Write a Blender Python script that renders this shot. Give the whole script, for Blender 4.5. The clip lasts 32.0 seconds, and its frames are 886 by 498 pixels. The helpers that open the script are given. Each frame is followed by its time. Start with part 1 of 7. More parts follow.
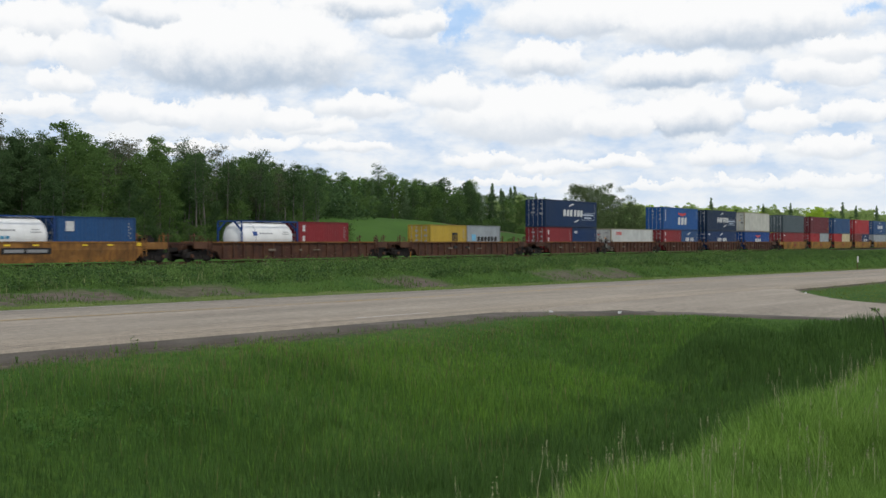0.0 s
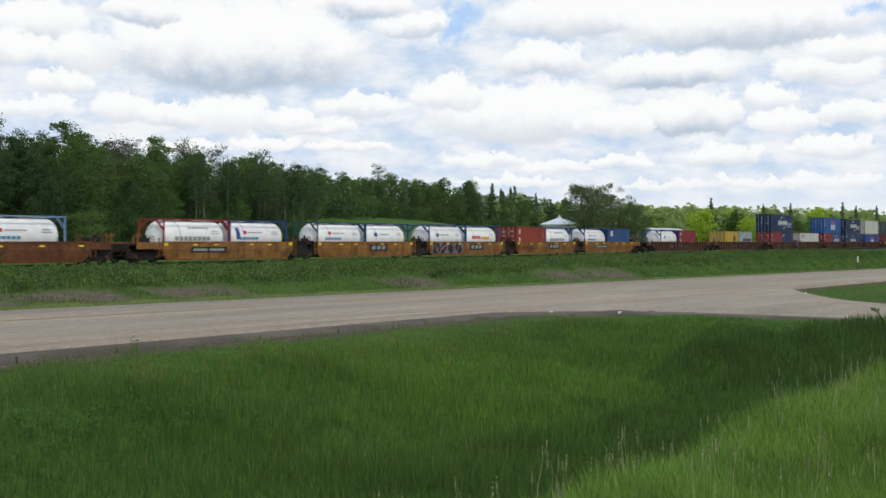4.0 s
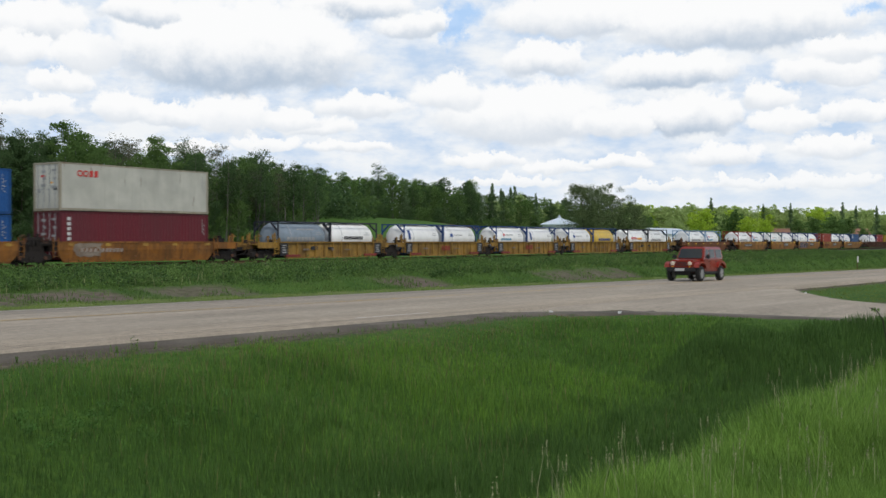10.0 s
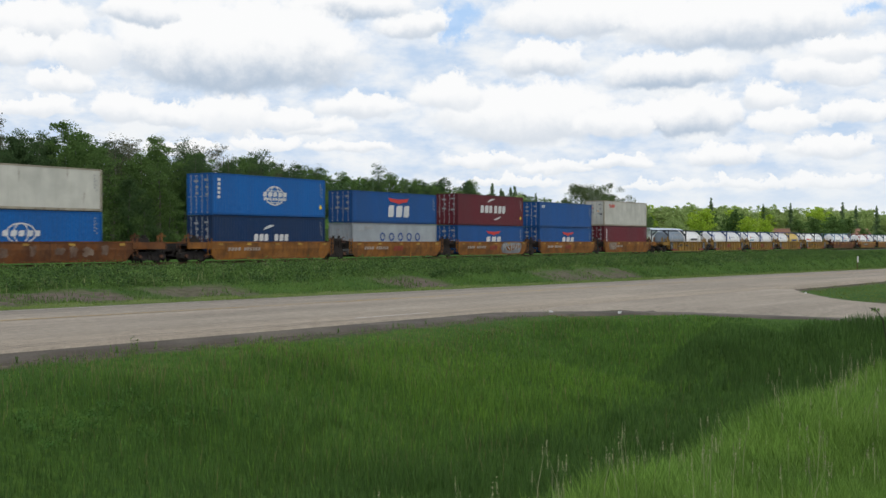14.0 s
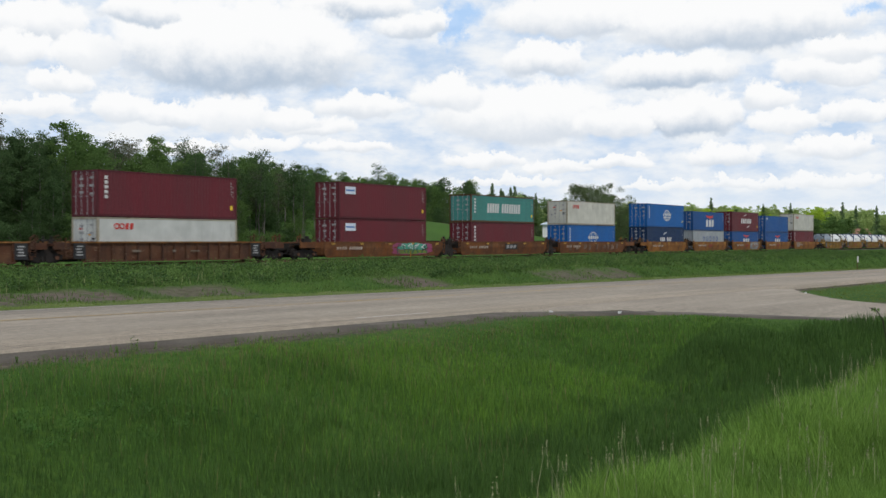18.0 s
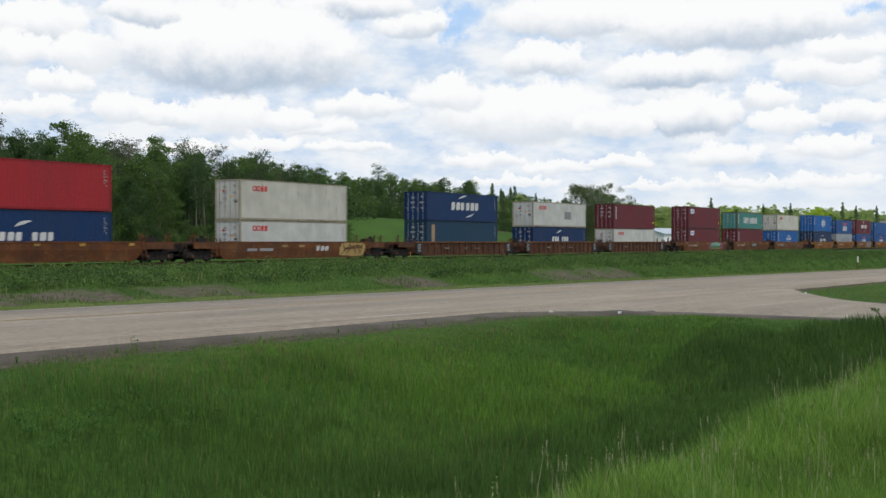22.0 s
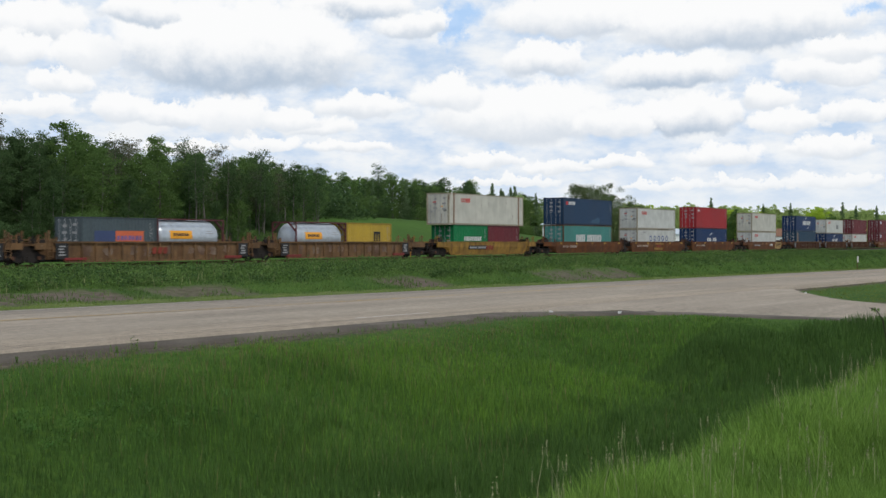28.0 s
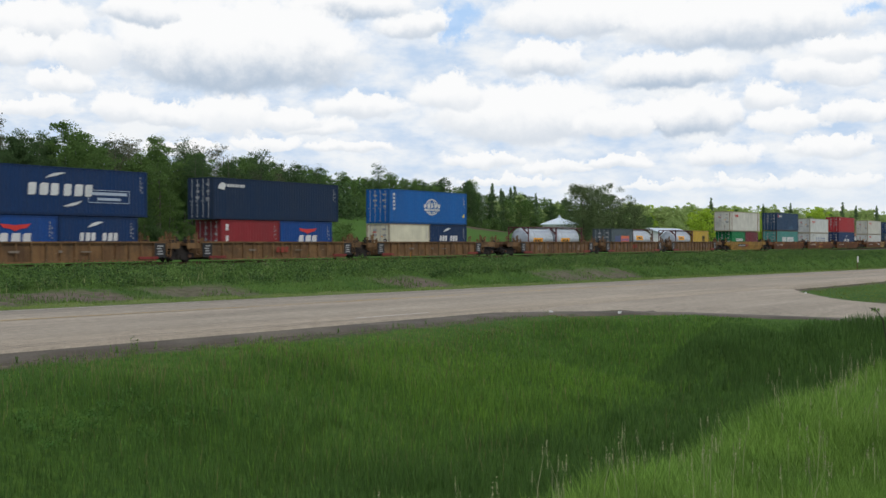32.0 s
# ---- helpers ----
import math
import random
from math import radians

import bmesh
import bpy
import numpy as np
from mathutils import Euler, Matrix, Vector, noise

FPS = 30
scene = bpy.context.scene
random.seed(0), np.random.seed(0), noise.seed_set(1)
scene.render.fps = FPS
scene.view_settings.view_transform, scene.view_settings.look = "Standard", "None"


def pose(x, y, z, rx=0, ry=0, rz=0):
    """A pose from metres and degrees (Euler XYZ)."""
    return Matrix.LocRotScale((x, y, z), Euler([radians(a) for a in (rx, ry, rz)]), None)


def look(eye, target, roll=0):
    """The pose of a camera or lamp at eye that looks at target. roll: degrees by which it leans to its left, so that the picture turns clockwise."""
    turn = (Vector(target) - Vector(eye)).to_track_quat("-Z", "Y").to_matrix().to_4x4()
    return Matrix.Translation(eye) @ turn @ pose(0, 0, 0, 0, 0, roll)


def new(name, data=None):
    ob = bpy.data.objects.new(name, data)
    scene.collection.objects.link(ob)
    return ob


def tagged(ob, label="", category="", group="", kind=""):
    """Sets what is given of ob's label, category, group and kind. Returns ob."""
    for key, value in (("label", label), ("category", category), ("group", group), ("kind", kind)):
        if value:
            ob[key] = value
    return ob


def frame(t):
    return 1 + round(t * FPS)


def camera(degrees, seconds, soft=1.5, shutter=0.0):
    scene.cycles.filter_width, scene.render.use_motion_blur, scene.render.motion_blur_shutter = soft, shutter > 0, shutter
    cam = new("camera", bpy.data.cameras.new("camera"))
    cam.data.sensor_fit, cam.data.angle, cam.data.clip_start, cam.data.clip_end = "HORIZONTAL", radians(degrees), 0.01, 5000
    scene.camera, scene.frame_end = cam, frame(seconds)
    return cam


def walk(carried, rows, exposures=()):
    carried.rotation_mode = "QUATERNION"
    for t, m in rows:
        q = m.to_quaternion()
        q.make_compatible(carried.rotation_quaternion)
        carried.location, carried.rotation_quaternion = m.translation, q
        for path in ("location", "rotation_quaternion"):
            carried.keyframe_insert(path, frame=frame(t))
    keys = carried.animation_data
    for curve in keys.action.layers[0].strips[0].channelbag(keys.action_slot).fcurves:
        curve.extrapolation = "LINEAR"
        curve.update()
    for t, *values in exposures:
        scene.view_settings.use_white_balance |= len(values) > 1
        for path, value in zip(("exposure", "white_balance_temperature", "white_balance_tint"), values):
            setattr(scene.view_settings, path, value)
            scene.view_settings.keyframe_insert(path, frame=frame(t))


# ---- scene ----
cam = camera(42.9, 32.0, soft=1.5, shutter=0.25)
EYE = (0.0, 0.0, 1.38)
HEADING, DOWN = 56.57, 0.374          # degrees right of +Y, degrees below level
VIEW = pose(*EYE, 90 - DOWN, 0, -HEADING)
walk(cam, [(0.0, VIEW), (32.0, VIEW)], exposures=[(0.0, -0.06)])

# ---- light ----
SUN_EL, SUN_AZ = 52.0, 210.0          # azimuth clockwise from +Y


def make_world():
    world = bpy.data.worlds.new("sky_world")
    scene.world = world
    world.use_nodes = True
    nt = world.node_tree
    nt.nodes.clear()
    N, L = nt.nodes.new, nt.links.new

    def math_node(op, a, b=None, clamp=False):
        n = N("ShaderNodeMath")
        n.operation, n.use_clamp = op, clamp
        for i, val in enumerate((a, b)):
            if val is None:
                continue
            if isinstance(val, (int, float)):
                n.inputs[i].default_value = val
            else:
                L(val, n.inputs[i])
        return n.outputs[0]

    def ramp(val, lo, hi):
        n = N("ShaderNodeMapRange")
        n.interpolation_type = "SMOOTHSTEP"
        n.inputs["From Min"].default_value, n.inputs["From Max"].default_value = lo, hi
        L(val, n.inputs["Value"])
        return n.outputs["Result"]

    def mix(fac, a, b):
        n = N("ShaderNodeMix")
        n.data_type = "RGBA"
        L(fac, n.inputs["Factor"])
        for key, val in (("A", a), ("B", b)):
            sock = [s for s in n.inputs if s.name == key and s.type == "RGBA"][0]
            if isinstance(val, tuple):
                sock.default_value = (*val, 1)
            else:
                L(val, sock)
        return [s for s in n.outputs if s.type == "RGBA"][0]

    sky = N("ShaderNodeTexSky")
    sky.sky_type, sky.sun_disc = "NISHITA", False
    sky.sun_elevation, sky.sun_rotation = radians(SUN_EL), radians(SUN_AZ)
    blue = N("ShaderNodeVectorMath")
    blue.operation = "SCALE"
    L(sky.outputs[0], blue.inputs[0])
    blue.inputs["Scale"].default_value = 0.13
    tex = N("ShaderNodeTexCoord")
    sep = N("ShaderNodeSeparateXYZ")
    L(tex.outputs["Generated"], sep.inputs[0])
    X, Y, Z = sep.outputs

    def vec(op, a, b=None, c=None):
        n = N("ShaderNodeVectorMath")
        n.operation = op
        for i, val in enumerate((a, b, c)):
            if val is None:
                continue
            if isinstance(val, tuple):
                n.inputs[i].default_value = val
            else:
                L(val, n.inputs[i])
        return n

    def field(vector, scale, detail, rough=0.55):
        n = N("ShaderNodeTexNoise")
        n.inputs["Scale"].default_value, n.inputs["Detail"].default_value, n.inputs["Roughness"].default_value = scale, detail, rough
        L(vector, n.inputs["Vector"])
        return n

    # compass bearing from the middle of the view and height, in radians
    comb = N("ShaderNodeCombineXYZ")
    L(math_node("SUBTRACT", math_node("ARCTAN2", X, Y), radians(HEADING)), comb.inputs[0])
    L(Z, comb.inputs[1])
    spot = comb.outputs[0]
    # billowing edges: the bearing is shaken by coarse and fine noise
    coarse = vec("SUBTRACT", field(spot, 22.0, 2.0).outputs["Color"], (0.5, 0.5, 0.5)).outputs[0]
    fine = vec("SUBTRACT", field(spot, 60.0, 5.0, 0.6).outputs["Color"], (0.5, 0.5, 0.5)).outputs[0]
    wavy = vec("MULTIPLY_ADD", coarse, (0.040, 0.016, 0.0), spot).outputs[0]
    tiny = vec("SUBTRACT", field(spot, 190.0, 4.0, 0.6).outputs["Color"], (0.5, 0.5, 0.5)).outputs[0]
    calm = vec("MULTIPLY_ADD", fine, (0.020, 0.010, 0.0), wavy).outputs[0]
    shaken = vec("MULTIPLY_ADD", fine, (0.036, 0.026, 0.0), wavy).outputs[0]
    shaken = vec("MULTIPLY_ADD", tiny, (0.011, 0.009, 0.0), shaken).outputs[0]

    def pile(col, clouds, vector, inner, lumps):
        """Lays the clouds over one another, each a soft lens with a white top and a flat grey base."""
        for a, e, ra, re, dark in clouds:
            ra, re = 1.22 * ra, 1.18 * re
            q = vec("MULTIPLY_ADD", vector, (1 / ra, 1 / re, 0.0), (-a / ra, -e / re, 0.0)).outputs[0]
            still = vec("MULTIPLY_ADD", inner, (1 / ra, 1 / re, 0.0), (-a / ra, -e / re, 0.0)).outputs[0]
            up = N("ShaderNodeSeparateXYZ")
            L(still, up.inputs[0])
            far = vec("LENGTH", vec("MAXIMUM", q, vec("MULTIPLY", still, (-1.0, -1.25, 0.0)).outputs[0]).outputs[0]).outputs["Value"]
            cover = ramp(math_node("SUBTRACT", lumps, far), -1.0, -0.72)
            lit = ramp(math_node("ADD", up.outputs[1], math_node("MULTIPLY", lumps, 1.6)), -0.70, 0.20)
            tone = mix(lit, tuple(b + (g - b) * dark for b, g in zip(BRIGHT, BASE)), BRIGHT)
            col = mix(cover, col, tone)
        return col

    def gather(clouds, vector, lift, below):
        """Sum of soft lens shapes: 1 in the middle of each, 0 at its rim; below: how fast it ends downwards."""
        total = None
        for a, e, ra, re in clouds:
            q = vec("MULTIPLY_ADD", vector, (1 / ra, 1 / re, 0.0), (-a / ra, -e / re, 0.0)).outputs[0]
            q = vec("MAXIMUM", q, vec("MULTIPLY", q, (-1.0, -below, 0.0)).outputs[0]).outputs[0]
            f = math_node("SUBTRACT", lift, vec("LENGTH", q).outputs["Value"], True)
            total = f if total is None else math_node("ADD", total, f)
        return total

    lump = field(spot, 48.0, 5.0, 0.6).outputs["Fac"]
    flat = N("ShaderNodeMapping")
    flat.inputs["Scale"].default_value = (1.0, 2.2, 1.0)
    L(spot, flat.inputs[0])
    veil = field(flat.outputs[0], 16.0, 6.0, 0.58).outputs["Fac"]
    # the rest of the sky: broken cloud of the same kind, as a layer seen from below
    lay = N("ShaderNodeCombineXYZ")
    zz = math_node("ADD", math_node("MAXIMUM", Z, 0.0), 0.14)
    L(math_node("DIVIDE", X, zz), lay.inputs[0])
    L(math_node("DIVIDE", Y, zz), lay.inputs[1])
    layer = field(lay.outputs[0], 1.3, 6.0).outputs["Fac"]
    thin = mix(ramp(veil, 0.36, 0.60), (0.63, 0.745, 0.88), (0.93, 0.96, 0.99))
    high = ramp(Z, 0.225, 0.30)
    gaps = mix(high, thin, blue.outputs[0])
    rest = mix(ramp(layer, 0.40, 0.56), gaps, thin)
    half_lump = math_node("MULTIPLY", math_node("SUBTRACT", lump, 0.5), 0.5)
    view = mix(ramp(veil, 0.30, 0.66), (0.56, 0.71, 0.92), (0.95, 0.975, 1.0))
    near = math_node("MULTIPLY", ramp(Z, 0.27, 0.22), ramp(math_node("ABSOLUTE", math_node("SUBTRACT", math_node("ARCTAN2", X, Y), radians(HEADING))), 0.50, 0.40))
    col = pile(mix(near, rest, view), CLOUDS, shaken, calm, math_node("MULTIPLY", half_lump, 0.9))
    hole = ramp(math_node("ADD", gather(HOLES, shaken, 1.1, 1.0), half_lump), 0.15, 0.95)
    col = mix(math_node("MULTIPLY", hole, 0.75), col, (0.36, 0.62, 1.0))
    low = ramp(Z, -0.02, 0.085)
    col = mix(low, (0.88, 0.93, 0.97), col)
    bg = N("ShaderNodeBackground")
    L(col, bg.inputs["Color"])
    bg.inputs["Strength"].default_value = SKY
    out = N("ShaderNodeOutputWorld")
    L(bg.outputs[0], out.inputs["Surface"])


# bearing, height, half width, half depth, in radians, and how grey the base is; then the clear gaps
BRIGHT, BASE = (1.03, 1.035, 1.04), (0.49, 0.59, 0.72)
CLOUDS = (
    (-0.224, 0.081, 0.033, 0.007, 0.35), (-0.156, 0.086, 0.029, 0.008, 0.30), (-0.112, 0.101, 0.030, 0.008, 0.45), (-0.082, 0.083, 0.035, 0.006, 0.40), (-0.348, 0.112, 0.033, 0.009, 0.35),
    (-0.326, 0.132, 0.027, 0.011, 0.45), (0.038, 0.072, 0.035, 0.008, 0.40), (0.100, 0.064, 0.030, 0.006, 0.40), (0.152, 0.068, 0.034, 0.007, 0.45), (0.196, 0.048, 0.039, 0.005, 0.25),
    (0.267, 0.050, 0.037, 0.005, 0.35), (0.336, 0.052, 0.038, 0.006, 0.35), (0.058, 0.052, 0.045, 0.005, 0.25), (0.241, 0.074, 0.035, 0.012, 0.55), (0.331, 0.079, 0.040, 0.010, 0.45),
    (0.299, 0.102, 0.032, 0.010, 0.40), (0.353, 0.107, 0.026, 0.011, 0.50), (-0.278, 0.112, 0.029, 0.015, 0.45), (-0.238, 0.109, 0.028, 0.012, 0.50), (-0.136, 0.107, 0.030, 0.010, 0.40),
    (-0.190, 0.110, 0.036, 0.020, 0.35), (-0.072, 0.119, 0.040, 0.013, 0.50), (0.215, 0.109, 0.050, 0.019, 0.95), (0.281, 0.123, 0.025, 0.014, 0.45), (0.331, 0.141, 0.045, 0.013, 0.50),
    (0.196, 0.146, 0.055, 0.017, 1.00), (0.088, 0.159, 0.034, 0.017, 0.70), (0.073, 0.111, 0.085, 0.029, 0.55), (0.003, 0.129, 0.030, 0.018, 0.40), (0.150, 0.101, 0.034, 0.015, 0.50),
    (-0.344, 0.181, 0.040, 0.019, 0.55), (-0.361, 0.158, 0.026, 0.015, 0.50), (-0.022, 0.188, 0.040, 0.013, 0.70), (-0.087, 0.205, 0.055, 0.015, 0.90), (-0.308, 0.157, 0.027, 0.020, 0.40),
    (-0.180, 0.166, 0.109, 0.044, 1.00), (-0.261, 0.193, 0.028, 0.013, 0.80), (0.133, 0.195, 0.089, 0.021, 0.65), (0.258, 0.184, 0.096, 0.028, 0.85), (0.345, 0.157, 0.036, 0.012, 0.40),
)
HOLES = (
    (0.021, 0.199, 0.029, 0.019), (0.360, 0.192, 0.026, 0.009), (0.008, 0.181, 0.015, 0.020),
)
SKY = 0.98
make_world()
sun = new("sun", bpy.data.lights.new("sun", "SUN"))
sun.data.energy, sun.data.angle, sun.data.color = 1.7, radians(10), (1.0, 0.95, 0.87)
a, e = radians(SUN_AZ), radians(SUN_EL)
sun.matrix_world = look((0, 0, 0), (-math.sin(a) * math.cos(e), -math.cos(a) * math.cos(e), -math.sin(e)))
sun.location = (0, 0, 60)


# ---- materials ----
def rgb(text, k=1.0):
    """Linear colour from a hex code."""
    out = []
    for i in (0, 2, 4):
        c = int(text[i:i + 2], 16) / 255
        out.append(k * (c / 12.92 if c <= 0.04045 else ((c + 0.055) / 1.055) ** 2.4))
    return tuple(out)


MATS = {}


def surface(name, color, rough=0.7, metal=0.0, dirt=None, dirt_amount=0.35, scale=(1.0, 1.0, 1.0), fine=12.0, bump=0.15, vary=0.12,
            island=False, spots=None, spots_at=0.62, translucent=0.0, gloss=0.4, dust=None):
    """A painted or natural surface: colour, large stains, fine grain and relief, and a spread from thing to thing."""
    if name in MATS:
        return MATS[name]
    m = bpy.data.materials.new(name)
    m.use_nodes = True
    nt = m.node_tree
    N, L = nt.nodes.new, nt.links.new
    bsdf = nt.nodes["Principled BSDF"]
    bsdf.inputs["Roughness"].default_value, bsdf.inputs["Metallic"].default_value = rough, metal
    bsdf.inputs["Specular IOR Level"].default_value = gloss
    tex = N("ShaderNodeTexCoord")
    mp = N("ShaderNodeMapping")
    mp.inputs["Scale"].default_value = scale
    L(tex.outputs["Object"], mp.inputs[0])

    def noise_tex(s, d=4.0, vec=mp.outputs[0]):
        n = N("ShaderNodeTexNoise")
        n.inputs["Scale"].default_value, n.inputs["Detail"].default_value = s, d
        L(vec, n.inputs["Vector"])
        return n.outputs["Fac"]

    def remap(val, lo, hi, to0, to1):
        n = N("ShaderNodeMapRange")
        for k, q in zip(("From Min", "From Max", "To Min", "To Max"), (lo, hi, to0, to1)):
            n.inputs[k].default_value = q
        L(val, n.inputs["Value"])
        return n.outputs["Result"]

    def mix(fac, a, b, kind="MIX"):
        n = N("ShaderNodeMix")
        n.data_type, n.blend_type = "RGBA", kind
        if isinstance(fac, float):
            n.inputs["Factor"].default_value = fac
        else:
            L(fac, n.inputs["Factor"])
        for key, val in (("A", a), ("B", b)):
            sock = [s for s in n.inputs if s.name == key and s.type == "RGBA"][0]
            if isinstance(val, tuple):
                sock.default_value = (*val, 1)
            else:
                L(val, sock)
        return [s for s in n.outputs if s.type == "RGBA"][0]

    big, small = noise_tex(0.7, 5.0), noise_tex(fine, 3.0, tex.outputs["Object"])
    col = mix(remap(big, 0.42, 0.72, 0.0, dirt_amount), color, dirt or tuple(c * 0.55 for c in color))
    if spots:
        col = mix(remap(noise_tex(2.3, 6.0), spots_at, spots_at + 0.1, 0.0, 0.85), col, spots)
    if dust:
        col = mix(remap(noise_tex(1.15, 7.0), 0.54, 0.72, 0.0, 0.55), col, dust)
    if island:
        geo = N("ShaderNodeNewGeometry")
        rnd = geo.outputs["Random Per Island"]
    else:
        info = N("ShaderNodeObjectInfo")
        rnd = info.outputs["Random"]
    val = N("ShaderNodeHueSaturation")
    L(col, val.inputs["Color"])
    mul = N("ShaderNodeMath")
    mul.operation = "MULTIPLY"
    L(remap(rnd, 0, 1, 1 - vary, 1 + vary), mul.inputs[0])
    L(remap(small, 0.3, 0.7, 0.88, 1.12), mul.inputs[1])
    L(mul.outputs[0], val.inputs["Value"])
    L(val.outputs[0], bsdf.inputs["Base Color"])
    if bump:
        b = N("ShaderNodeBump")
        b.inputs["Strength"].default_value, b.inputs["Distance"].default_value = bump, 0.02
        L(small, b.inputs["Height"])
        L(b.outputs[0], bsdf.inputs["Normal"])
    if translucent:
        tr = N("ShaderNodeBsdfTranslucent")
        L(val.outputs[0], tr.inputs["Color"])
        ms = N("ShaderNodeMixShader")
        ms.inputs[0].default_value = translucent
        L(bsdf.outputs[0], ms.inputs[1])
        L(tr.outputs[0], ms.inputs[2])
        L(ms.outputs[0], nt.nodes["Material Output"].inputs["Surface"])
    MATS[name] = m
    return m


def paint(code, k=1.0, rust=0.25, rough=0.5):
    """Weathered container or wagon paint, streaked downwards."""
    base = rgb(code, k)
    grey = sum(base) / 3
    base = tuple(0.97 * c + 0.03 * grey for c in base)
    return surface("paint_%s_%d_%d" % (code, int(rust * 100), int(k * 100)), base, rough, dirt=tuple((0.70 if grey > 0.3 else 0.45) * c + 0.02 for c in base), dirt_amount=0.2 + rust,
                   scale=(1.3, 1.3, 0.22), fine=0.9 if grey > 0.3 else 5.0, bump=0.0 if grey > 0.3 else 0.05, vary=0.06, spots=(0.10, 0.045, 0.02) if rust > 0.3 else None, spots_at=0.75 - 0.3 * rust, dust=(0.26, 0.19, 0.13) if rust > 0.4 else None, gloss=0.22)


def wagon_paint(code, k=1.0, rust=0.4):
    """Old wagon paint: sun-bleached fields, dark brown blotches, rust running down and bare scratches."""
    name = "wagon_%s_%d_%d" % (code, int(k * 100), int(rust * 100))
    if name in MATS:
        return MATS[name]
    m = bpy.data.materials.new(name)
    m.use_nodes = True
    nt = m.node_tree
    N, L = nt.nodes.new, nt.links.new
    bsdf = nt.nodes["Principled BSDF"]
    bsdf.inputs["Roughness"].default_value, bsdf.inputs["Specular IOR Level"].default_value = 0.75, 0.2
    tex, info = N("ShaderNodeTexCoord"), N("ShaderNodeObjectInfo")
    shift = N("ShaderNodeVectorMath")
    shift.operation = "MULTIPLY_ADD"
    L(info.outputs["Random"], shift.inputs[0])
    shift.inputs[1].default_value = (61.0, 17.0, 29.0)
    L(tex.outputs["Object"], shift.inputs[2])

    def cloud(scale, size, detail, lo, hi, most):
        mp = N("ShaderNodeMapping")
        mp.inputs["Scale"].default_value = scale
        L(shift.outputs[0], mp.inputs[0])
        n = N("ShaderNodeTexNoise")
        n.inputs["Scale"].default_value, n.inputs["Detail"].default_value, n.inputs["Roughness"].default_value = size, detail, 0.62
        L(mp.outputs[0], n.inputs["Vector"])
        r = N("ShaderNodeMapRange")
        for q, w in zip(("From Min", "From Max", "To Min", "To Max"), (lo, hi, 0.0, most)):
            r.inputs[q].default_value = w
        L(n.outputs["Fac"], r.inputs["Value"])
        return r.outputs[0]

    def mix(fac, a, b):
        n = N("ShaderNodeMix")
        n.data_type = "RGBA"
        L(fac, n.inputs["Factor"])
        for key, val in (("A", a), ("B", b)):
            sock = [q for q in n.inputs if q.name == key and q.type == "RGBA"][0]
            if isinstance(val, tuple):
                sock.default_value = (*val, 1)
            else:
                L(val, sock)
        return [q for q in n.outputs if q.type == "RGBA"][0]

    base = rgb(code, k)
    pale = tuple(0.75 * c + 0.25 * g for c, g in zip(base, (0.34, 0.22, 0.12)))
    col = mix(cloud((0.5, 0.5, 1.0), 0.9, 4.0, 0.40, 0.70, 0.7), base, pale)
    col = mix(cloud((1.0, 1.0, 0.8), 0.8, 7.0, 0.42, 0.62, 0.40 + 0.9 * rust), col, tuple(0.36 * c + 0.012 for c in base))
    col = mix(cloud((3.2, 3.2, 0.35), 1.1, 5.0, 0.48, 0.68, 0.4 + 0.7 * rust), col, (0.085, 0.040, 0.020))
    col = mix(cloud((7.0, 7.0, 0.25), 1.0, 3.0, 0.60, 0.72, 0.55), col, (0.030, 0.020, 0.015))
    col = mix(cloud((1.0, 1.0, 2.0), 2.6, 8.0, 0.62, 0.70, 0.45), col, (0.30, 0.22, 0.15))
    L(col, bsdf.inputs["Base Color"])
    MATS[name] = m
    return m


def glow(name, color, strength):
    m = bpy.data.materials.new(name)
    m.use_nodes = True
    b = m.node_tree.nodes["Principled BSDF"]
    b.inputs["Base Color"].default_value = (*color, 1)
    b.inputs["Emission Color"].default_value = (*color, 1)
    b.inputs["Emission Strength"].default_value = strength
    return m


GRIME = surface("grimy_steel", (0.020, 0.017, 0.015), 0.85, 0.2, dirt=(0.045, 0.030, 0.020), fine=9.0)
RUST = surface("rusty_steel", (0.10, 0.045, 0.025), 0.85, 0.1, dirt=(0.05, 0.03, 0.02), fine=9.0)
BLACK = surface("black_panel", (0.015, 0.015, 0.016), 0.6)
WHITE = surface("white_lettering", (0.56, 0.56, 0.55), 0.6, vary=0.03)
GREY = surface("grey_lettering", (0.30, 0.30, 0.30), 0.6, vary=0.03)
NAVY = surface("navy_lettering", (0.02, 0.06, 0.22), 0.5, vary=0.02)
RED = surface("red_lettering", (0.50, 0.03, 0.025), 0.5, vary=0.02)
ORANGE = surface("orange_lettering", (0.75, 0.33, 0.02), 0.5, vary=0.02)
YELLOW = surface("yellow_reflector", (0.80, 0.55, 0.03), 0.4, vary=0.02)
STEEL = surface("galvanised_steel", (0.34, 0.35, 0.36), 0.45, 0.5)


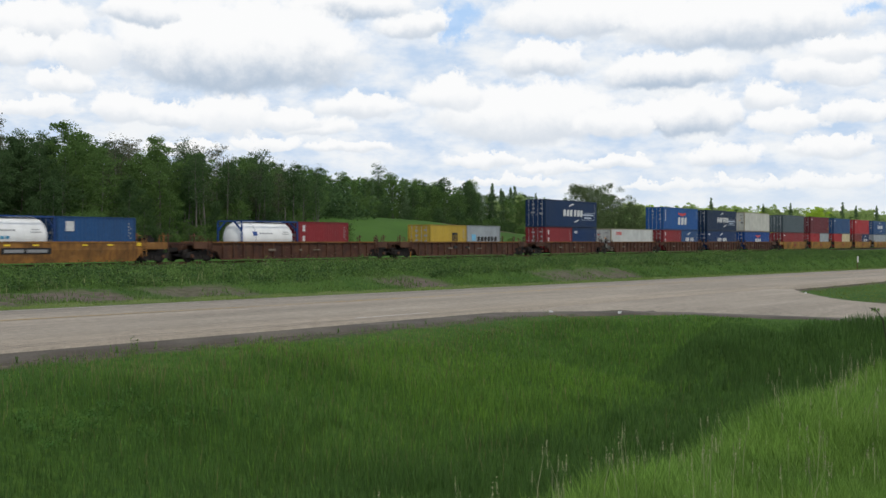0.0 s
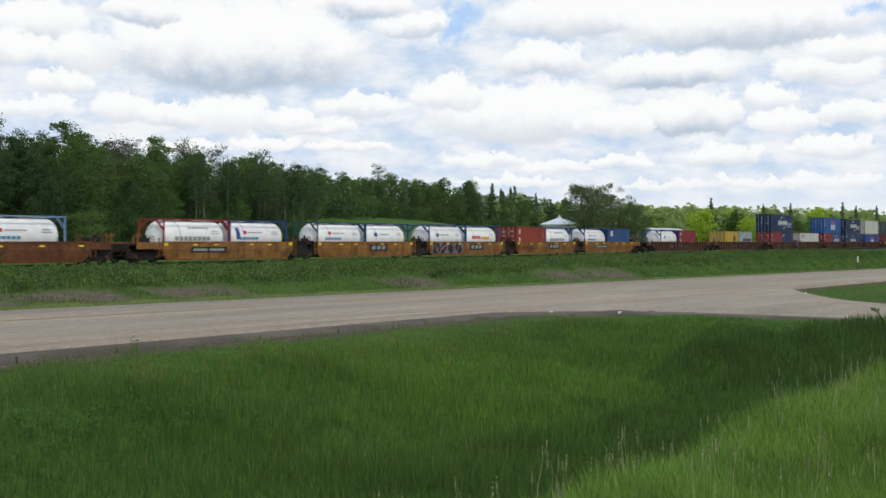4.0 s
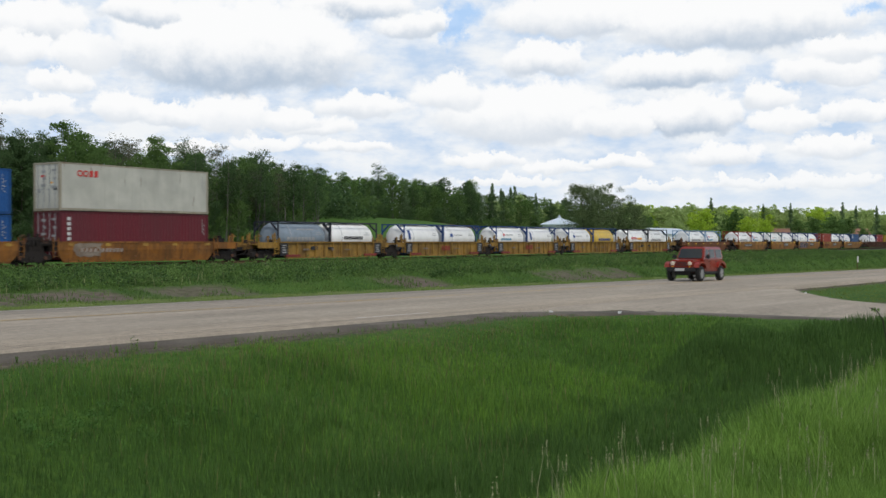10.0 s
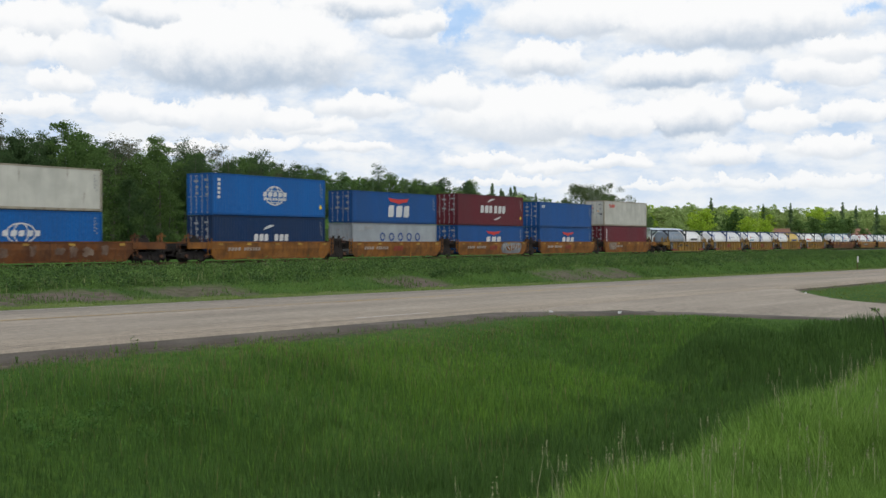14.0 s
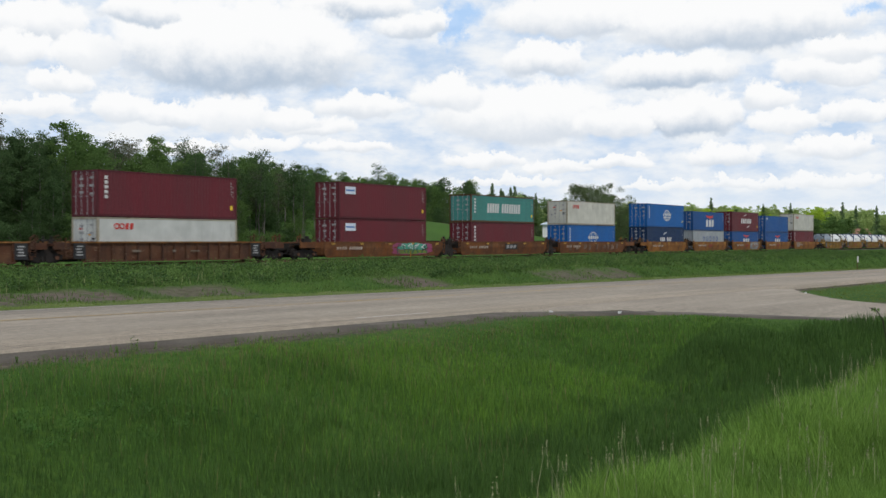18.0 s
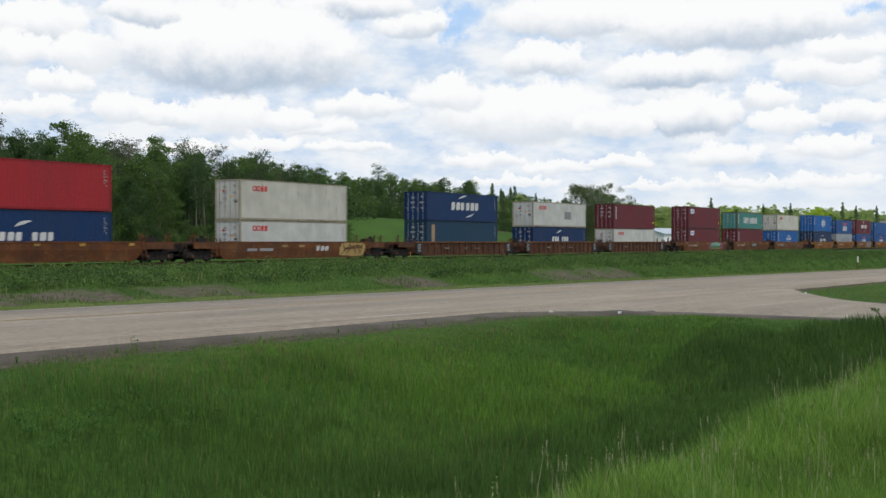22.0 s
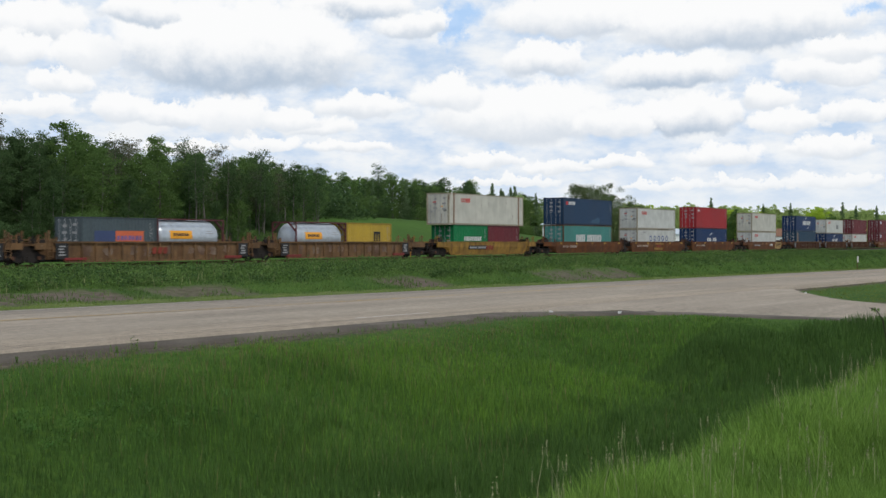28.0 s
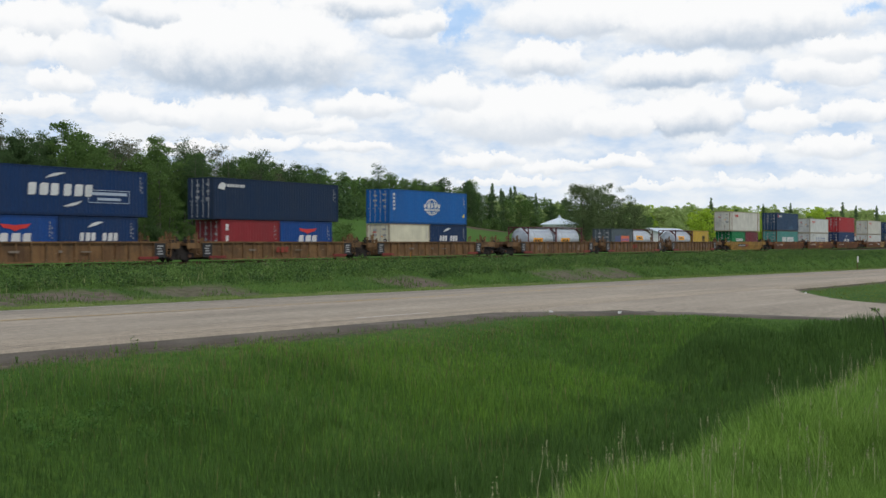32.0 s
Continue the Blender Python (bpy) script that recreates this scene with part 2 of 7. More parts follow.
# ---- building helpers ----
class Shape:
    """Gathers boxes, prisms and tubes into one mesh."""

    def __init__(self):
        self.v, self.f = [], []

    def add(self, verts, faces):
        k = len(self.v)
        self.v += [tuple(p) for p in verts]
        self.f += [tuple(i + k for i in face) for face in faces]
        return self

    def box(self, x0, x1, y0, y1, z0, z1):
        v = [(x, y, z) for z in (z0, z1) for y in (y0, y1) for x in (x0, x1)]
        return self.add(v, [(0, 2, 3, 1), (4, 5, 7, 6), (0, 1, 5, 4), (2, 6, 7, 3), (0, 4, 6, 2), (1, 3, 7, 5)])

    def prism(self, poly, y0, y1):
        """A polygon in (x, z), run from y0 to y1."""
        n = len(poly)
        v = [(x, y0, z) for x, z in poly] + [(x, y1, z) for x, z in poly]
        f = [tuple(range(n)), tuple(range(2 * n - 1, n - 1, -1))]
        f += [(i, i + n, (i + 1) % n + n, (i + 1) % n) for i in range(n)]
        return self.add(v, f)

    def prism_x(self, poly, x0, x1):
        """A polygon in (y, z), run from x0 to x1."""
        n = len(poly)
        v = [(x0, y, z) for y, z in poly] + [(x1, y, z) for y, z in poly]
        f = [tuple(range(n - 1, -1, -1)), tuple(range(n, 2 * n))]
        f += [(i, (i + 1) % n, (i + 1) % n + n, i + n) for i in range(n)]
        return self.add(v, f)

    def turned(self, profile, n=16, axis="x", at=(0, 0, 0)):
        """A body turned about an axis from (along, radius) pairs."""
        v, f = [], []
        for a, r in profile:
            for i in range(n):
                t = 2 * math.pi * i / n
                p = {"x": (a, r * math.cos(t), r * math.sin(t)), "y": (r * math.sin(t), a, r * math.cos(t)), "z": (r * math.cos(t), r * math.sin(t), a)}[axis]
                v.append(tuple(p[j] + at[j] for j in range(3)))
        for k in range(len(profile) - 1):
            for i in range(n):
                f.append((k * n + i, k * n + (i + 1) % n, (k + 1) * n + (i + 1) % n, (k + 1) * n + i))
        f.append(tuple(range(n - 1, -1, -1)))
        f.append(tuple(range((len(profile) - 1) * n, len(profile) * n)))
        return self.add(v, f)

    def pieces(self):
        """The shape cut into its separate pieces."""
        root = list(range(len(self.v)))

        def find(i):
            while root[i] != i:
                root[i] = root[root[i]]
                i = root[i]
            return i

        for f in self.f:
            for k in f[1:]:
                root[find(k)] = find(f[0])
        out = {}
        for f in self.f:
            out.setdefault(find(f[0]), []).append(f)
        made = []
        for faces in out.values():
            ids = sorted({k for f in faces for k in f})
            where = {k: n for n, k in enumerate(ids)}
            made.append(Shape().add([self.v[k] for k in ids], [[where[k] for k in f] for f in faces]))
        return made

    def mesh(self, name, smooth=False):
        me = bpy.data.meshes.new(name)
        me.from_pydata(self.v, [], self.f)
        if smooth:
            me.shade_smooth()
        me.update()
        return me


MESHES = {}


def part(name, shape, material, parent=None, label="", key=None, at=None, smooth=False):
    """Links one mesh object, under a thing or a part where one is given. Alike pieces share their mesh by key."""
    if name in ("lettering", "emblem", "spray_tag"):
        pieces = (shape() if callable(shape) else shape).pieces()
        if len(pieces) > 1:
            word = {"lettering": "letter_block", "emblem": "emblem_piece", "spray_tag": "spray_shape"}[name]
            return [part(word, q, material, parent, label) for q in pieces][0]
    if key is not None and (key, material.name) in MESHES:
        me = MESHES[(key, material.name)]
    else:
        me = (shape() if callable(shape) else shape).mesh(name, smooth)
        me.materials.append(material)
        if key is not None:
            MESHES[(key, material.name)] = me
    ob = new(name, me)
    if parent is not None:
        ob.parent = parent
    if at is not None:
        ob.matrix_basis = at if isinstance(at, Matrix) else Matrix.Translation(at)
    if label:
        ob["label"] = label
    return ob


def empty(name, label, category, group=""):
    return tagged(new(name), label, category, group)


def tube(v, f, p, q, r0, r1, n=6):
    k = len(v)
    p, q = np.array(p, float), np.array(q, float)
    d = (q - p) / (np.linalg.norm(q - p) + 1e-9)
    u = np.cross(d, (0.3, 1.0, 0.1))
    u /= np.linalg.norm(u)
    w = np.cross(d, u)
    for c, r in ((p, r0), (q, r1)):
        for i in range(n):
            a = 2 * math.pi * i / n
            v.append(tuple(c + r * (math.cos(a) * u + math.sin(a) * w)))
    for i in range(n):
        f.append((k + i, k + (i + 1) % n, k + n + (i + 1) % n, k + n + i))


def smooth01(x, a, b):
    t = np.clip((x - a) / (b - a), 0, 1)
    return t * t * (3 - 2 * t)


# ---- the lie of the land: X runs along the railway, Y away from it across the road, z = 0 at the rail tops ----
def road_z(x):
    return -0.346 - 0.0093 * (np.clip(x, -60, 150) - 17.4)


def ground_z(x, y):
    x, y = np.asarray(x, float), np.asarray(y, float)
    zr = road_z(x)
    bank = -0.28 - 0.004 * np.clip(x, 0, 40) + 0 * y
    ditch = -1.45 - 0.006 * np.clip(x, 0, 60)
    z = np.where(y < 8, bank + (ditch - bank) * smooth01(y, BANK, BANK + 2.4), ditch + (zr - 0.10 - ditch) * smooth01(y, 8.5, 14.3))
    side = smooth01(x, 21.5, 27.6) * (1 - smooth01(x, 46.0, 52.0))
    z = np.where(y < 14.5, z + (zr - 0.10 - z) * side, z)
    beyond = smooth01(x, 36.5, 50.0)
    z = np.where(y < 14.5, z + (zr - 0.12 - z) * beyond * smooth01(14.5 - y, 0, 2.0), z)
    low = zr - 0.36
    strip = zr - 0.10 + (low - zr + 0.10) * smooth01(y, 25.0, 31.5)
    foot = smooth01(y, 33.0, 36.5)
    bench = low + (-0.46 - low) * foot + 0.20 * smooth01(y, 36.5, 52.0)
    z = np.where((y >= 14.5) & (y < 25.0), zr - 0.14, z)
    z = np.where((y >= 25.0) & (y < 33.0), strip, z)
    z = np.where((y >= 33.0), bench, z)
    hill = 1.6 + 3.4 * smooth01(x, 85, 118) - 4.4 * smooth01(x, 136, 205)
    behind = -0.3 + (hill + 0.3) * smooth01(y, 66, 104) + 3.0 * smooth01(y, 104, 160) * (1 - smooth01(x, 150, 260))
    z = np.where(y > 62.0, behind, z)
    return z + 0.0


BANK = 2.75


def lumps(x, y):
    hump = smooth01(y, 35.2, 37.5) * (1 - smooth01(y, 50.5, 53.2))
    return (0.05 * np.sin(1.7 * x + 0.6 * np.sin(1.1 * y)) * np.sin(1.3 * y + 1.0) + 0.03 * np.sin(4.1 * x + 2.0) * np.sin(3.7 * y)
            + hump * (0.13 * np.sin(0.83 * x + 1.3 * np.sin(0.45 * y)) * np.sin(0.8 * y + 0.6) + 0.09 * np.sin(1.9 * x + 1.0) * np.sin(1.5 * y + 0.3 * x)))


def grid_sheet(name, xs, ys, zfun, material, label, category, kind="structure"):
    gx, gy = np.meshgrid(xs, ys)
    gz = zfun(gx, gy)
    v = np.stack([gx, gy, gz], -1).reshape(-1, 3)
    n, m = len(xs), len(ys)
    i = (np.arange(m - 1)[:, None] * n + np.arange(n - 1)[None, :]).ravel()
    f = np.stack([i, i + 1, i + n + 1, i + n], -1)
    me = bpy.data.meshes.new(name)
    me.from_pydata(v.tolist(), [], f.tolist())
    me.materials.append(material)
    me.shade_smooth()
    return tagged(new(name, me), label, category, kind=kind)


BARE = ((14.0, 30.0, 1.0), (31.0, 36.5, 0.8), (46.8, 51.8, 1.0), (63.5, 78.0, 0.8))     # stretches of bank with bare soil


def ground_material():
    """Grass, bare soil where the bank is cut, ballast at the track; laid out in metres over the sheet."""
    m = bpy.data.materials.new("grassy_ground")
    m.use_nodes = True
    nt = m.node_tree
    N, L = nt.nodes.new, nt.links.new
    bsdf = nt.nodes["Principled BSDF"]
    bsdf.inputs["Roughness"].default_value, bsdf.inputs["Specular IOR Level"].default_value = 0.95, 0.1
    tex = N("ShaderNodeTexCoord")
    sep = N("ShaderNodeSeparateXYZ")
    L(tex.outputs["Object"], sep.inputs[0])

    def noise_tex(s, d=5.0):
        n = N("ShaderNodeTexNoise")
        n.inputs["Scale"].default_value, n.inputs["Detail"].default_value = s, d
        L(tex.outputs["Object"], n.inputs["Vector"])
        return n.outputs["Fac"]

    def op(kind, a, b):
        n = N("ShaderNodeMath")
        n.operation = kind
        n.use_clamp = kind == "MULTIPLY"
        for i, val in enumerate((a, b)):
            if isinstance(val, (int, float)):
                n.inputs[i].default_value = val
            else:
                L(val, n.inputs[i])
        return n.outputs[0]

    def remap(val, lo, hi, a=0.0, b=1.0):
        n = N("ShaderNodeMapRange")
        for k, q in zip(("From Min", "From Max", "To Min", "To Max"), (lo, hi, a, b)):
            n.inputs[k].default_value = q
        L(val, n.inputs["Value"])
        return n.outputs["Result"]

    def mix(fac, a, b):
        n = N("ShaderNodeMix")
        n.data_type = "RGBA"
        L(fac, n.inputs["Factor"])
        for key, val in (("A", a), ("B", b)):
            sock = [s for s in n.inputs if s.name == key and s.type == "RGBA"][0]
            if isinstance(val, tuple):
                sock.default_value = (*val, 1)
            else:
                L(val, sock)
        return [s for s in n.outputs if s.type == "RGBA"][0]

    grass = mix(remap(noise_tex(0.25), 0.35, 0.65), (0.054, 0.104, 0.016), (0.084, 0.148, 0.022))
    grass = mix(remap(noise_tex(9.0, 3.0), 0.3, 0.75), (0.028, 0.070, 0.012), grass)
    soil = mix(remap(noise_tex(3.0), 0.3, 0.7), (0.078, 0.062, 0.048), (0.150, 0.122, 0.096))
    Y = sep.outputs[1]
    cut = op("MULTIPLY", remap(Y, 32.4, 33.4), remap(Y, 36.2, 35.0))
    bare = None
    for x0, x1, most in BARE:
        b = op("MULTIPLY", remap(sep.outputs[0], x0 - 0.6, x0 + 0.9), remap(sep.outputs[0], x1 + 0.6, x1 - 0.9, 0.0, most))
        bare = b if bare is None else op("MAXIMUM", bare, b)
    cut = op("MULTIPLY", cut, op("MULTIPLY", bare, remap(noise_tex(0.9, 5.0), 0.30, 0.46)))
    edge = op("MULTIPLY", remap(op("ADD", Y, noise_tex(2.0)), 14.2, 14.5), remap(Y, 25.3, 25.0))
    edge = op("MAXIMUM", edge, op("MULTIPLY", op("MULTIPLY", remap(op("ADD", sep.outputs[0], noise_tex(2.0)), 28.2, 28.6), remap(sep.outputs[0], 40, 38)), remap(Y, 14.6, 14.4)))
    bal = op("MULTIPLY", remap(op("ADD", Y, noise_tex(1.0)), 53.4, 54.2), remap(Y, 62.6, 61.8))
    fld = op("MULTIPLY", op("MULTIPLY", remap(op("ADD", Y, noise_tex(0.5)), 89.5, 91), remap(Y, 99, 97)), op("MULTIPLY", remap(op("ADD", sep.outputs[0], noise_tex(0.6)), 145, 147), remap(sep.outputs[0], 160, 158)))
    field = op("MULTIPLY", remap(Y, 63.0, 66.0), remap(Y, 150.0, 120.0))
    grass = mix(field, grass, mix(remap(noise_tex(0.12), 0.35, 0.65), (0.043, 0.092, 0.017), (0.058, 0.120, 0.021)))
    mown = op("MULTIPLY", remap(Y, 24.8, 25.2), remap(op("ADD", Y, noise_tex(0.8)), 33.4, 32.8))
    grass = mix(mown, grass, mix(remap(noise_tex(1.3), 0.35, 0.65), (0.080, 0.112, 0.030), (0.130, 0.165, 0.048)))
    col = mix(cut, grass, soil)
    col = mix(edge, col, mix(remap(noise_tex(7.0), 0.35, 0.65), (0.045, 0.038, 0.030), (0.12, 0.10, 0.075)))
    col = mix(bal, col, (0.075, 0.068, 0.060))
    col = mix(fld, col, (0.075, 0.055, 0.035))
    L(col, bsdf.inputs["Base Color"])
    b = N("ShaderNodeBump")
    b.inputs["Strength"].default_value, b.inputs["Distance"].default_value = 0.6, 0.08
    L(noise_tex(5.0, 6.0), b.inputs["Height"])
    L(b.outputs[0], bsdf.inputs["Normal"])
    return m


GROUND = ground_material()
xs = np.unique(np.concatenate([np.linspace(-3000, -80, 20), np.linspace(-80, 0, 41), np.linspace(0, 60, 121), np.linspace(60, 280, 221), np.linspace(280, 3000, 40)]))
ys = np.unique(np.concatenate([np.linspace(-3000, -10, 16), np.linspace(-10, 0, 11), np.linspace(0, 16, 65), np.linspace(16, 62, 93), np.linspace(62, 180, 60), np.linspace(180, 3500, 36)]))
grid_sheet("ground", xs, ys, lambda x, y: ground_z(x, y) + np.where((y < 14) | ((y > 25.6) & (y < 200)), lumps(x, y), 0), GROUND,
           "rough green grass over a ditch and railway bank", "ground")



def road_material():
    """Old chip-sealed asphalt: pale stones, wheel tracks drawn out along the lane, patches and speckle."""
    m = bpy.data.materials.new("worn_asphalt")
    m.use_nodes = True
    nt = m.node_tree
    N, L = nt.nodes.new, nt.links.new
    bsdf = nt.nodes["Principled BSDF"]
    bsdf.inputs["Roughness"].default_value, bsdf.inputs["Specular IOR Level"].default_value = 0.92, 0.2
    tex = N("ShaderNodeTexCoord")
    val = None
    for scale, size, detail, lo, hi in (((0.05, 1.6, 1.0), 1.0, 4.0, 0.86, 1.12), ((0.35, 1.0, 1.0), 0.6, 5.0, 0.90, 1.10), ((0.7, 1.0, 1.0), 7.0, 3.0, 0.84, 1.16), ((1.0, 1.0, 1.0), 45.0, 2.0, 0.75, 1.25)):
        mp = N("ShaderNodeMapping")
        mp.inputs["Scale"].default_value = scale
        L(tex.outputs["Object"], mp.inputs[0])
        n = N("ShaderNodeTexNoise")
        n.inputs["Scale"].default_value, n.inputs["Detail"].default_value = size, detail
        L(mp.outputs[0], n.inputs["Vector"])
        r = N("ShaderNodeMapRange")
        for k, q in zip(("From Min", "From Max", "To Min", "To Max"), (0.3, 0.7, lo, hi)):
            r.inputs[k].default_value = q
        L(n.outputs["Fac"], r.inputs["Value"])
        if val is None:
            val = r.outputs[0]
        else:
            q = N("ShaderNodeMath")
            q.operation = "MULTIPLY"
            L(val, q.inputs[0])
            L(r.outputs[0], q.inputs[1])
            val = q.outputs[0]
    hue = N("ShaderNodeHueSaturation")
    hue.inputs["Color"].default_value = (0.288, 0.246, 0.194, 1)
    L(val, hue.inputs["Value"])
    L(hue.outputs[0], bsdf.inputs["Base Color"])
    b = N("ShaderNodeBump")
    b.inputs["Strength"].default_value, b.inputs["Distance"].default_value = 0.4, 0.01
    L(n.outputs["Fac"], b.inputs["Height"])
    L(b.outputs[0], bsdf.inputs["Normal"])
    return m


ASPHALT = road_material()


def make_roads():
    xs = np.unique(np.concatenate([np.linspace(-700, -60, 5), np.linspace(-60, 150, 106), np.linspace(150, 900, 5)]))
    grid_sheet("road", xs, np.array([14.93, 15.0, 17.3, 19.6, 22.0, 24.75, 24.8]), lambda x, y: road_z(x) + np.where((y < 14.96) | (y > 24.78), -0.16, 0.0) + 0.03 * (1 - ((y - 19.8) / 5) ** 2),
               ASPHALT, "worn grey-brown two-lane asphalt road", "road")
    # the side road, with flared corners, running off towards -Y
    ys = np.linspace(-60, 14.8, 90)
    rows = []
    for y in ys:
        flare = max(0.0, (y - 10.5) / 4.3)
        flare2 = max(0.0, (y - 6.0) / 8.8)
        rows.append((28.4 - 3.2 * flare ** 2.2, 36.0 + 15.0 * flare2 ** 1.5))
    v, f = [], []
    for y, (a, b) in zip(ys, rows):
        for k in range(9):
            x = a + (b - a) * k / 8
            z = float(road_z(x)) + 0.004 - (0.10 if k in (0, 8) else 0.0)
            v.append((x, float(y), z))
    for i in range(len(ys) - 1):
        for k in range(8):
            q = i * 9 + k
            f.append((q, q + 1, q + 10, q + 9))
    sh = Shape()
    sh.add(v, f)
    me = sh.mesh("side_road", True)
    me.materials.append(ASPHALT)
    tagged(new("side_road", me), "worn asphalt side road joining the main road", "road", kind="structure")
    # worn paint
    line = surface("worn_yellow_line", (0.55, 0.34, 0.06), 0.8, dirt=(0.30, 0.24, 0.16), dirt_amount=0.7, scale=(0.3, 4, 1))
    edge = surface("worn_white_line", (0.46, 0.43, 0.39), 0.8, dirt=(0.27, 0.235, 0.19), dirt_amount=1.0, scale=(0.3, 4, 1))
    for name, y, x0, x1, w, m in (("centre_line", 20.9, -200, 400, 0.11, line), ("edge_line", 15.75, 20.2, 23.2, 0.09, edge), ("edge_line", 24.3, -200, 400, 0.09, edge)):
        xs = np.linspace(x0, x1, 120)
        grid_sheet(name, xs, np.array([y - w / 2, y + w / 2]), lambda x, q: road_z(x) + 0.03 * (1 - ((q - 19.8) / 5) ** 2) + 0.006, m, "worn painted road line", "road marking")

    # the gravel shoulder, round the corner into the side road
    line = [(x, 14.96) for x in np.linspace(3.0, 25.0, 80)] + [(28.4 - 3.2 * max(0.0, (y - 10.5) / 4.3) ** 2.2, y) for y in np.linspace(14.7, 2.0, 50)]
    v, f = [], []
    for i, (x, y) in enumerate(line):
        (x0, y0), (x1, y1) = line[max(0, i - 1)], line[min(len(line) - 1, i + 1)]
        d = Vector((x1 - x0, y1 - y0)).normalized()
        wide = (0.46 + 0.54 * float(smooth01(x, 14.0, 21.0))) * 0.75 + 0.10 * math.sin(1.3 * x + 0.9 * y) + 0.10 * math.sin(3.7 * x - 2.1 * y)
        for k in range(4):
            q = wide * k / 3
            px, py = x + d.y * q, y - d.x * q
            low = float(ground_z(px, py) + lumps(px, py))
            v.append((px, py, (float(road_z(x)) - 0.035) * (1 - k / 3) + (low + 0.03) * k / 3 if k < 3 else low - 0.16))
    for i in range(len(line) - 1):
        for k in range(3):
            q = 4 * i + k
            f.append((q, q + 1, q + 5, q + 4))
    me = Shape().add(v, f).mesh("gravel_shoulder", True)
    me.materials.append(surface("shoulder_gravel", (0.072, 0.062, 0.050), 0.95, dirt=(0.130, 0.112, 0.088), dirt_amount=0.8, fine=18.0, bump=0.5, spots=(0.045, 0.060, 0.022), spots_at=0.60))
    tagged(new("gravel_shoulder", me), "dark gravel shoulder along the road edge", "shoulder", kind="structure")
    # a tarred seam that wanders along the near edge, and cracks across the lane
    tar = surface("dark_tar", (0.10, 0.085, 0.070), 0.8, fine=20.0)
    for y0, x0, x1, w, seed in ((15.62, 4.0, 19.5, 0.016, 1), (15.30, 9.0, 24.5, 0.012, 2), (18.4, 2.0, 60.0, 0.010, 3)):
        xs = np.linspace(x0, x1, 160)
        wob = lambda x: 0.07 * np.sin(0.9 * x + seed) + 0.03 * np.sin(3.1 * x + 2 * seed)
        grid_sheet("road_crack", xs, np.array([y0 - w, y0 + w]), lambda x, q: road_z(x) + 0.03 * (1 - ((q - 19.8) / 5) ** 2) + 0.005, tar, "dark tarred crack along the road", "road crack")
        me = bpy.context.scene.objects[-1].data
        for v in me.vertices:
            v.co.y += float(wob(v.co.x))


make_roads()


def make_track():
    track = tagged(empty("railway_track", "rusty steel rails on dark timber sleepers", "railway track"), kind="structure")
    for y in (CENTRE - 0.76, CENTRE + 0.76):
        s = Shape()
        s.prism_x([(y - 0.07, -0.17), (y + 0.07, -0.17), (y + 0.07, -0.15), (y + 0.015, -0.13), (y + 0.015, -0.04), (y + 0.037, -0.03), (y + 0.037, 0.0), (y - 0.037, 0.0), (y - 0.037, -0.03), (y - 0.015, -0.04), (y - 0.015, -0.13), (y - 0.07, -0.15)], -700, 900)
        part("rail", s, RUST, track)
    s = Shape()
    s.prism_x([(CENTRE - 3.4, -0.5), (CENTRE - 2.0, -0.2), (CENTRE + 2.0, -0.2), (CENTRE + 3.4, -0.5)], -700, 900)
    part("ballast", s, surface("ballast_stone", (0.10, 0.092, 0.082), 0.95, fine=14.0, bump=1.0), track, "grey crushed stone ballast")
    tie = surface("sleeper_timber", (0.045, 0.035, 0.028), 0.9)
    for i in range(290):
        part("sleeper", lambda: Shape().box(-0.11, 0.11, -1.3, 1.3, -0.16, 0.0), tie, track, key="sleeper", at=(10 + 0.55 * i, CENTRE, -0.17))


CENTRE = 57.2
make_track()


# ---- the train ----
SPEED = 18.7


def run(t):
    """How far the train has rolled by t seconds."""
    u = (t - 20) / 20
    return SPEED * (t + 0.035 * u * u + 0.193 * u ** 3)


MOVING = []          # (thing, place along the train, height)
WHEELSETS = []
SIDE = -1.226        # face of the lettering on a container's near side


def letters(s, n, x0, x1, z0, z1, y=SIDE, gaps=()):
    """A row of n plain leaning blocks with cut corners."""
    step = (x1 - x0) / n
    for i in range(n):
        if i in gaps:
            continue
        a, w, h = x0 + i * step, (0.78 if i % 2 else 0.70) * step, z1 - z0
        b, q, lean = a + w, 0.22 * w, 0.05 * h
        s.prism([(a, z0), (b - q, z0), (b, z0 + q), (b + lean, z1), (a + q + lean, z1), (a + lean, z1 - q)], y, y + 0.012)
    return s


def arc(s, cx, cz, rx, rz, a0, a1, t, n=14, y=SIDE):
    """A flat sickle of greatest thickness t."""
    outer, inner = [], []
    for i in range(n + 1):
        q = a0 + (a1 - a0) * i / n
        w = t * math.sin(math.pi * min(1, max(0.0, i / n))) + 0.02
        outer.append((cx + rx * math.cos(q), cz + rz * math.sin(q)))
        inner.append((cx + (rx - w) * math.cos(q), cz + (rz - w) * math.sin(q)))
    pts = outer + inner[::-1]
    return s.prism(pts if a1 > a0 else pts[::-1], y, y + 0.012)


def ring(s, cx, cz, rx, rz, t, n=24, y=SIDE):
    v, f = [], []
    for i in range(n):
        q = 2 * math.pi * i / n
        for r0, r1, yy in ((rx, rz, y), (rx - t, rz - t, y), (rx - t, rz - t, y + 0.012), (rx, rz, y + 0.012)):
            v.append((cx + r0 * math.cos(q), yy, cz + r1 * math.sin(q)))
        for k in range(4):
            f.append((4 * i + k, 4 * i + (k + 1) % 4, 4 * ((i + 1) % n) + (k + 1) % 4, 4 * ((i + 1) % n) + k))
    return s.add(v, f)


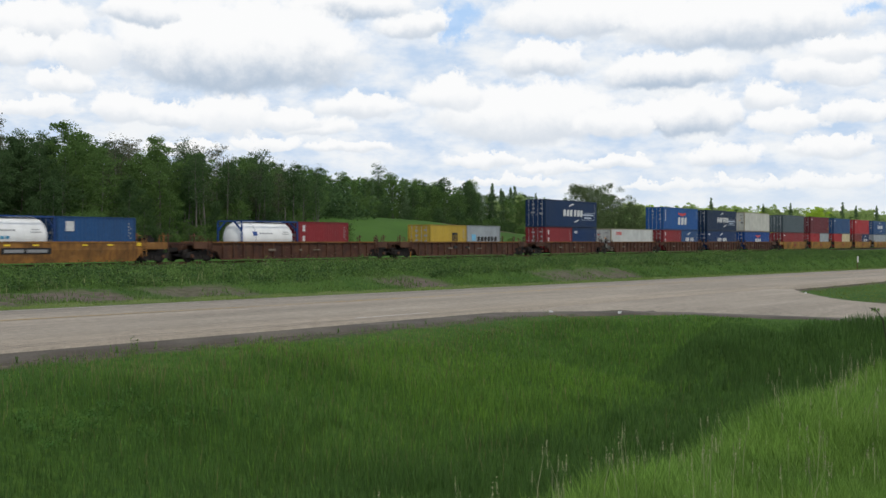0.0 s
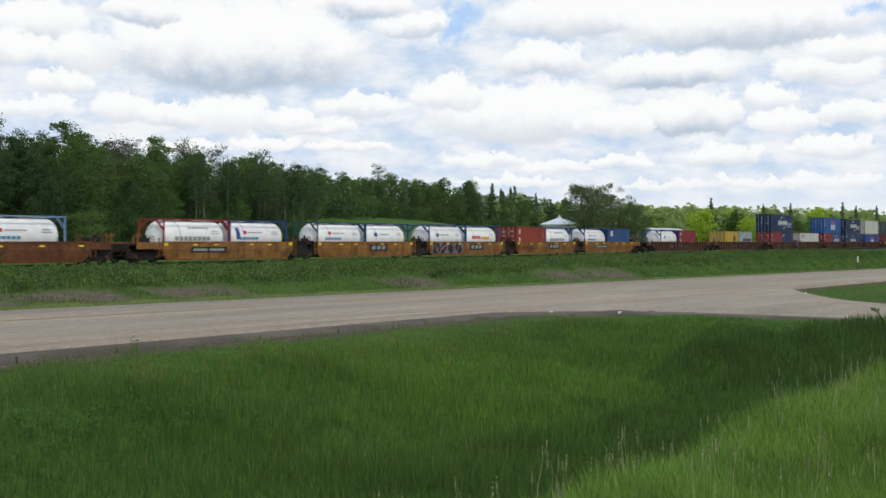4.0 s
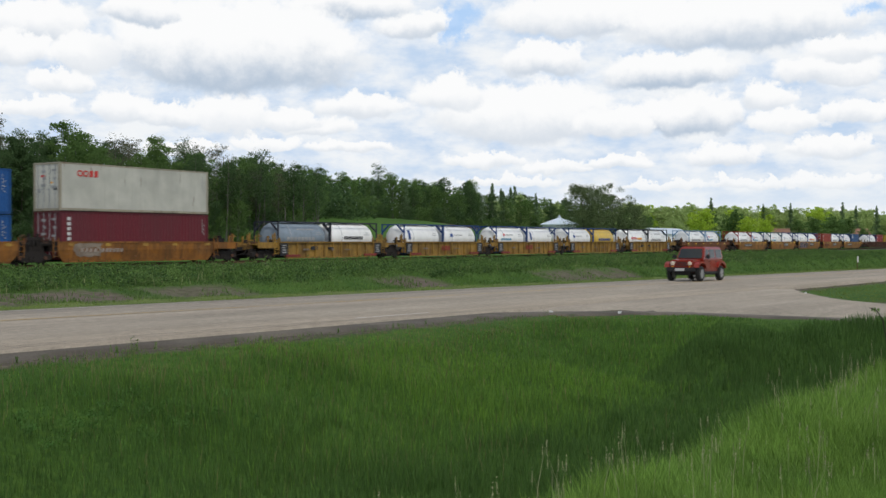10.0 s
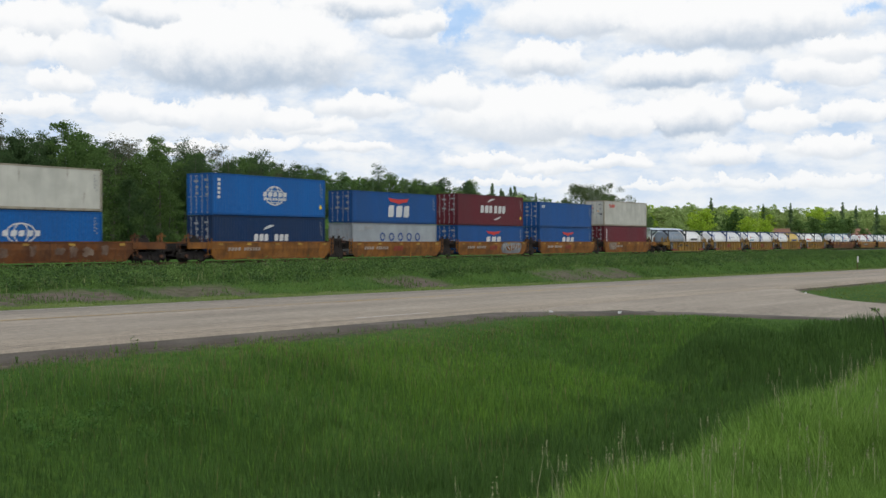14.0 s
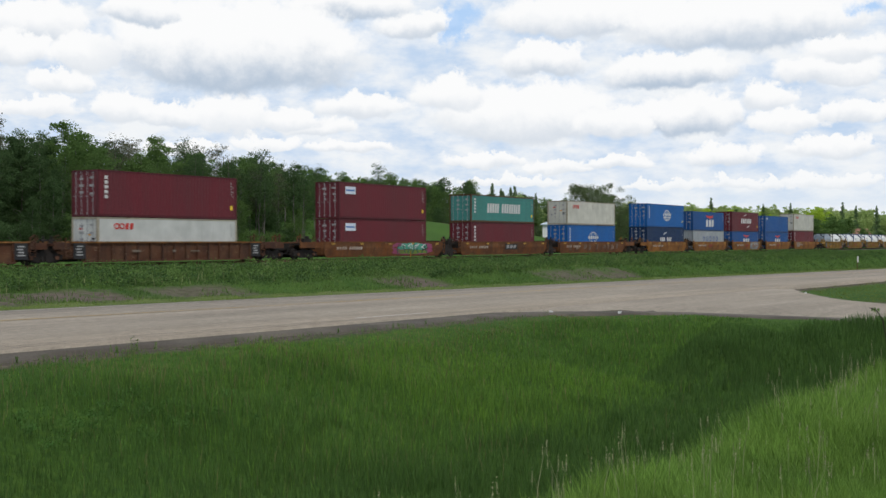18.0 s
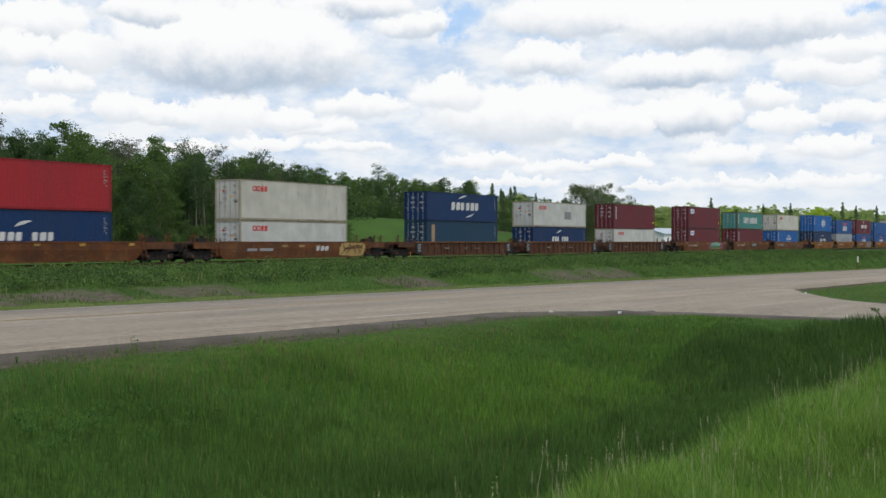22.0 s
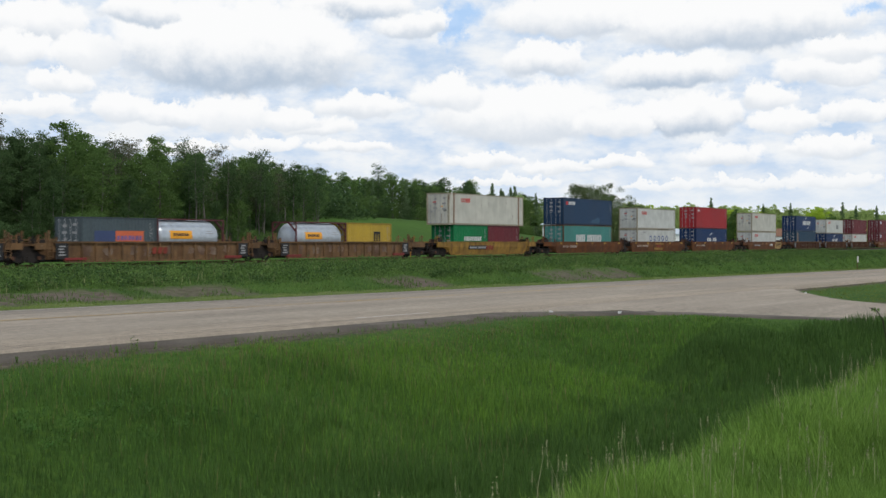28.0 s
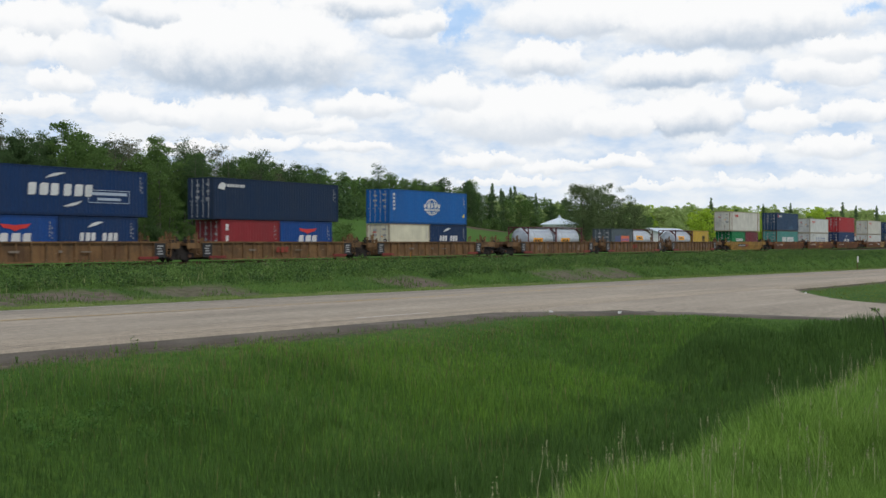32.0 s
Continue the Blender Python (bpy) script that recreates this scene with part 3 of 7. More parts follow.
def scrawl(s, n, x0, x1, z0, z1, thick, seed, y=SIDE):
    """Abstract sprayed strokes: n crooked figures of a few bars each."""
    rng = random.Random(seed)
    step = (x1 - x0) / n
    for i in range(n):
        a = x0 + i * step + rng.uniform(-0.06, 0.06)
        pts = [(a + rng.uniform(0, 0.85) * step, z0 + (z1 - z0) * q) for q in (rng.uniform(0, 0.15), rng.uniform(0.35, 0.65), rng.uniform(0.85, 1.0), rng.uniform(0.2, 0.5))]
        for k, (p, q) in enumerate(zip(pts, pts[1:])):
            d = (Vector(q) - Vector(p))
            if d.length < 0.03:
                continue
            e = d.normalized() * thick * 0.35
            w = Vector((-d.y, d.x)).normalized() * thick * rng.uniform(0.4, 0.6)
            p, q = Vector(p) - e, Vector(q) + e
            quad = [p - w, q - w, q + w, p + w]
            s.prism([(v.x, v.y) for v in quad], y - 0.002 * k, y + 0.012)
    return s


def blot(x0, x1, z0, z1, seed, y=SIDE, n=12, rough=0.12):
    """A sprayed ground with an uneven outline."""
    rng = random.Random(seed)
    pts = []
    for i in range(2 * n):
        q = 2 * math.pi * i / (2 * n)
        c, d = math.cos(q), math.sin(q)
        k = 1.0 / max(abs(c), abs(d)) ** 0.7 * rng.uniform(1 - rough, 1.0)
        pts.append((min(x1, max(x0, (x0 + x1) / 2 + (x1 - x0) / 2 * c * k)), min(z1, max(z0, (z0 + z1) / 2 + (z1 - z0) / 2 * d * k))))
    return Shape().prism(pts, y, y + 0.010)


def mark(kind, L, H, c):
    """The lettering of a container's near side, as plain shapes; c is the container. Heights are from its floor."""
    m = H / 2
    k = L / 12.19
    if kind == "arcs":            # two sickles above and below a row of six blocks
        s = Shape()
        if L > 8:
            x0, x1, z0, z1 = -2.10, 2.60, m - 0.26, m + 0.46
            letters(s, 3, x0, x0 + 0.50 * (x1 - x0), z0, z1)
            letters(s, 3, x0 + 0.53 * (x1 - x0), x1 + 0.12, z0, z1)
            arc(s, 0.30, m + 0.34, 1.4, 0.78, 2.6, 1.40, 0.15)
            arc(s, 0.55, m - 0.12, 1.4, 0.78, 5.75, 4.55, 0.15)
        else:
            letters(s, 7, -1.9, 2.0, m - 0.30, m + 0.30, gaps=(3,))
            arc(s, 0.2, m + 0.22, 1.1, 0.72, 2.6, 1.3, 0.18)
        part("lettering", s, WHITE, c)
    elif kind == "low_arcs":      # big blocks low on the side
        s = Shape()
        w = 1.9 if L > 8 else 1.5
        letters(s, 7, -w, w, 1.12, 1.62, gaps=(3,))
        arc(s, 0.0, 1.62, 1.0, 0.68, 2.7, 1.3, 0.18)
        part("lettering", s, WHITE, c)
    elif kind == "eagle":
        x, w = 0.3, 1.5
        part("lettering", letters(Shape(), 3, x - w, x + w + 0.35, m - 0.78, m + 0.20), WHITE, c)
        e = Shape()
        e.prism([(x - 1.5, m + 0.82), (x - 1.2, m + 0.52), (x - 0.5, m + 0.46), (x, m + 0.32), (x + 0.5, m + 0.46), (x + 1.2, m + 0.52), (x + 1.5, m + 0.82), (x, m + 0.72)], SIDE, SIDE + 0.012)
        part("emblem", e, RED, c, "red wing-shaped emblem")
    elif kind == "low_eagle":
        x, w = (0.3, 1.35) if L > 8 else (0.1, 1.05)
        part("lettering", letters(Shape(), 3, x - w, x + w * 1.2, 0.75, 1.56), WHITE, c)
        e = Shape().prism([(x - w, 2.10), (x - 0.75 * w, 1.86), (x - 0.3 * w, 1.80), (x, 1.66), (x + 0.3 * w, 1.80), (x + 0.75 * w, 1.86), (x + w, 2.10), (x, 2.02)], SIDE, SIDE + 0.012)
        part("emblem", e, RED, c, "red wing-shaped emblem")
    elif kind == "globe":
        s = Shape()
        for rx in (1.02, 0.52):
            ring(s, 0.3, m + 0.05, rx, 0.72, 0.08)
        s.box(-0.55, 1.15, SIDE, SIDE + 0.012, m + 0.38, m + 0.43).box(-0.55, 1.15, SIDE, SIDE + 0.012, m - 0.47, m - 0.42)
        letters(s, 5, -0.95, 1.75, m - 0.02, m + 0.32, SIDE - 0.004)
        letters(s, 8, -0.90, 1.60, m - 0.30, m - 0.10, SIDE - 0.004)
        part("emblem", s, WHITE, c, "white ringed globe emblem")
    elif kind == "low_globe":
        s = Shape()
        for rx in (1.02, 0.52):
            ring(s, 0.3, 1.55, rx, 0.62, 0.08)
        letters(s, 5, -0.95, 1.75, 1.38, 1.72, SIDE - 0.004)
        part("emblem", s, WHITE, c, "white ringed globe emblem")
    elif kind == "wide_blue":
        s = Shape()
        for i in range(5):
            ring(s, -2.0 + 1.28 * i, 1.48, 0.36, 0.36, 0.13, 14)
        part("lettering", s, NAVY, c)
        t = Shape().box(-5.0, -4.9, SIDE, SIDE + 0.012, 2.0, 2.35).box(-5.25, -4.55, SIDE, SIDE + 0.012, 1.95, 2.02)
        part("emblem", letters(t, 4, -4.4, -3.3, 2.12, 2.34), GREY, c)
    elif kind == "red_small":
        x = -4.6 if L > 8 else -2.0
        s = Shape()
        for i in range(2):
            ring(s, x + 0.42 * i, H - 0.62, 0.22, 0.2, 0.085, 12)
        letters(s, 2, x + 0.70, x + 1.4, H - 0.82, H - 0.42)
        part("lettering", s, RED, c)
    elif kind == "red_small_low":
        s = Shape()
        for i in range(2):
            ring(s, -4.6 + 0.42 * i, H - 0.55, 0.22, 0.2, 0.085, 12)
        letters(s, 2, -3.9, -3.2, H - 0.75, H - 0.35)
        part("lettering", s, RED, c)
    elif kind == "long_white":
        part("lettering", letters(Shape(), 14, -3.2, 3.2, m - 0.38, m + 0.52, gaps=(5,)), WHITE, c)
    elif kind == "long_white_low":
        part("lettering", letters(Shape(), 14, -3.1, 3.3, 1.08, 1.85, gaps=(5,)), WHITE, c)
    elif kind == "nine_white":
        part("lettering", letters(Shape(), 9, -1.2, 1.9, 1.15, 1.55), WHITE, c)
    elif kind == "black_square":
        s = Shape()
        for a in (0.0, 0.34, 0.68):
            s.box(0.55 + a, 0.75 + a, SIDE, SIDE + 0.012, 1.12, 1.72)
        s.box(0.55, 1.43, SIDE, SIDE + 0.012, 1.72, 1.90)
        part("emblem", s, BLACK, c, "black emblem")
    elif kind == "grey_word":
        part("lettering", letters(Shape(), 6, -1.2, 2.5, 1.12, 1.55), BLACK, c)
        part("emblem", Shape().box(-2.2, -1.5, SIDE, SIDE + 0.012, 1.15, 1.75), surface("light_blue_lettering", (0.15, 0.42, 0.62), 0.5), c, "light blue square emblem")
    elif kind == "placard":
        part("placard", Shape().box(-5.3, -4.0, SIDE, SIDE + 0.012, H - 0.95, H - 0.35), surface("pale_placard", (0.55, 0.60, 0.68), 0.5), c, "pale placard with a blue and yellow band")
        part("placard", Shape().box(-5.2, -4.15, SIDE - 0.004, SIDE, H - 0.72, H - 0.58), surface("placard_band", (0.08, 0.18, 0.42), 0.5), c)
    elif kind == "top_white":
        x = -L / 2 + 0.6
        letters(s := Shape(), 7, x + 0.8, x + 2.6, H - 0.62, H - 0.42)
        s.prism([(x - 0.1, H - 0.75), (x + 0.5, H - 0.85), (x + 0.7, H - 0.45), (x + 0.35, H - 0.30), (x, H - 0.50)], SIDE, SIDE + 0.012)
        part("lettering", s, WHITE, c)
    elif kind == "red_white_top":
        part("lettering", letters(Shape(), 5, -4.9, -3.3, H - 0.75, H - 0.40), WHITE, c)
        part("emblem", Shape().box(-5.5, -5.0, SIDE, SIDE + 0.012, H - 0.75, H - 0.40), RED, c)
    elif kind == "upright":
        s = Shape()
        for i in range(5):
            s.box(-L / 2 + 0.55, -L / 2 + 0.80, SIDE, SIDE + 0.012, H - 0.55 - 0.30 * i, H - 0.35 - 0.30 * i)
        part("lettering", s, WHITE, c)
    elif kind == "two_bars":
        s = Shape().box(-2.55, -2.30, SIDE, SIDE + 0.012, 1.85, 2.3).box(-2.55, -2.30, SIDE, SIDE + 0.012, 1.1, 1.5)
        part("lettering", s, WHITE, c)
    elif kind == "small_white":
        part("lettering", letters(Shape(), 3, -L / 2 + 0.5, -L / 2 + 1.2, H - 0.62, H - 0.35), WHITE, c)
    elif kind == "slogan":
        part("panel", Shape().box(2.2, 5.4, SIDE, SIDE + 0.008, m - 0.62, m - 0.58).box(2.2, 5.4, SIDE, SIDE + 0.008, m + 0.14, m + 0.18)
             .box(2.2, 2.24, SIDE, SIDE + 0.008, m - 0.58, m + 0.14).box(5.36, 5.4, SIDE, SIDE + 0.008, m - 0.58, m + 0.14)
             .box(2.4, 5.2, SIDE, SIDE + 0.008, m - 0.14, m + 0.04).box(2.9, 4.7, SIDE, SIDE + 0.008, m - 0.46, m - 0.30), surface("pale_blue_lettering", (0.40, 0.46, 0.55), 0.5), c, "pale outlined slogan panel")
    elif kind == "blue_dust":
        part("stain", Shape().prism([(0.4, 0.25), (2.6, 0.15), (2.9, 0.7), (2.2, 0.95), (1.5, 0.62), (0.9, 0.6)], SIDE, SIDE + 0.004), surface("blue_scrape", (0.035, 0.085, 0.15), 0.7), c, "scraped blue patch")
    elif kind == "rail_word":
        part("lettering", Shape().box(-2.0, -0.4, SIDE, SIDE + 0.012, 0.95, 1.75), surface("dark_blue_sign", (0.04, 0.06, 0.14), 0.5), c)
        part("lettering", Shape().box(-0.35, 1.9, SIDE, SIDE + 0.012, 0.95, 1.75), surface("orange_red_sign", (0.55, 0.12, 0.05), 0.5), c)
        part("lettering", letters(Shape(), 7, -0.25, 1.8, 1.15, 1.45, SIDE - 0.006), surface("purple_lettering", (0.16, 0.10, 0.25), 0.5), c)
    elif kind == "grey_patch":
        part("patch", Shape().box(0.9, 2.4, SIDE, SIDE + 0.006, H - 1.75, H - 0.95), surface("grey_repair", (0.24, 0.25, 0.25), 0.7), c, "grey repair patch")
    elif kind == "tan_strip":
        part("patch", Shape().box(-L / 2 + 0.75, -L / 2 + 1.25, SIDE, SIDE + 0.006, 0.6, H - 0.3), surface("tan_strip", (0.36, 0.24, 0.14), 0.7), c, "tan upright strip")
    elif kind == "white_tag":
        part("placard", Shape().box(-2.35, -1.75, SIDE, SIDE + 0.008, 1.7, 2.3), WHITE, c, "white square placard")
    elif kind == "rust_post":
        part("post", Shape().box(L / 2 - 1.05, L / 2 - 0.85, SIDE, SIDE + 0.03, 0.0, H), surface("rust_brown_post", (0.18, 0.09, 0.045), 0.8), c, "rusty lifting post")
        part("post", Shape().box(-L / 2 + 0.75, -L / 2 + 0.95, SIDE, SIDE + 0.03, 0.0, H), MATS["rust_brown_post"], c, "rusty lifting post")


def container_body(L, H, smooth=False):
    """A closed box with corrugated long sides, or the flat seamed ones of an insulated box."""
    pts, a, n = [], L / 2 - 0.12, max(4, int(round((L - 0.24) / (1.10 if smooth else 0.278))))
    step = 2 * a / n
    for i in range(n):
        x = -a + i * step
        if smooth:
            pts += [(x, -1.206), (x + 0.975 * step, -1.206), (x + 0.98 * step, -1.200), (x + 0.995 * step, -1.200)]
            continue
        pts += [(x, -1.206), (x + 0.36 * step, -1.206), (x + 0.5 * step, -1.184), (x + 0.86 * step, -1.184)]
    back = [(-x, -y) for x, y in pts]
    ring_pts = pts + [(a, -1.206), (a, 1.206)] + back + [(-a, 1.206), (-a, -1.206)]
    m = len(ring_pts)
    v = [(x, y, 0.14) for x, y in ring_pts] + [(x, y, H - 0.05) for x, y in ring_pts]
    f = [tuple(range(m - 1, -1, -1)), tuple(range(m, 2 * m))] + [(i, (i + 1) % m, (i + 1) % m + m, i + m) for i in range(m)]
    s = Shape()
    s.add(v, f)
    return s


def container_frame(L, H):
    s, a = Shape(), L / 2
    for x in (-a, a - 0.14):
        for y in (-1.219, 1.079):
            s.box(x, x + 0.14, y, y + 0.14, 0.0, H)
    for y in (-1.219, 1.129):
        s.box(-a + 0.14, a - 0.14, y, y + 0.09, 0.02, 0.16)
        s.box(-a + 0.14, a - 0.14, y, y + 0.09, H - 0.10, H)
    for x in (-a, a - 0.10):
        s.box(x, x + 0.10, -1.079, 1.079, 0.0, 0.14)
        s.box(x, x + 0.10, -1.079, 1.079, H - 0.12, H)
    return s


INSULATED = ("d2d4cf", "d4d2c6", "e4dfc4")      # paints of the white and cream boxes


def lock_rod(L, H, y):
    """A door rod with its brackets, cams and handle."""
    s = Shape().box(-L / 2 - 0.005, -L / 2 + 0.03, y - 0.014, y + 0.014, 0.10, H - 0.08)
    for q in (0.07, 0.34, 0.60, 0.93):
        s.box(-L / 2 - 0.012, -L / 2 - 0.005, y - 0.055, y + 0.055, q * H - 0.035, q * H + 0.035)
    return s.box(-L / 2 - 0.020, -L / 2 - 0.012, y - 0.01, y + 0.22, 0.44 * H - 0.02, 0.44 * H + 0.02)


def container(L, H, code, k, marks, label, at, rust=0.2, frame_code=None):
    """A shipping container with its doors at the tail end."""
    c = empty("shipping_container", label, "container", "containers on the train")
    body = paint(code, k, rust)
    size = "%.1f_%.1f" % (L, H)
    flat = code in INSULATED and L > 8
    part("body", lambda: container_body(L, H, flat), body, c, key=("flat_body" if flat else "body") + size)
    part("frame", lambda: container_frame(L, H), paint(frame_code or ("b9b09a" if code in INSULATED else code), k * (0.9 if code in INSULATED else 0.72), 0.42 if code in INSULATED else rust), c, key="frame" + size)
    for y0 in (-1.07, 0.005):
        d = part("door", lambda: Shape().box(-L / 2 + 0.03, -L / 2 + 0.115, y0, y0 + 1.065, 0.15, H - 0.13), body, c, key="door%s_%.1f" % (size, y0))
        for y in (y0 + 0.28, y0 + 0.80):
            part("lock_rod", lambda: lock_rod(L, H, y), STEEL, d, key="rod%s_%.2f" % (size, y))
    s = Shape()
    random.seed(int(abs(at[0]) * 10))
    for i in range(5):
        s.box(L / 2 - 0.60, L / 2 - 0.53, SIDE, SIDE + 0.012, H - 0.45 - 0.19 * i, H - 0.34 - 0.19 * i)
    for i in range(3):
        w = random.uniform(0.2, 0.42)
        s.box(L / 2 - 0.45, L / 2 - 0.38, SIDE, SIDE + 0.012, H - 0.75 - 0.3 * i, H - 0.66 - 0.3 * i)
        s.box(-L / 2 - 0.004, -L / 2 + 0.03, 0.12, 0.12 + w, H - 0.62 - 0.42 * i, H - 0.46 - 0.42 * i)
        s.box(-L / 2 - 0.004, -L / 2 + 0.03, -0.85, -0.85 + w, H - 0.55 - 0.5 * i, H - 0.40 - 0.5 * i)
    part("code_marking", s, GREY, c, "small marking bars")["kind"] = "stuff"
    if code in INSULATED:
        for y0, w, z0, h, m in ((-0.92, 0.30, 0.42, 0.22, BLACK), (-0.55, 0.22, 0.56, 0.10, ORANGE), (0.20, 0.34, 0.70, 0.12, RED), (0.62, 0.22, 0.38, 0.20, GREY)):
            part("door_label", Shape().box(-L / 2 + 0.02, -L / 2 + 0.03, y0, y0 + w, z0 * H, z0 * H + h), m, c)
    elif code in ("7a2e38", "0f6ec0", "4f9c94") and L > 8:
        part("door_label", Shape().box(L / 2 - 0.66, L / 2 - 0.44, SIDE, SIDE + 0.012, 0.22 * H, 0.22 * H + 0.30), YELLOW, c)
    for kind in marks:
        mark(kind, L, H, c)
    MOVING.append((c, at[0], at[1]))
    return c


def tank_frame():
    s, a, H, b = Shape(), 3.03, 2.59, 0.095
    for x in (-a, a - b):
        for y in (-1.219, 1.219 - b):
            s.box(x, x + b, y, y + b, 0, H)
        s.box(x, x + b, -1.219, 1.219, H - b, H).box(x, x + b, -1.219, 1.219, 0, b)
        for sy in (-1, 1):
            s.prism_x([(sy * 1.15, 1.75), (sy * 1.15, 1.95), (sy * 0.55, H - b), (sy * 0.35, H - b)][::sy], x + 0.02, x + 0.08)
            s.prism_x([(sy * 1.15, 0.85), (sy * 0.35, b), (sy * 0.55, b), (sy * 1.15, 0.65)][::sy], x + 0.02, x + 0.08)
    for y in (-1.219, 1.219 - 0.09):
        s.box(-a + b, a - b, y, y + 0.09, H - 0.09, H).box(-a + b, a - b, y, y + 0.09, 0, 0.1)
    return s


def tank_container(frame_code, shell, marks, label, at):
    """A tank in an open twenty-foot frame."""
    c = empty("tank_container", label, "tank container", "tank containers on the train")
    fr = paint(frame_code, 1.0, 0.2)
    part("frame", tank_frame, fr, c, key="tank_frame")
    r = 1.17
    prof = [(-2.90, 0.12), (-2.87, 0.5), (-2.78, 0.82), (-2.62, 1.02), (-2.42, 1.13), (-2.2, r), (2.2, r), (2.42, 1.13), (2.62, 1.02), (2.78, 0.82), (2.87, 0.5), (2.90, 0.12)]
    part("tank", lambda: Shape().turned(prof, 28, "x", (0, 0, 1.36)), shell, c, key="tank_shell", smooth=True)
    part("walkway", lambda: Shape().box(-2.7, 2.7, -0.62, -0.22, 2.52, 2.56).box(-2.7, 2.7, 0.22, 0.62, 2.52, 2.56).box(-0.5, 0.5, -0.22, 0.22, 2.52, 2.56), STEEL, c, key="tank_walk")
    part("hatch", lambda: Shape().turned([(2.45, 0.30), (2.58, 0.30), (2.61, 0.22)], 14, "z"), STEEL, c, key="tank_hatch")
    for x in (-1.5, 0.9):
        part("band", lambda: Shape().turned([(-0.03, r + 0.008), (0.03, r + 0.008)], 28, "x", (0, 0, 1.36)), shell if x > 0 else STEEL, c, key="tank_band", at=(x, 0, 0), smooth=True)
    part("cradle", lambda: Shape().box(-2.3, -2.1, -1.0, 1.0, 0.1, 0.42).box(2.1, 2.3, -1.0, 1.0, 0.1, 0.42), fr, c, key="tank_cradle")

    def patch(name, x0, x1, z0, z1, m, label="", blocks=0):
        """A decal that follows the barrel between two heights."""
        s, n = Shape(), 5
        cells = [(x0, x1)] if not blocks else [(x0 + (x1 - x0) * i / blocks, x0 + (x1 - x0) * (i + 0.78) / blocks) for i in range(blocks)]
        zz = [z0 + (z1 - z0) * i / n for i in range(n + 1)]
        for a, b in cells:
            pts = [(-math.sqrt(max(0.01, (r + 0.012) ** 2 - (z - 1.36) ** 2)), z) for z in zz]
            pts += [(y + 0.010, z) for y, z in pts[::-1]]
            s.prism_x(pts[::-1], a, b)
        part(name, s, m, c, label)

    for kind in marks:
        if kind == "red_word":
            patch("lettering", -1.9, -0.3, 1.35, 1.62, RED, "", 4)
            patch("lettering", -0.2, 1.2, 1.30, 1.55, ORANGE, "orange panel")
        elif kind in ("yellow_sign", "yellow_sign_low"):
            z = 0.92 if kind == "yellow_sign_low" else 1.26
            patch("sign", -1.9, 0.1, z, z + 0.54, ORANGE, "orange-yellow sign panel")
            patch("lettering", -1.6, -0.2, z + 0.18, z + 0.38, BLACK, "", 6)
        elif kind == "blue_word":
            patch("lettering", -1.6, 1.6, 1.18, 1.45, NAVY, "", 9)
        elif kind == "grey_word":
            patch("lettering", -2.0, 1.3, 1.15, 1.42, GREY, "", 8)
            patch("lettering", -0.7, 1.3, 1.95, 2.05, GREY, "", 6)
        elif kind == "small_blue":
            patch("emblem", -1.8, -1.35, 1.5, 1.8, NAVY, "small blue emblem")
            patch("lettering", -1.1, 0.3, 1.62, 1.72, GREY, "", 6)
        elif kind == "small_red":
            patch("emblem", -1.6, -1.25, 1.62, 1.85, RED, "small red emblem")
            patch("lettering", -1.1, 0.4, 1.68, 1.78, GREY, "", 6)
            patch("lettering", -2.0, 0.0, 1.22, 1.40, surface("teal_lettering", (0.05, 0.25, 0.40), 0.5), "", 6)
        elif kind == "blue_end":
            patch("panel", -2.30, -1.95, 1.25, 2.05, NAVY, "blue upright panel")
        elif kind == "dark_word":
            patch("lettering", -1.3, 1.2, 1.25, 1.5, BLACK, "", 9)
        patch("lettering", 1.45, 2.0, 1.75, 1.80, GREY)
        patch("lettering", 1.35, 2.1, 1.60, 1.65, GREY)
    MOVING.append((c, at[0], at[1]))
    return c


def truck_side():
    s = Shape()
    for y in (-0.09,):
        s.prism([(-1.35, 0.30), (-1.35, 0.58), (-0.60, 0.72), (0.60, 0.72), (1.35, 0.58), (1.35, 0.30), (1.0, 0.28), (0.55, 0.16), (-0.55, 0.16), (-1.0, 0.28)], y, y + 0.18)
    return s


def wheelset():
    s = Shape()
    for y in (-0.83, 0.70):
        s.turned([(y, 0.30), (y, 0.42), (y + 0.10, 0.42), (y + 0.13, 0.45), (y + 0.13, 0.30), (y + 0.08, 0.12)], 18, "y")
    return s.turned([(-1.16, 0.085), (1.16, 0.085)], 8, "y")


def truck(parent, x):
    t = part("truck", lambda: Shape().box(-0.22, 0.22, -1.0, 1.0, 0.50, 0.82), GRIME, parent, "grimy cast-steel truck", key="bolster", at=(x, 0, 0))
    for y in (-1.03, 1.03):
        part("side_frame", truck_side, GRIME, t, key="truck_side", at=(0, y, 0))
    for y in (-1.2, 1.05):
        part("spring_nest", lambda: Shape().turned([(0.20, 0.10), (0.50, 0.10)], 8, "z", (-0.13, 0, 0)).turned([(0.20, 0.10), (0.50, 0.10)], 8, "z", (0.13, 0, 0)), GRIME, t, key="springs", at=(0, y + 0.05, 0.02))
    for dx in (-0.89, 0.89):
        w = part("wheelset", wheelset, GRIME, t, key="wheelset", at=(dx, 0, 0.42))
        WHEELSETS.append((w, dx))
        for y in (-1.22, 1.12):
            part("axle_cap", lambda: Shape().turned([(0.0, 0.12), (0.10, 0.10)], 10, "y"), RUST, t, key="axle_cap", at=(dx, y, 0.42))


TUCK = 0.88          # height below which a smooth side leans inwards


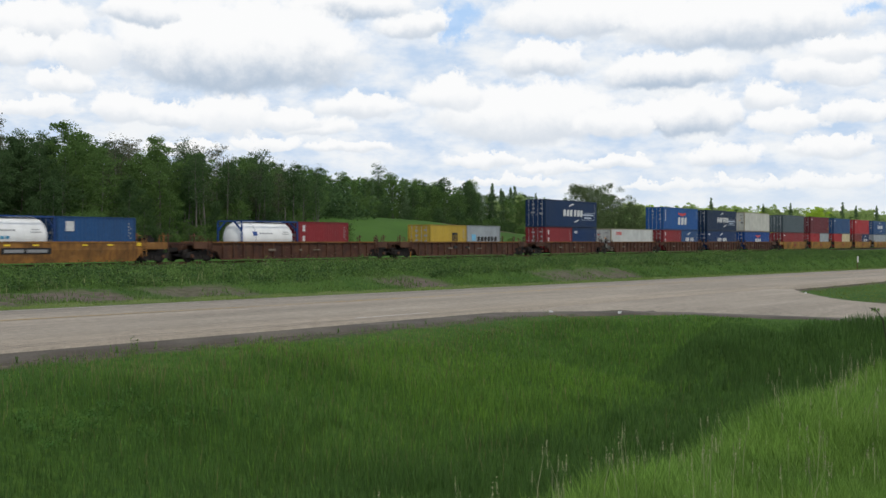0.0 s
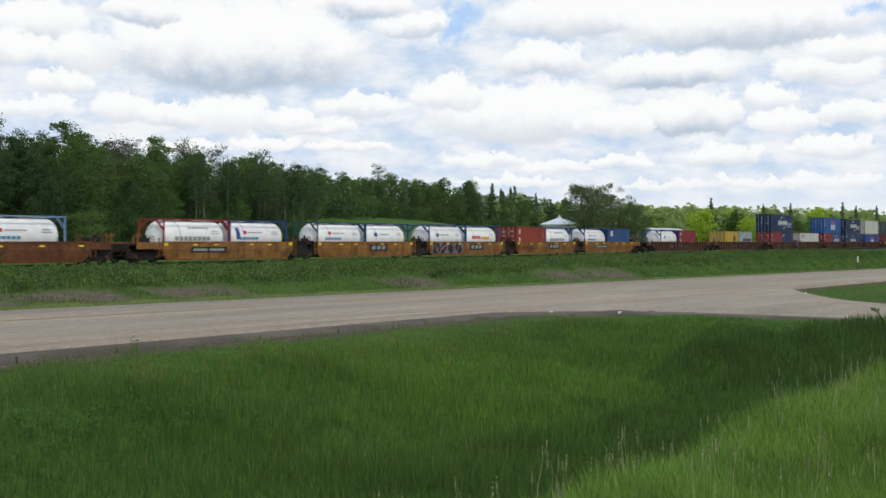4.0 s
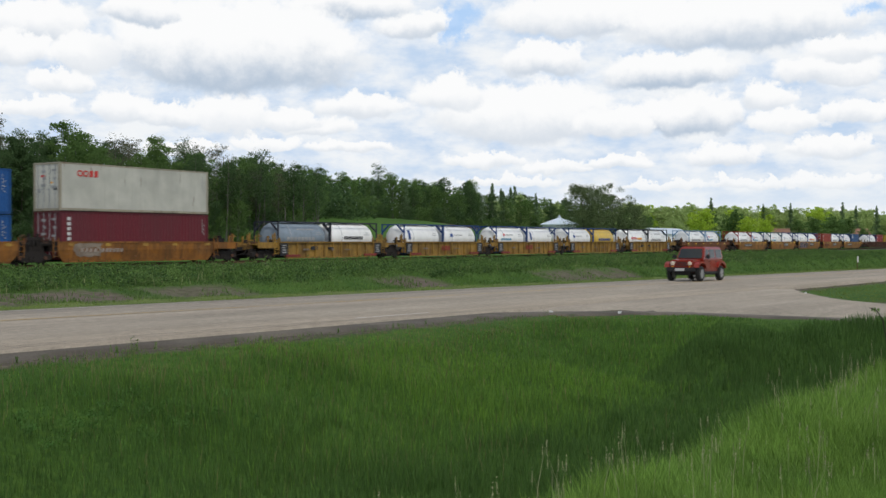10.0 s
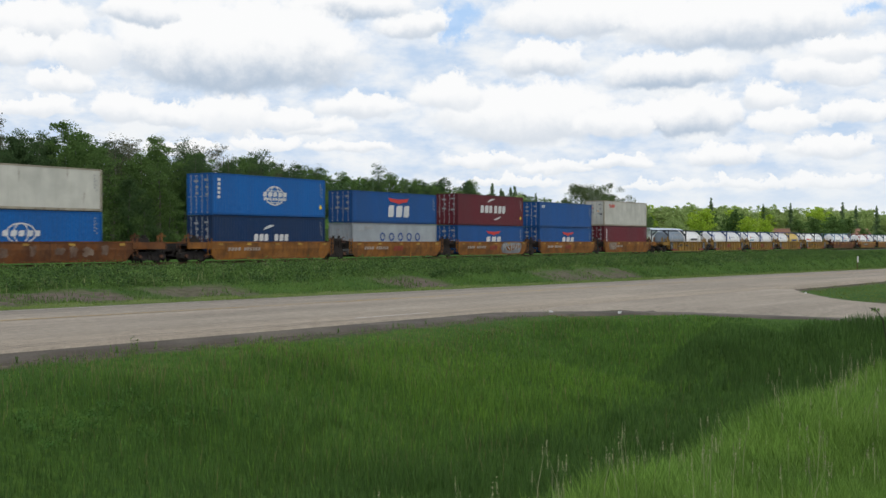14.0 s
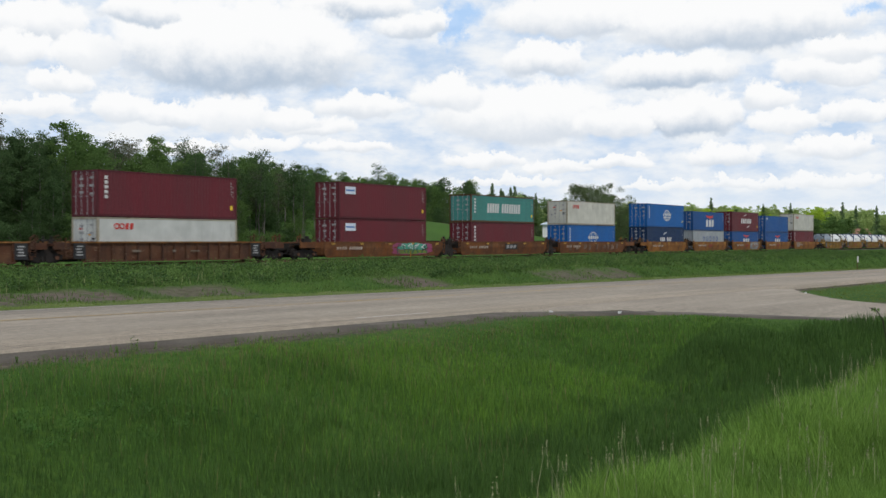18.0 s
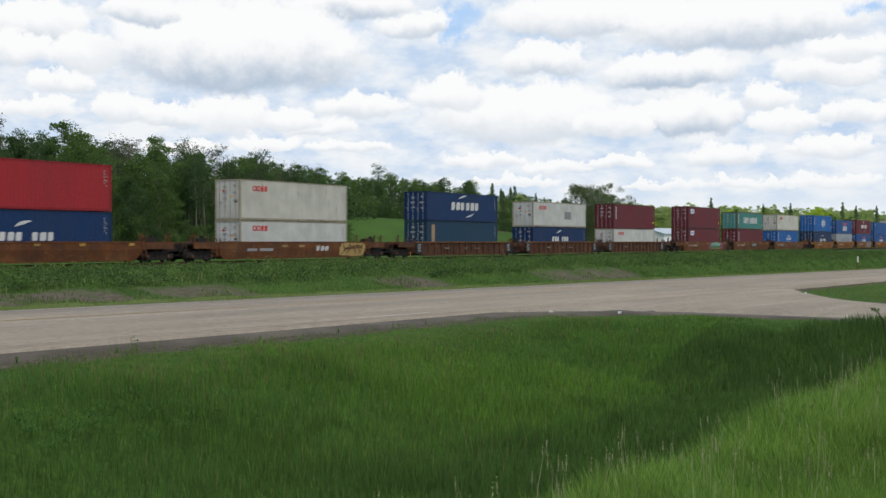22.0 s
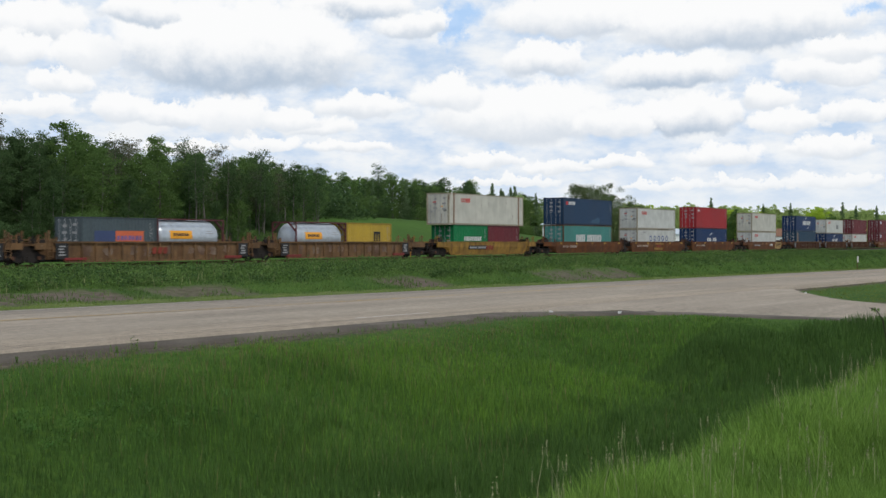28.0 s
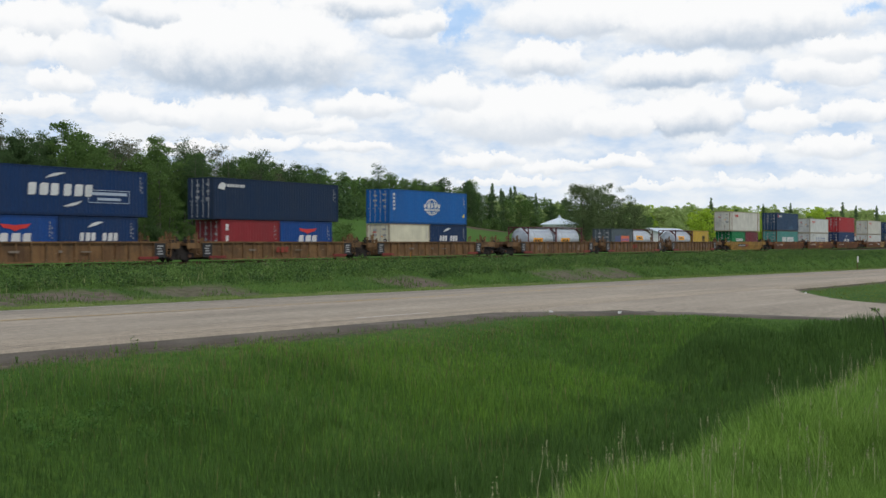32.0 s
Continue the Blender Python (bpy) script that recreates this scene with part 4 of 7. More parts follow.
def tuck(y, z):
    return y - math.copysign(0.17 * max(0.0, TUCK - z), y)


def tucked(s):
    """Leans the lower half of a side plate inwards."""
    s.v = [(x, tuck(y, z), z) for x, y, z in s.v]
    return s


def end_gear(u, sgn, a, end, free, m):
    """Ladder, brake wheel, air hose and piping at one end of a well."""
    x = sgn * (a + 0.18)
    s = Shape().box(x - 0.20, x - 0.16, -1.50, -1.44, 0.42, 1.62).box(x + 0.16, x + 0.20, -1.50, -1.44, 0.42, 1.62)
    for i in range(4):
        s.box(x - 0.16, x + 0.16, -1.49, -1.46, 0.50 + 0.30 * i, 0.53 + 0.30 * i)
    part("ladder", s, m, u)
    v, f = [], []
    cx, cz, r = sgn * (a + 0.62), 1.52, 0.24
    for i in range(10):
        p, q = 2 * math.pi * i / 10, 2 * math.pi * (i + 1) / 10
        tube(v, f, (cx + r * math.cos(p), -1.06, cz + r * math.sin(p)), (cx + r * math.cos(q), -1.06, cz + r * math.sin(q)), 0.025, 0.025, 4)
    for i in range(3):
        p = 2 * math.pi * i / 3
        tube(v, f, (cx, -1.06, cz), (cx + r * math.cos(p), -1.06, cz + r * math.sin(p)), 0.02, 0.02, 4)
    part("brake_wheel", Shape().add(v, f), RUST, u, "rusty brake wheel")
    v, f = [], []
    hx = sgn * (end - 0.35)
    pts = [(sgn * (a + 0.3), -0.62, 0.95), (hx - sgn * 0.2, -0.66, 0.80), (hx, -0.62, 0.52), (hx + sgn * 0.22, -0.5, 0.46)]
    for p, q in zip(pts, pts[1:]):
        tube(v, f, p, q, 0.035, 0.035, 5)
    part("air_hose", Shape().add(v, f), GRIME, u)
    v, f = [], []
    for y, z in ((-0.82, 1.30), (-1.12, 1.22)):
        tube(v, f, (sgn * (a - 0.1), y, z), (sgn * (end - 0.55), y, z + 0.06), 0.03, 0.03, 5)
        tube(v, f, (sgn * (end - 0.55), y, z + 0.06), (sgn * (end - 0.55), y, z - 0.35), 0.03, 0.03, 5)
    part("piping", Shape().add(v, f), RUST if free else GRIME, u)


def well_unit(p, style, code, k, back, front, trucks, marks=(), rust=0.4, label="", well=None):
    """One unit of a well car. back and front: lengths from its middle to the joint or coupler; trucks: 'b', 'f', 'bf' or ''."""
    u = empty("well_car", label, "freight car", "well cars of the train")
    m = wagon_paint(code, k, rust)
    chord = wagon_paint("a06c34", 0.62, rust) if k < 0.6 else m
    a = well / 2
    joint_b, joint_f = "B" not in trucks, "F" not in trucks
    xb, xf = -a, a                      # ends of the straight side
    if style == "smooth":
        poly = [(xb, 1.38), (xb, 0.66), (xb + 0.16, 0.46), (xb + 0.45, 0.16), (xf - 0.45, 0.16), (xf - 0.16, 0.46), (xf, 0.66), (xf, 1.38)]
        for y in (-1.46, 1.40):
            part("side_wall", lambda: tucked(Shape().prism([poly[0], (xb, TUCK), (xf, TUCK), poly[-1]], y, y + 0.06).prism([(xb, TUCK)] + poly[1:-1] + [(xf, TUCK)], y, y + 0.06)), m, u, key="smooth%.1f_%.1f" % (well, y))
            part("top_chord", lambda: Shape().box(xb, xf, y - 0.03, y + 0.09, 1.30, 1.39), m, u, key="schord%.1f_%.1f" % (well, y))
            part("bottom_chord", lambda: tucked(Shape().box(xb + 0.5, xf - 0.5, y - 0.02, y + 0.10, 0.13, 0.23)), m, u, key="sbot%.1f_%.1f" % (well, y))
    else:
        poly = [(xb, 1.30), (xb, 0.80), (xb + 0.55, 0.72), (xb + 0.9, 0.16), (xf - 0.9, 0.16), (xf - 0.55, 0.72), (xf, 0.80), (xf, 1.30)]
        for y in (-1.40, 1.36):
            part("side_wall", lambda: Shape().prism(poly, y, y + 0.04), m, u, key="ribbed%.1f_%.1f" % (well, y))
        y = -1.40
        for yy in (-1.50, 1.38):
            part("top_chord", lambda: Shape().box(xb, xf, yy - 0.02, yy + 0.14, 1.29, 1.39), chord, u, key="rchord%.1f_%.1f" % (well, yy))
            part("bottom_chord", lambda: Shape().box(xb + 0.9, xf - 0.9, yy - 0.005, yy + 0.12, 0.12, 0.22), m, u, key="rbot%.1f_%.1f" % (well, yy))
        n = int((well - 2.2) / 1.02)
        for i in range(n + 1):
            x = xb + 1.1 + (well - 2.2) * i / n
            part("rib", lambda: Shape().box(-0.05, 0.05, -1.51, -1.40, 0.22, 1.30), m, u, key="rib", at=(x, 0, 0))
    part("floor_frame", lambda: Shape().box(xb + 0.9, xf - 0.9, -1.30, 1.30, 0.17, 0.30), GRIME, u, key="floor%.1f" % well)
    # ends: bulkhead, sill over the truck and the joint or coupler
    for sgn, end, free in ((-1, back, not joint_b), (1, front, not joint_f)):
        x0, x1 = sorted((sgn * (a - 0.12), sgn * (end - (0.75 if free else 0.12))))
        wall = sorted((sgn * (a - 0.9), sgn * (a - 0.82)))
        part("bulkhead", Shape().box(wall[0], wall[1], -1.36, 1.36, 0.30, 1.22), m, u)
        part("end_sill", Shape().box(x0, x1, -0.50, 0.50, 0.78, 1.12), GRIME if style == "smooth" else m, u)
        if free:
            c0, c1 = sorted((sgn * (end - 0.75), sgn * (end + 0.02)))
            part("coupler", Shape().box(c0, c1, -0.12, 0.12, 0.72, 0.98), GRIME, u)
            d0, d1 = sorted((sgn * (a - 0.05), sgn * (end - 0.95)))
            part("end_platform", Shape().box(d0, d1, -1.40, 1.40, 1.12, 1.26), GRIME if style == "smooth" else m, u)
            for y in (-1.46, 1.38):
                part("side_sill", Shape().box(d0, d1, y, y + 0.08, 0.90, 1.34), m, u)
            if style == "smooth":
                g = sgn * (a + end - 0.95) / 2
                part("gear_box", Shape().box(g - 0.55, g + 0.30, -1.1, -0.5, 1.26, 1.62).box(g - 0.20, g + 0.02, -1.12, -0.9, 1.62, 1.80), GRIME, u, "grimy brake gear")
                part("air_reservoir", Shape().turned([(-0.5, 0.16), (0.5, 0.16)], 10, "x", (g + 0.1, -0.3, 1.44)), RUST, u)
            for y in (-1.30, 1.22):
                px = sgn * (end - 1.15)
                part("hand_rail", Shape().box(px - 0.04, px + 0.04, y, y + 0.08, 1.26, 1.95).box(px - 0.35, px + 0.35, y + 0.02, y + 0.06, 1.75, 1.80).box(px - 0.35, px - 0.29, y + 0.02, y + 0.06, 1.26, 1.75), m, u)
        else:
            d0, d1 = sorted((sgn * (a - 0.05), sgn * (end - 0.45)))
            px = sgn * (end - 0.50)
            if style == "smooth":
                part("end_platform", Shape().box(d0, d1, -0.95, 0.95, 1.12, 1.24), GRIME, u)
                e0, e1 = sorted((sgn * (a + 0.01), sgn * (a + 0.24)))
                part("end_wall", Shape().prism_x([(-1.38, 0.80), (1.38, 0.80), (1.38, 1.36), (1.0, 1.46), (-1.0, 1.46), (-1.38, 1.36)], e0, e1), GRIME, u, "dark grimy end wall")
                part("brake_stand", Shape().box(px - 0.07, px + 0.07, -1.0, -0.88, 0.9, 1.85).box(px - 0.34, px + 0.34, -1.02, -0.86, 1.46, 1.64).box(px - 0.34, px - 0.26, -1.0, -0.88, 0.9, 1.46), GRIME, u)
            else:
                part("end_platform", Shape().box(d0, d1, -1.30, 1.30, 1.14, 1.26), m, u)
                for y in (-1.46, 1.38):
                    part("side_sill", Shape().prism([(d0, 0.92), (d1, 0.92), (d1, 1.30), (d0, 1.30)], y, y + 0.08), m, u)
                part("brake_stand", Shape().box(px - 0.05, px + 0.05, -1.2, -1.1, 1.24, 1.72).box(px - 0.22, px + 0.22, -1.22, -1.08, 1.40, 1.52), GRIME, u)
            part("drawbar", Shape().box(min(0, sgn * 0.9) + sgn * (end - 0.9), max(0, sgn * 0.9) + sgn * (end - 0.9), -0.95, -0.60, 0.62, 1.10), GRIME, u)
        end_gear(u, sgn, a, end, free, m)
        if "posts" in marks:
            for y in (-1.30, 1.22):
                for q, zz in ((0.12, 2.05), (0.34, 1.92), (0.86, 1.78), (-0.42, 1.66)):
                    px = sgn * (a + q)
                    part("stanchion", Shape().box(px - 0.045, px + 0.045, y, y + 0.09, 1.24, zz), m, u)
                p0, p1 = sorted((sgn * (a - 0.50), sgn * (a + 0.95)))
                part("post_rail", Shape().box(p0, p1, y + 0.02, y + 0.07, 1.44, 1.53), m, u)
                g0, g1 = sorted((sgn * (a + 0.40), sgn * (a + 0.80)))
                part("gear_box", Shape().box(g0, g1, y - 0.02, y + 0.18, 1.26, 1.50), GRIME, u)
    for ch in trucks:
        if ch in "bf":
            truck(u, -back if ch == "b" else front)
        elif ch in "BF":
            truck(u, -(back - 1.95) if ch == "B" else front - 1.95)
    # markings
    y = -1.47 if style == "smooth" else -1.52
    for kind in marks:
        if kind == "reflectors":
            for x in (-a + 0.25, -a * 0.55, -a * 0.25, a * 0.3, a * 0.6, a - 0.25):
                s = 0.32 if abs(x) > a * 0.9 else 0.40
                part("reflector", Shape().box(x - s / 2, x + s / 2, y - 0.022, y + 0.01, 1.10 if abs(x) > a * 0.9 else 1.12, 1.32 if abs(x) > a * 0.9 else 1.22), YELLOW, u)
        elif kind == "small_reflectors":
            for i in range(6):
                x = -a + 0.7 + (well - 1.4) * i / 5
                part("reflector", Shape().box(x - 0.18, x + 0.18, y - 0.02, y + 0.01, 1.06, 1.18), YELLOW, u)
        elif kind == "sign":
            x = 1.5 if well < 14 else 1.0
            part("sign_panel", Shape().box(x - 1.2, x + 1.2, y - 0.012, y + 0.01, 0.62, 1.16), BLACK, u, "black panel")
            part("lettering", letters(Shape(), 3, x - 0.95, x + 1.05, 0.72, 1.06, y - 0.024), GREY, u)
        elif kind == "red_sign":
            part("lettering", letters(Shape(), 3, -0.7, 0.7, 0.60, 1.02, y - 0.014), surface("faded_red_lettering", (0.22, 0.035, 0.02), 0.7), u)
        elif kind == "pale_left":
            part("spray_tag", blot(-5.4, -3.0, 0.40, 1.34, 41, y - 0.008, 12, 0.25), surface("pale_scrape", (0.27, 0.22, 0.17), 0.85, dirt=(0.12, 0.07, 0.045), dirt_amount=1.2), u, "scraped pale patch")
        elif kind == "yellow_panel":
            part("paint_patch", Shape().prism([(-1.3, 0.38), (1.4, 0.34), (1.5, 1.16), (-1.25, 1.20)], y - 0.006, y + 0.004), surface("dull_yellow_panel", (0.28, 0.16, 0.035), 0.8, dirt=(0.16, 0.08, 0.02), dirt_amount=0.9), u, "dull yellow painted panel")
        elif kind == "white_sign":
            part("lettering", letters(Shape(), 3, 2.0, 3.6, 0.68, 1.04, y - 0.014), WHITE, u)
        elif kind == "number":
            x = -2.2
            if style == "smooth":
                part("number_panel", Shape().box(x - 1.7, x + 1.7, y - 0.010, y + 0.01, 0.66, 1.02), BLACK, u, "dark number panel")
                part("number_bars", Shape().box(x - 1.5, x - 0.2, y - 0.02, y - 0.010, 0.74, 0.92).box(x, x + 1.4, y - 0.02, y - 0.010, 0.74, 0.92), GREY, u, "plain pale bars")
            else:
                part("number_bars", Shape().box(x - 0.40, x + 0.30, y + 0.02, y + 0.13, 0.76, 1.02).box(x + 1.65, x + 2.3, y + 0.02, y + 0.13, 0.80, 0.96), BLACK, u, "plain dark bars")
        elif kind == "faded_number":
            part("number_bars", letters(letters(Shape(), 4, -a + 1.6, -a + 2.9, 0.74, 0.98, y - 0.012), 6, -a + 3.2, -a + 4.9, 0.74, 0.98, y - 0.012), surface("faded_lettering", (0.36, 0.30, 0.25), 0.8, dirt=(0.20, 0.13, 0.09), dirt_amount=0.8), u, "faded pale bars")
            smear = surface("yellow_smear", (0.42, 0.26, 0.05), 0.8, dirt=(0.22, 0.11, 0.03), dirt_amount=1.0)
            for q in (-0.86, -0.42, 0.05, 0.44, 0.90):
                part("paint_patch", blot(a * q - 0.28, a * q + 0.28, 1.10, 1.30, int(abs(p) * 10 + 10 * q), y - 0.018, 8, 0.4), smear, u, "worn yellow paint patch")
        elif kind == "stencils":
            for sx in (-a + 0.62, a - 0.62):
                part("stencil_panel", Shape().box(sx - 0.45, sx + 0.45, y - 0.012, y + 0.012, 0.34, 1.28), BLACK, u, "black stencil panel")
                s = Shape()
                for i in range(4):
                    s.box(sx - 0.26 + 0.05 * (i % 2), sx + 0.24 - 0.06 * (i % 3), y - 0.022, y - 0.012, 0.54 + 0.17 * i, 0.63 + 0.17 * i)
                part("stencil_bars", s, GREY, u, "plain pale bars")
        elif kind == "steps":
            for sx in (-a + 1.6, a - 1.6):
                part("sill_step", Shape().box(sx - 0.8, sx + 0.8, y - 0.03, y + 0.05, 0.26, 0.42), surface("dull_red_paint", (0.20, 0.025, 0.02), 0.6), u, "dull red sill plate")
        elif kind == "data":
            part("data_bars", Shape().box(-3.6, -2.9, y - 0.01, y + 0.02, 0.72, 0.86).box(1.4, 2.2, y - 0.01, y + 0.02, 0.72, 0.80).box(-0.2, 0.05, y - 0.01, y + 0.02, 0.70, 0.86), surface("dim_lettering", (0.16, 0.13, 0.10), 0.7), u, "dim stencil bars")
        elif kind == "pale_patches":
            for i, (x, w) in enumerate(((-6.2, 0.8), (-4.6, 1.0), (-2.6, 0.9), (-1.4, 0.8), (0.6, 0.6), (2.4, 0.8), (3.4, 0.7), (4.4, 0.9), (5.8, 0.7))):
                if x + w < a - 1.0 and x > 1.0 - a:
                    part("paint_patch", blot(x, x + w, 0.36 + 0.07 * (i % 3), 1.20 - 0.10 * (i % 2), int(abs(p)) + i, y + (0.094 if style == "ribbed" else -0.012), 9, 0.5), surface("pale_smear", (0.20, 0.145, 0.105), 0.85, dirt=(0.10, 0.055, 0.035), dirt_amount=1.3), u, "smeared pale patch")
        elif kind == "tag_black":
            part("spray_tag", blot(-6.15, -0.7, 0.30, 1.30, 5, y - 0.004, 16, 0.22), surface("mauve_spray", (0.25, 0.18, 0.25), 0.7, dirt=(0.16, 0.12, 0.14), dirt_amount=0.8), u, "mauve sprayed ground")
            s = scrawl(Shape(), 4, -5.8, -1.0, 0.34, 1.26, 0.36, 8, y - 0.016)
            for i in range(4):
                ring(s, -5.2 + 1.16 * i, 0.82 + 0.05 * (i % 2), 0.52, 0.44, 0.30, 9, y - 0.018)
            part("spray_tag", s, BLACK, u, "fat black sprayed scrawl")
            part("spray_tag", scrawl(Shape(), 5, -5.6, -1.2, 0.45, 1.2, 0.05, 9, y - 0.030), surface("lilac_spray", (0.36, 0.30, 0.38), 0.7), u, "thin lilac sprayed strokes")
        elif kind == "tag_green":
            part("spray_tag", blot(0.5, 7.0, 0.24, 1.32, 3, y - 0.006, 14, 0.16), surface("magenta_spray", (0.28, 0.05, 0.13), 0.7, dirt=(0.16, 0.04, 0.07), dirt_amount=0.8), u, "magenta sprayed ground")
            part("spray_tag", blot(1.3, 6.2, 0.66, 1.30, 4, y - 0.012, 14, 0.30), surface("mint_spray", (0.08, 0.33, 0.23), 0.7, dirt=(0.05, 0.20, 0.14), dirt_amount=0.8), u, "mint green sprayed shapes")
            part("spray_tag", blot(1.2, 6.3, 0.30, 0.72, 6, y - 0.014, 14, 0.40), surface("lime_spray", (0.17, 0.25, 0.04), 0.7, dirt=(0.10, 0.14, 0.04), dirt_amount=0.8), u, "lime green sprayed shapes")
            part("spray_tag", scrawl(Shape(), 7, 1.4, 6.2, 0.34, 1.26, 0.09, 7, y - 0.026), surface("dark_teal_spray", (0.03, 0.10, 0.08), 0.7), u, "dark teal sprayed strokes")
            part("spray_tag", scrawl(Shape(), 4, 2.0, 5.6, 0.75, 1.2, 0.07, 17, y - 0.034), WHITE, u, "white sprayed strokes")
        elif kind == "tag_grey":
            part("spray_tag", blot(1.3, 5.4, 0.20, 1.37, 13, y - 0.006, 14, 0.10), surface("grey_spray", (0.20, 0.21, 0.215), 0.75, dirt=(0.11, 0.115, 0.12), dirt_amount=0.9), u, "grey sprayed ground")
            part("spray_tag", scrawl(Shape(), 7, 1.6, 5.2, 0.55, 1.2, 0.13, 12, y - 0.018), surface("pale_grey_spray", (0.34, 0.35, 0.36), 0.75), u, "pale grey sprayed scrawl")
        elif kind == "pale_marks":
            part("number_bars", Shape().box(-5.6, -4.6, y - 0.014, y + 0.01, 0.70, 0.90).box(-4.3, -2.9, y - 0.014, y + 0.01, 0.70, 0.90), GREY, u, "plain pale bars")
            for x in (-1.6, 0.3, 2.2):
                part("paint_patch", Shape().box(x - 0.30, x + 0.30, y - 0.012, y + 0.012, 0.98, 1.14), surface("tan_overspray", (0.30, 0.18, 0.08), 0.8), u, "tan paint patch")
        elif kind == "tag_tan":
            g = surface("tan_spray", (0.36, 0.25, 0.09), 0.75, dirt=(0.20, 0.11, 0.04), dirt_amount=0.8)
            part("spray_tag", blot(4.7, 8.25, 0.20, 1.36, 21, y - 0.006, 12, 0.14), g, u, "tan-yellow sprayed ground")
            part("spray_tag", scrawl(Shape(), 4, 5.0, 8.0, 0.40, 1.25, 0.10, 22, y - 0.018), surface("brown_spray", (0.14, 0.09, 0.04), 0.75), u, "brown sprayed strokes")
        elif kind == "tag_red":
            part("spray_tag", scrawl(Shape(), 8, -6.1, -2.0, 0.50, 1.02, 0.07, 31, y - 0.014), surface("dark_red_spray", (0.16, 0.03, 0.02), 0.7), u, "dark red sprayed scrawl")
    if style == "smooth":
        for ob in u.children:
            if ob.name.split(".")[0] in ("letter_block", "spray_shape", "spray_tag", "paint_patch", "number_bars", "number_panel", "sign_panel", "reflector"):
                for v in ob.data.vertices:
                    v.co.y = tuck(v.co.y, v.co.z)
    MOVING.append((u, p, 0.0))
    return u


TANK_WHITE = surface("white_tank", (0.80, 0.80, 0.78), 0.35, dirt=(0.58, 0.56, 0.52), dirt_amount=0.30, scale=(1.2, 1.2, 0.5), fine=0.7, bump=0.0, vary=0.05)
TANK_SILVER = surface("silver_tank", (0.42, 0.46, 0.50), 0.35, 0.3, dirt=(0.30, 0.33, 0.36), dirt_amount=0.5, fine=4.0, bump=0.02, vary=0.05)
TANK_GREY = surface("slate_tank", (0.17, 0.21, 0.25), 0.45, dirt=(0.12, 0.15, 0.18), dirt_amount=0.5, fine=4.0, bump=0.02)
TANK_YELLOW = surface("yellow_tank", (0.62, 0.42, 0.06), 0.4, dirt=(0.42, 0.28, 0.05), dirt_amount=0.4, fine=4.0, bump=0.02)
SHELLS = {"w": (TANK_WHITE, "white"), "s": (TANK_SILVER, "silver"), "g": (TANK_GREY, "slate-grey"), "y": (TANK_YELLOW, "yellow")}
FRAMES = {"b": ("1d3f74", "blue"), "r": ("8c2f2a", "red"), "k": ("2b2f38", "dark"), "m": ("5a3033", "maroon"), "l": ("6f8fae", "pale blue"), "t": ("23525e", "teal")}
PAINTS = {"blue": ("1f60a8", 1.0), "cobalt": ("17509c", 1.0), "azure": ("0f6ec0", 1.0), "navy": ("194074", 0.9), "darknavy": ("173a66", 1.0), "slate": ("2b4a6c", 1.0), "steel": ("2f5c90", 1.0), "inknavy": ("1b3556", 1.0),
          "maroon": ("7a2e38", 1.0), "oxide": ("8a3a36", 1.0), "red": ("c03038", 1.0), "brick": ("9c3238", 1.0), "teal": ("4f9c94", 1.0), "green": ("0f8a50", 1.0), "white": ("d2d4cf", 1.0), "cream": ("d4d2c6", 1.0),
          "petrol": ("25506e", 0.85), "beige": ("d8c9a0", 1.0), "grey": ("8c979e", 1.0), "slategrey": ("5c6a70", 1.0), "yellow": ("c9a93c", 1.0), "palegrey": ("a9b0b4", 1.0), "orangered": ("b04a38", 1.0), "ivory": ("e4dfc4", 1.0)}
HI, LO = 2.896, 2.591
L20, L40, L45 = 6.06, 12.19, 13.72


def load(p, lower, upper):
    """Puts containers into a well at place p. Each: kind, colour, marks, height."""
    z, x, top = 0.31, 0.0, 0.31
    if len(lower) == 2:
        for dx, item in zip((-3.06, 3.06), lower):
            top = max(top, z + one(p + dx, z, L20, item))
    elif lower:
        top = z + one(p, z, L40, lower[0])
    if upper:
        one(p, top + 0.035, upper[3] if len(upper) > 3 else L40, upper)


def one(p, z, L, item):
    if item[0] == "tank":
        shell, fr = SHELLS[item[1][0]], FRAMES[item[1][1]]
        tank_container(fr[0], shell[0], item[2], "%s tank in a %s twenty-foot frame, in a well car" % (shell[1], fr[1]), (p, z))
        return 2.591
    color, marks, H = item[0], item[1], item[2]
    code, k = PAINTS[color]
    k *= 0.74 if code in INSULATED else 0.72 if sum(rgb(code)) > 1.0 else 0.63
    size = {L20: "twenty-foot", L40: "forty-foot", L45: "forty-five-foot"}[L]
    words = {"palegrey": "pale grey", "slategrey": "slate grey", "darknavy": "dark navy", "inknavy": "dark ink-blue", "orangered": "orange-red", "steel": "steel blue", "cream": "dirty cream"}
    place = "stacked on another container" if z > 1 else "standing in a well car"
    lettered = "lettered " if any(q not in ("upright", "rust_post", "tan_strip", "grey_patch", "blue_dust") for q in marks) else "plain "
    container(L, H, code, k, marks, "%s%s %s steel container, %s" % (lettered, words.get(color, color), size, place), (p, z), rust=0.32 if color in ("cream",) else 0.25 if color == "maroon" else 0.15,
              frame_code="7d5a3a" if color in ("teal",) else None)
    return H


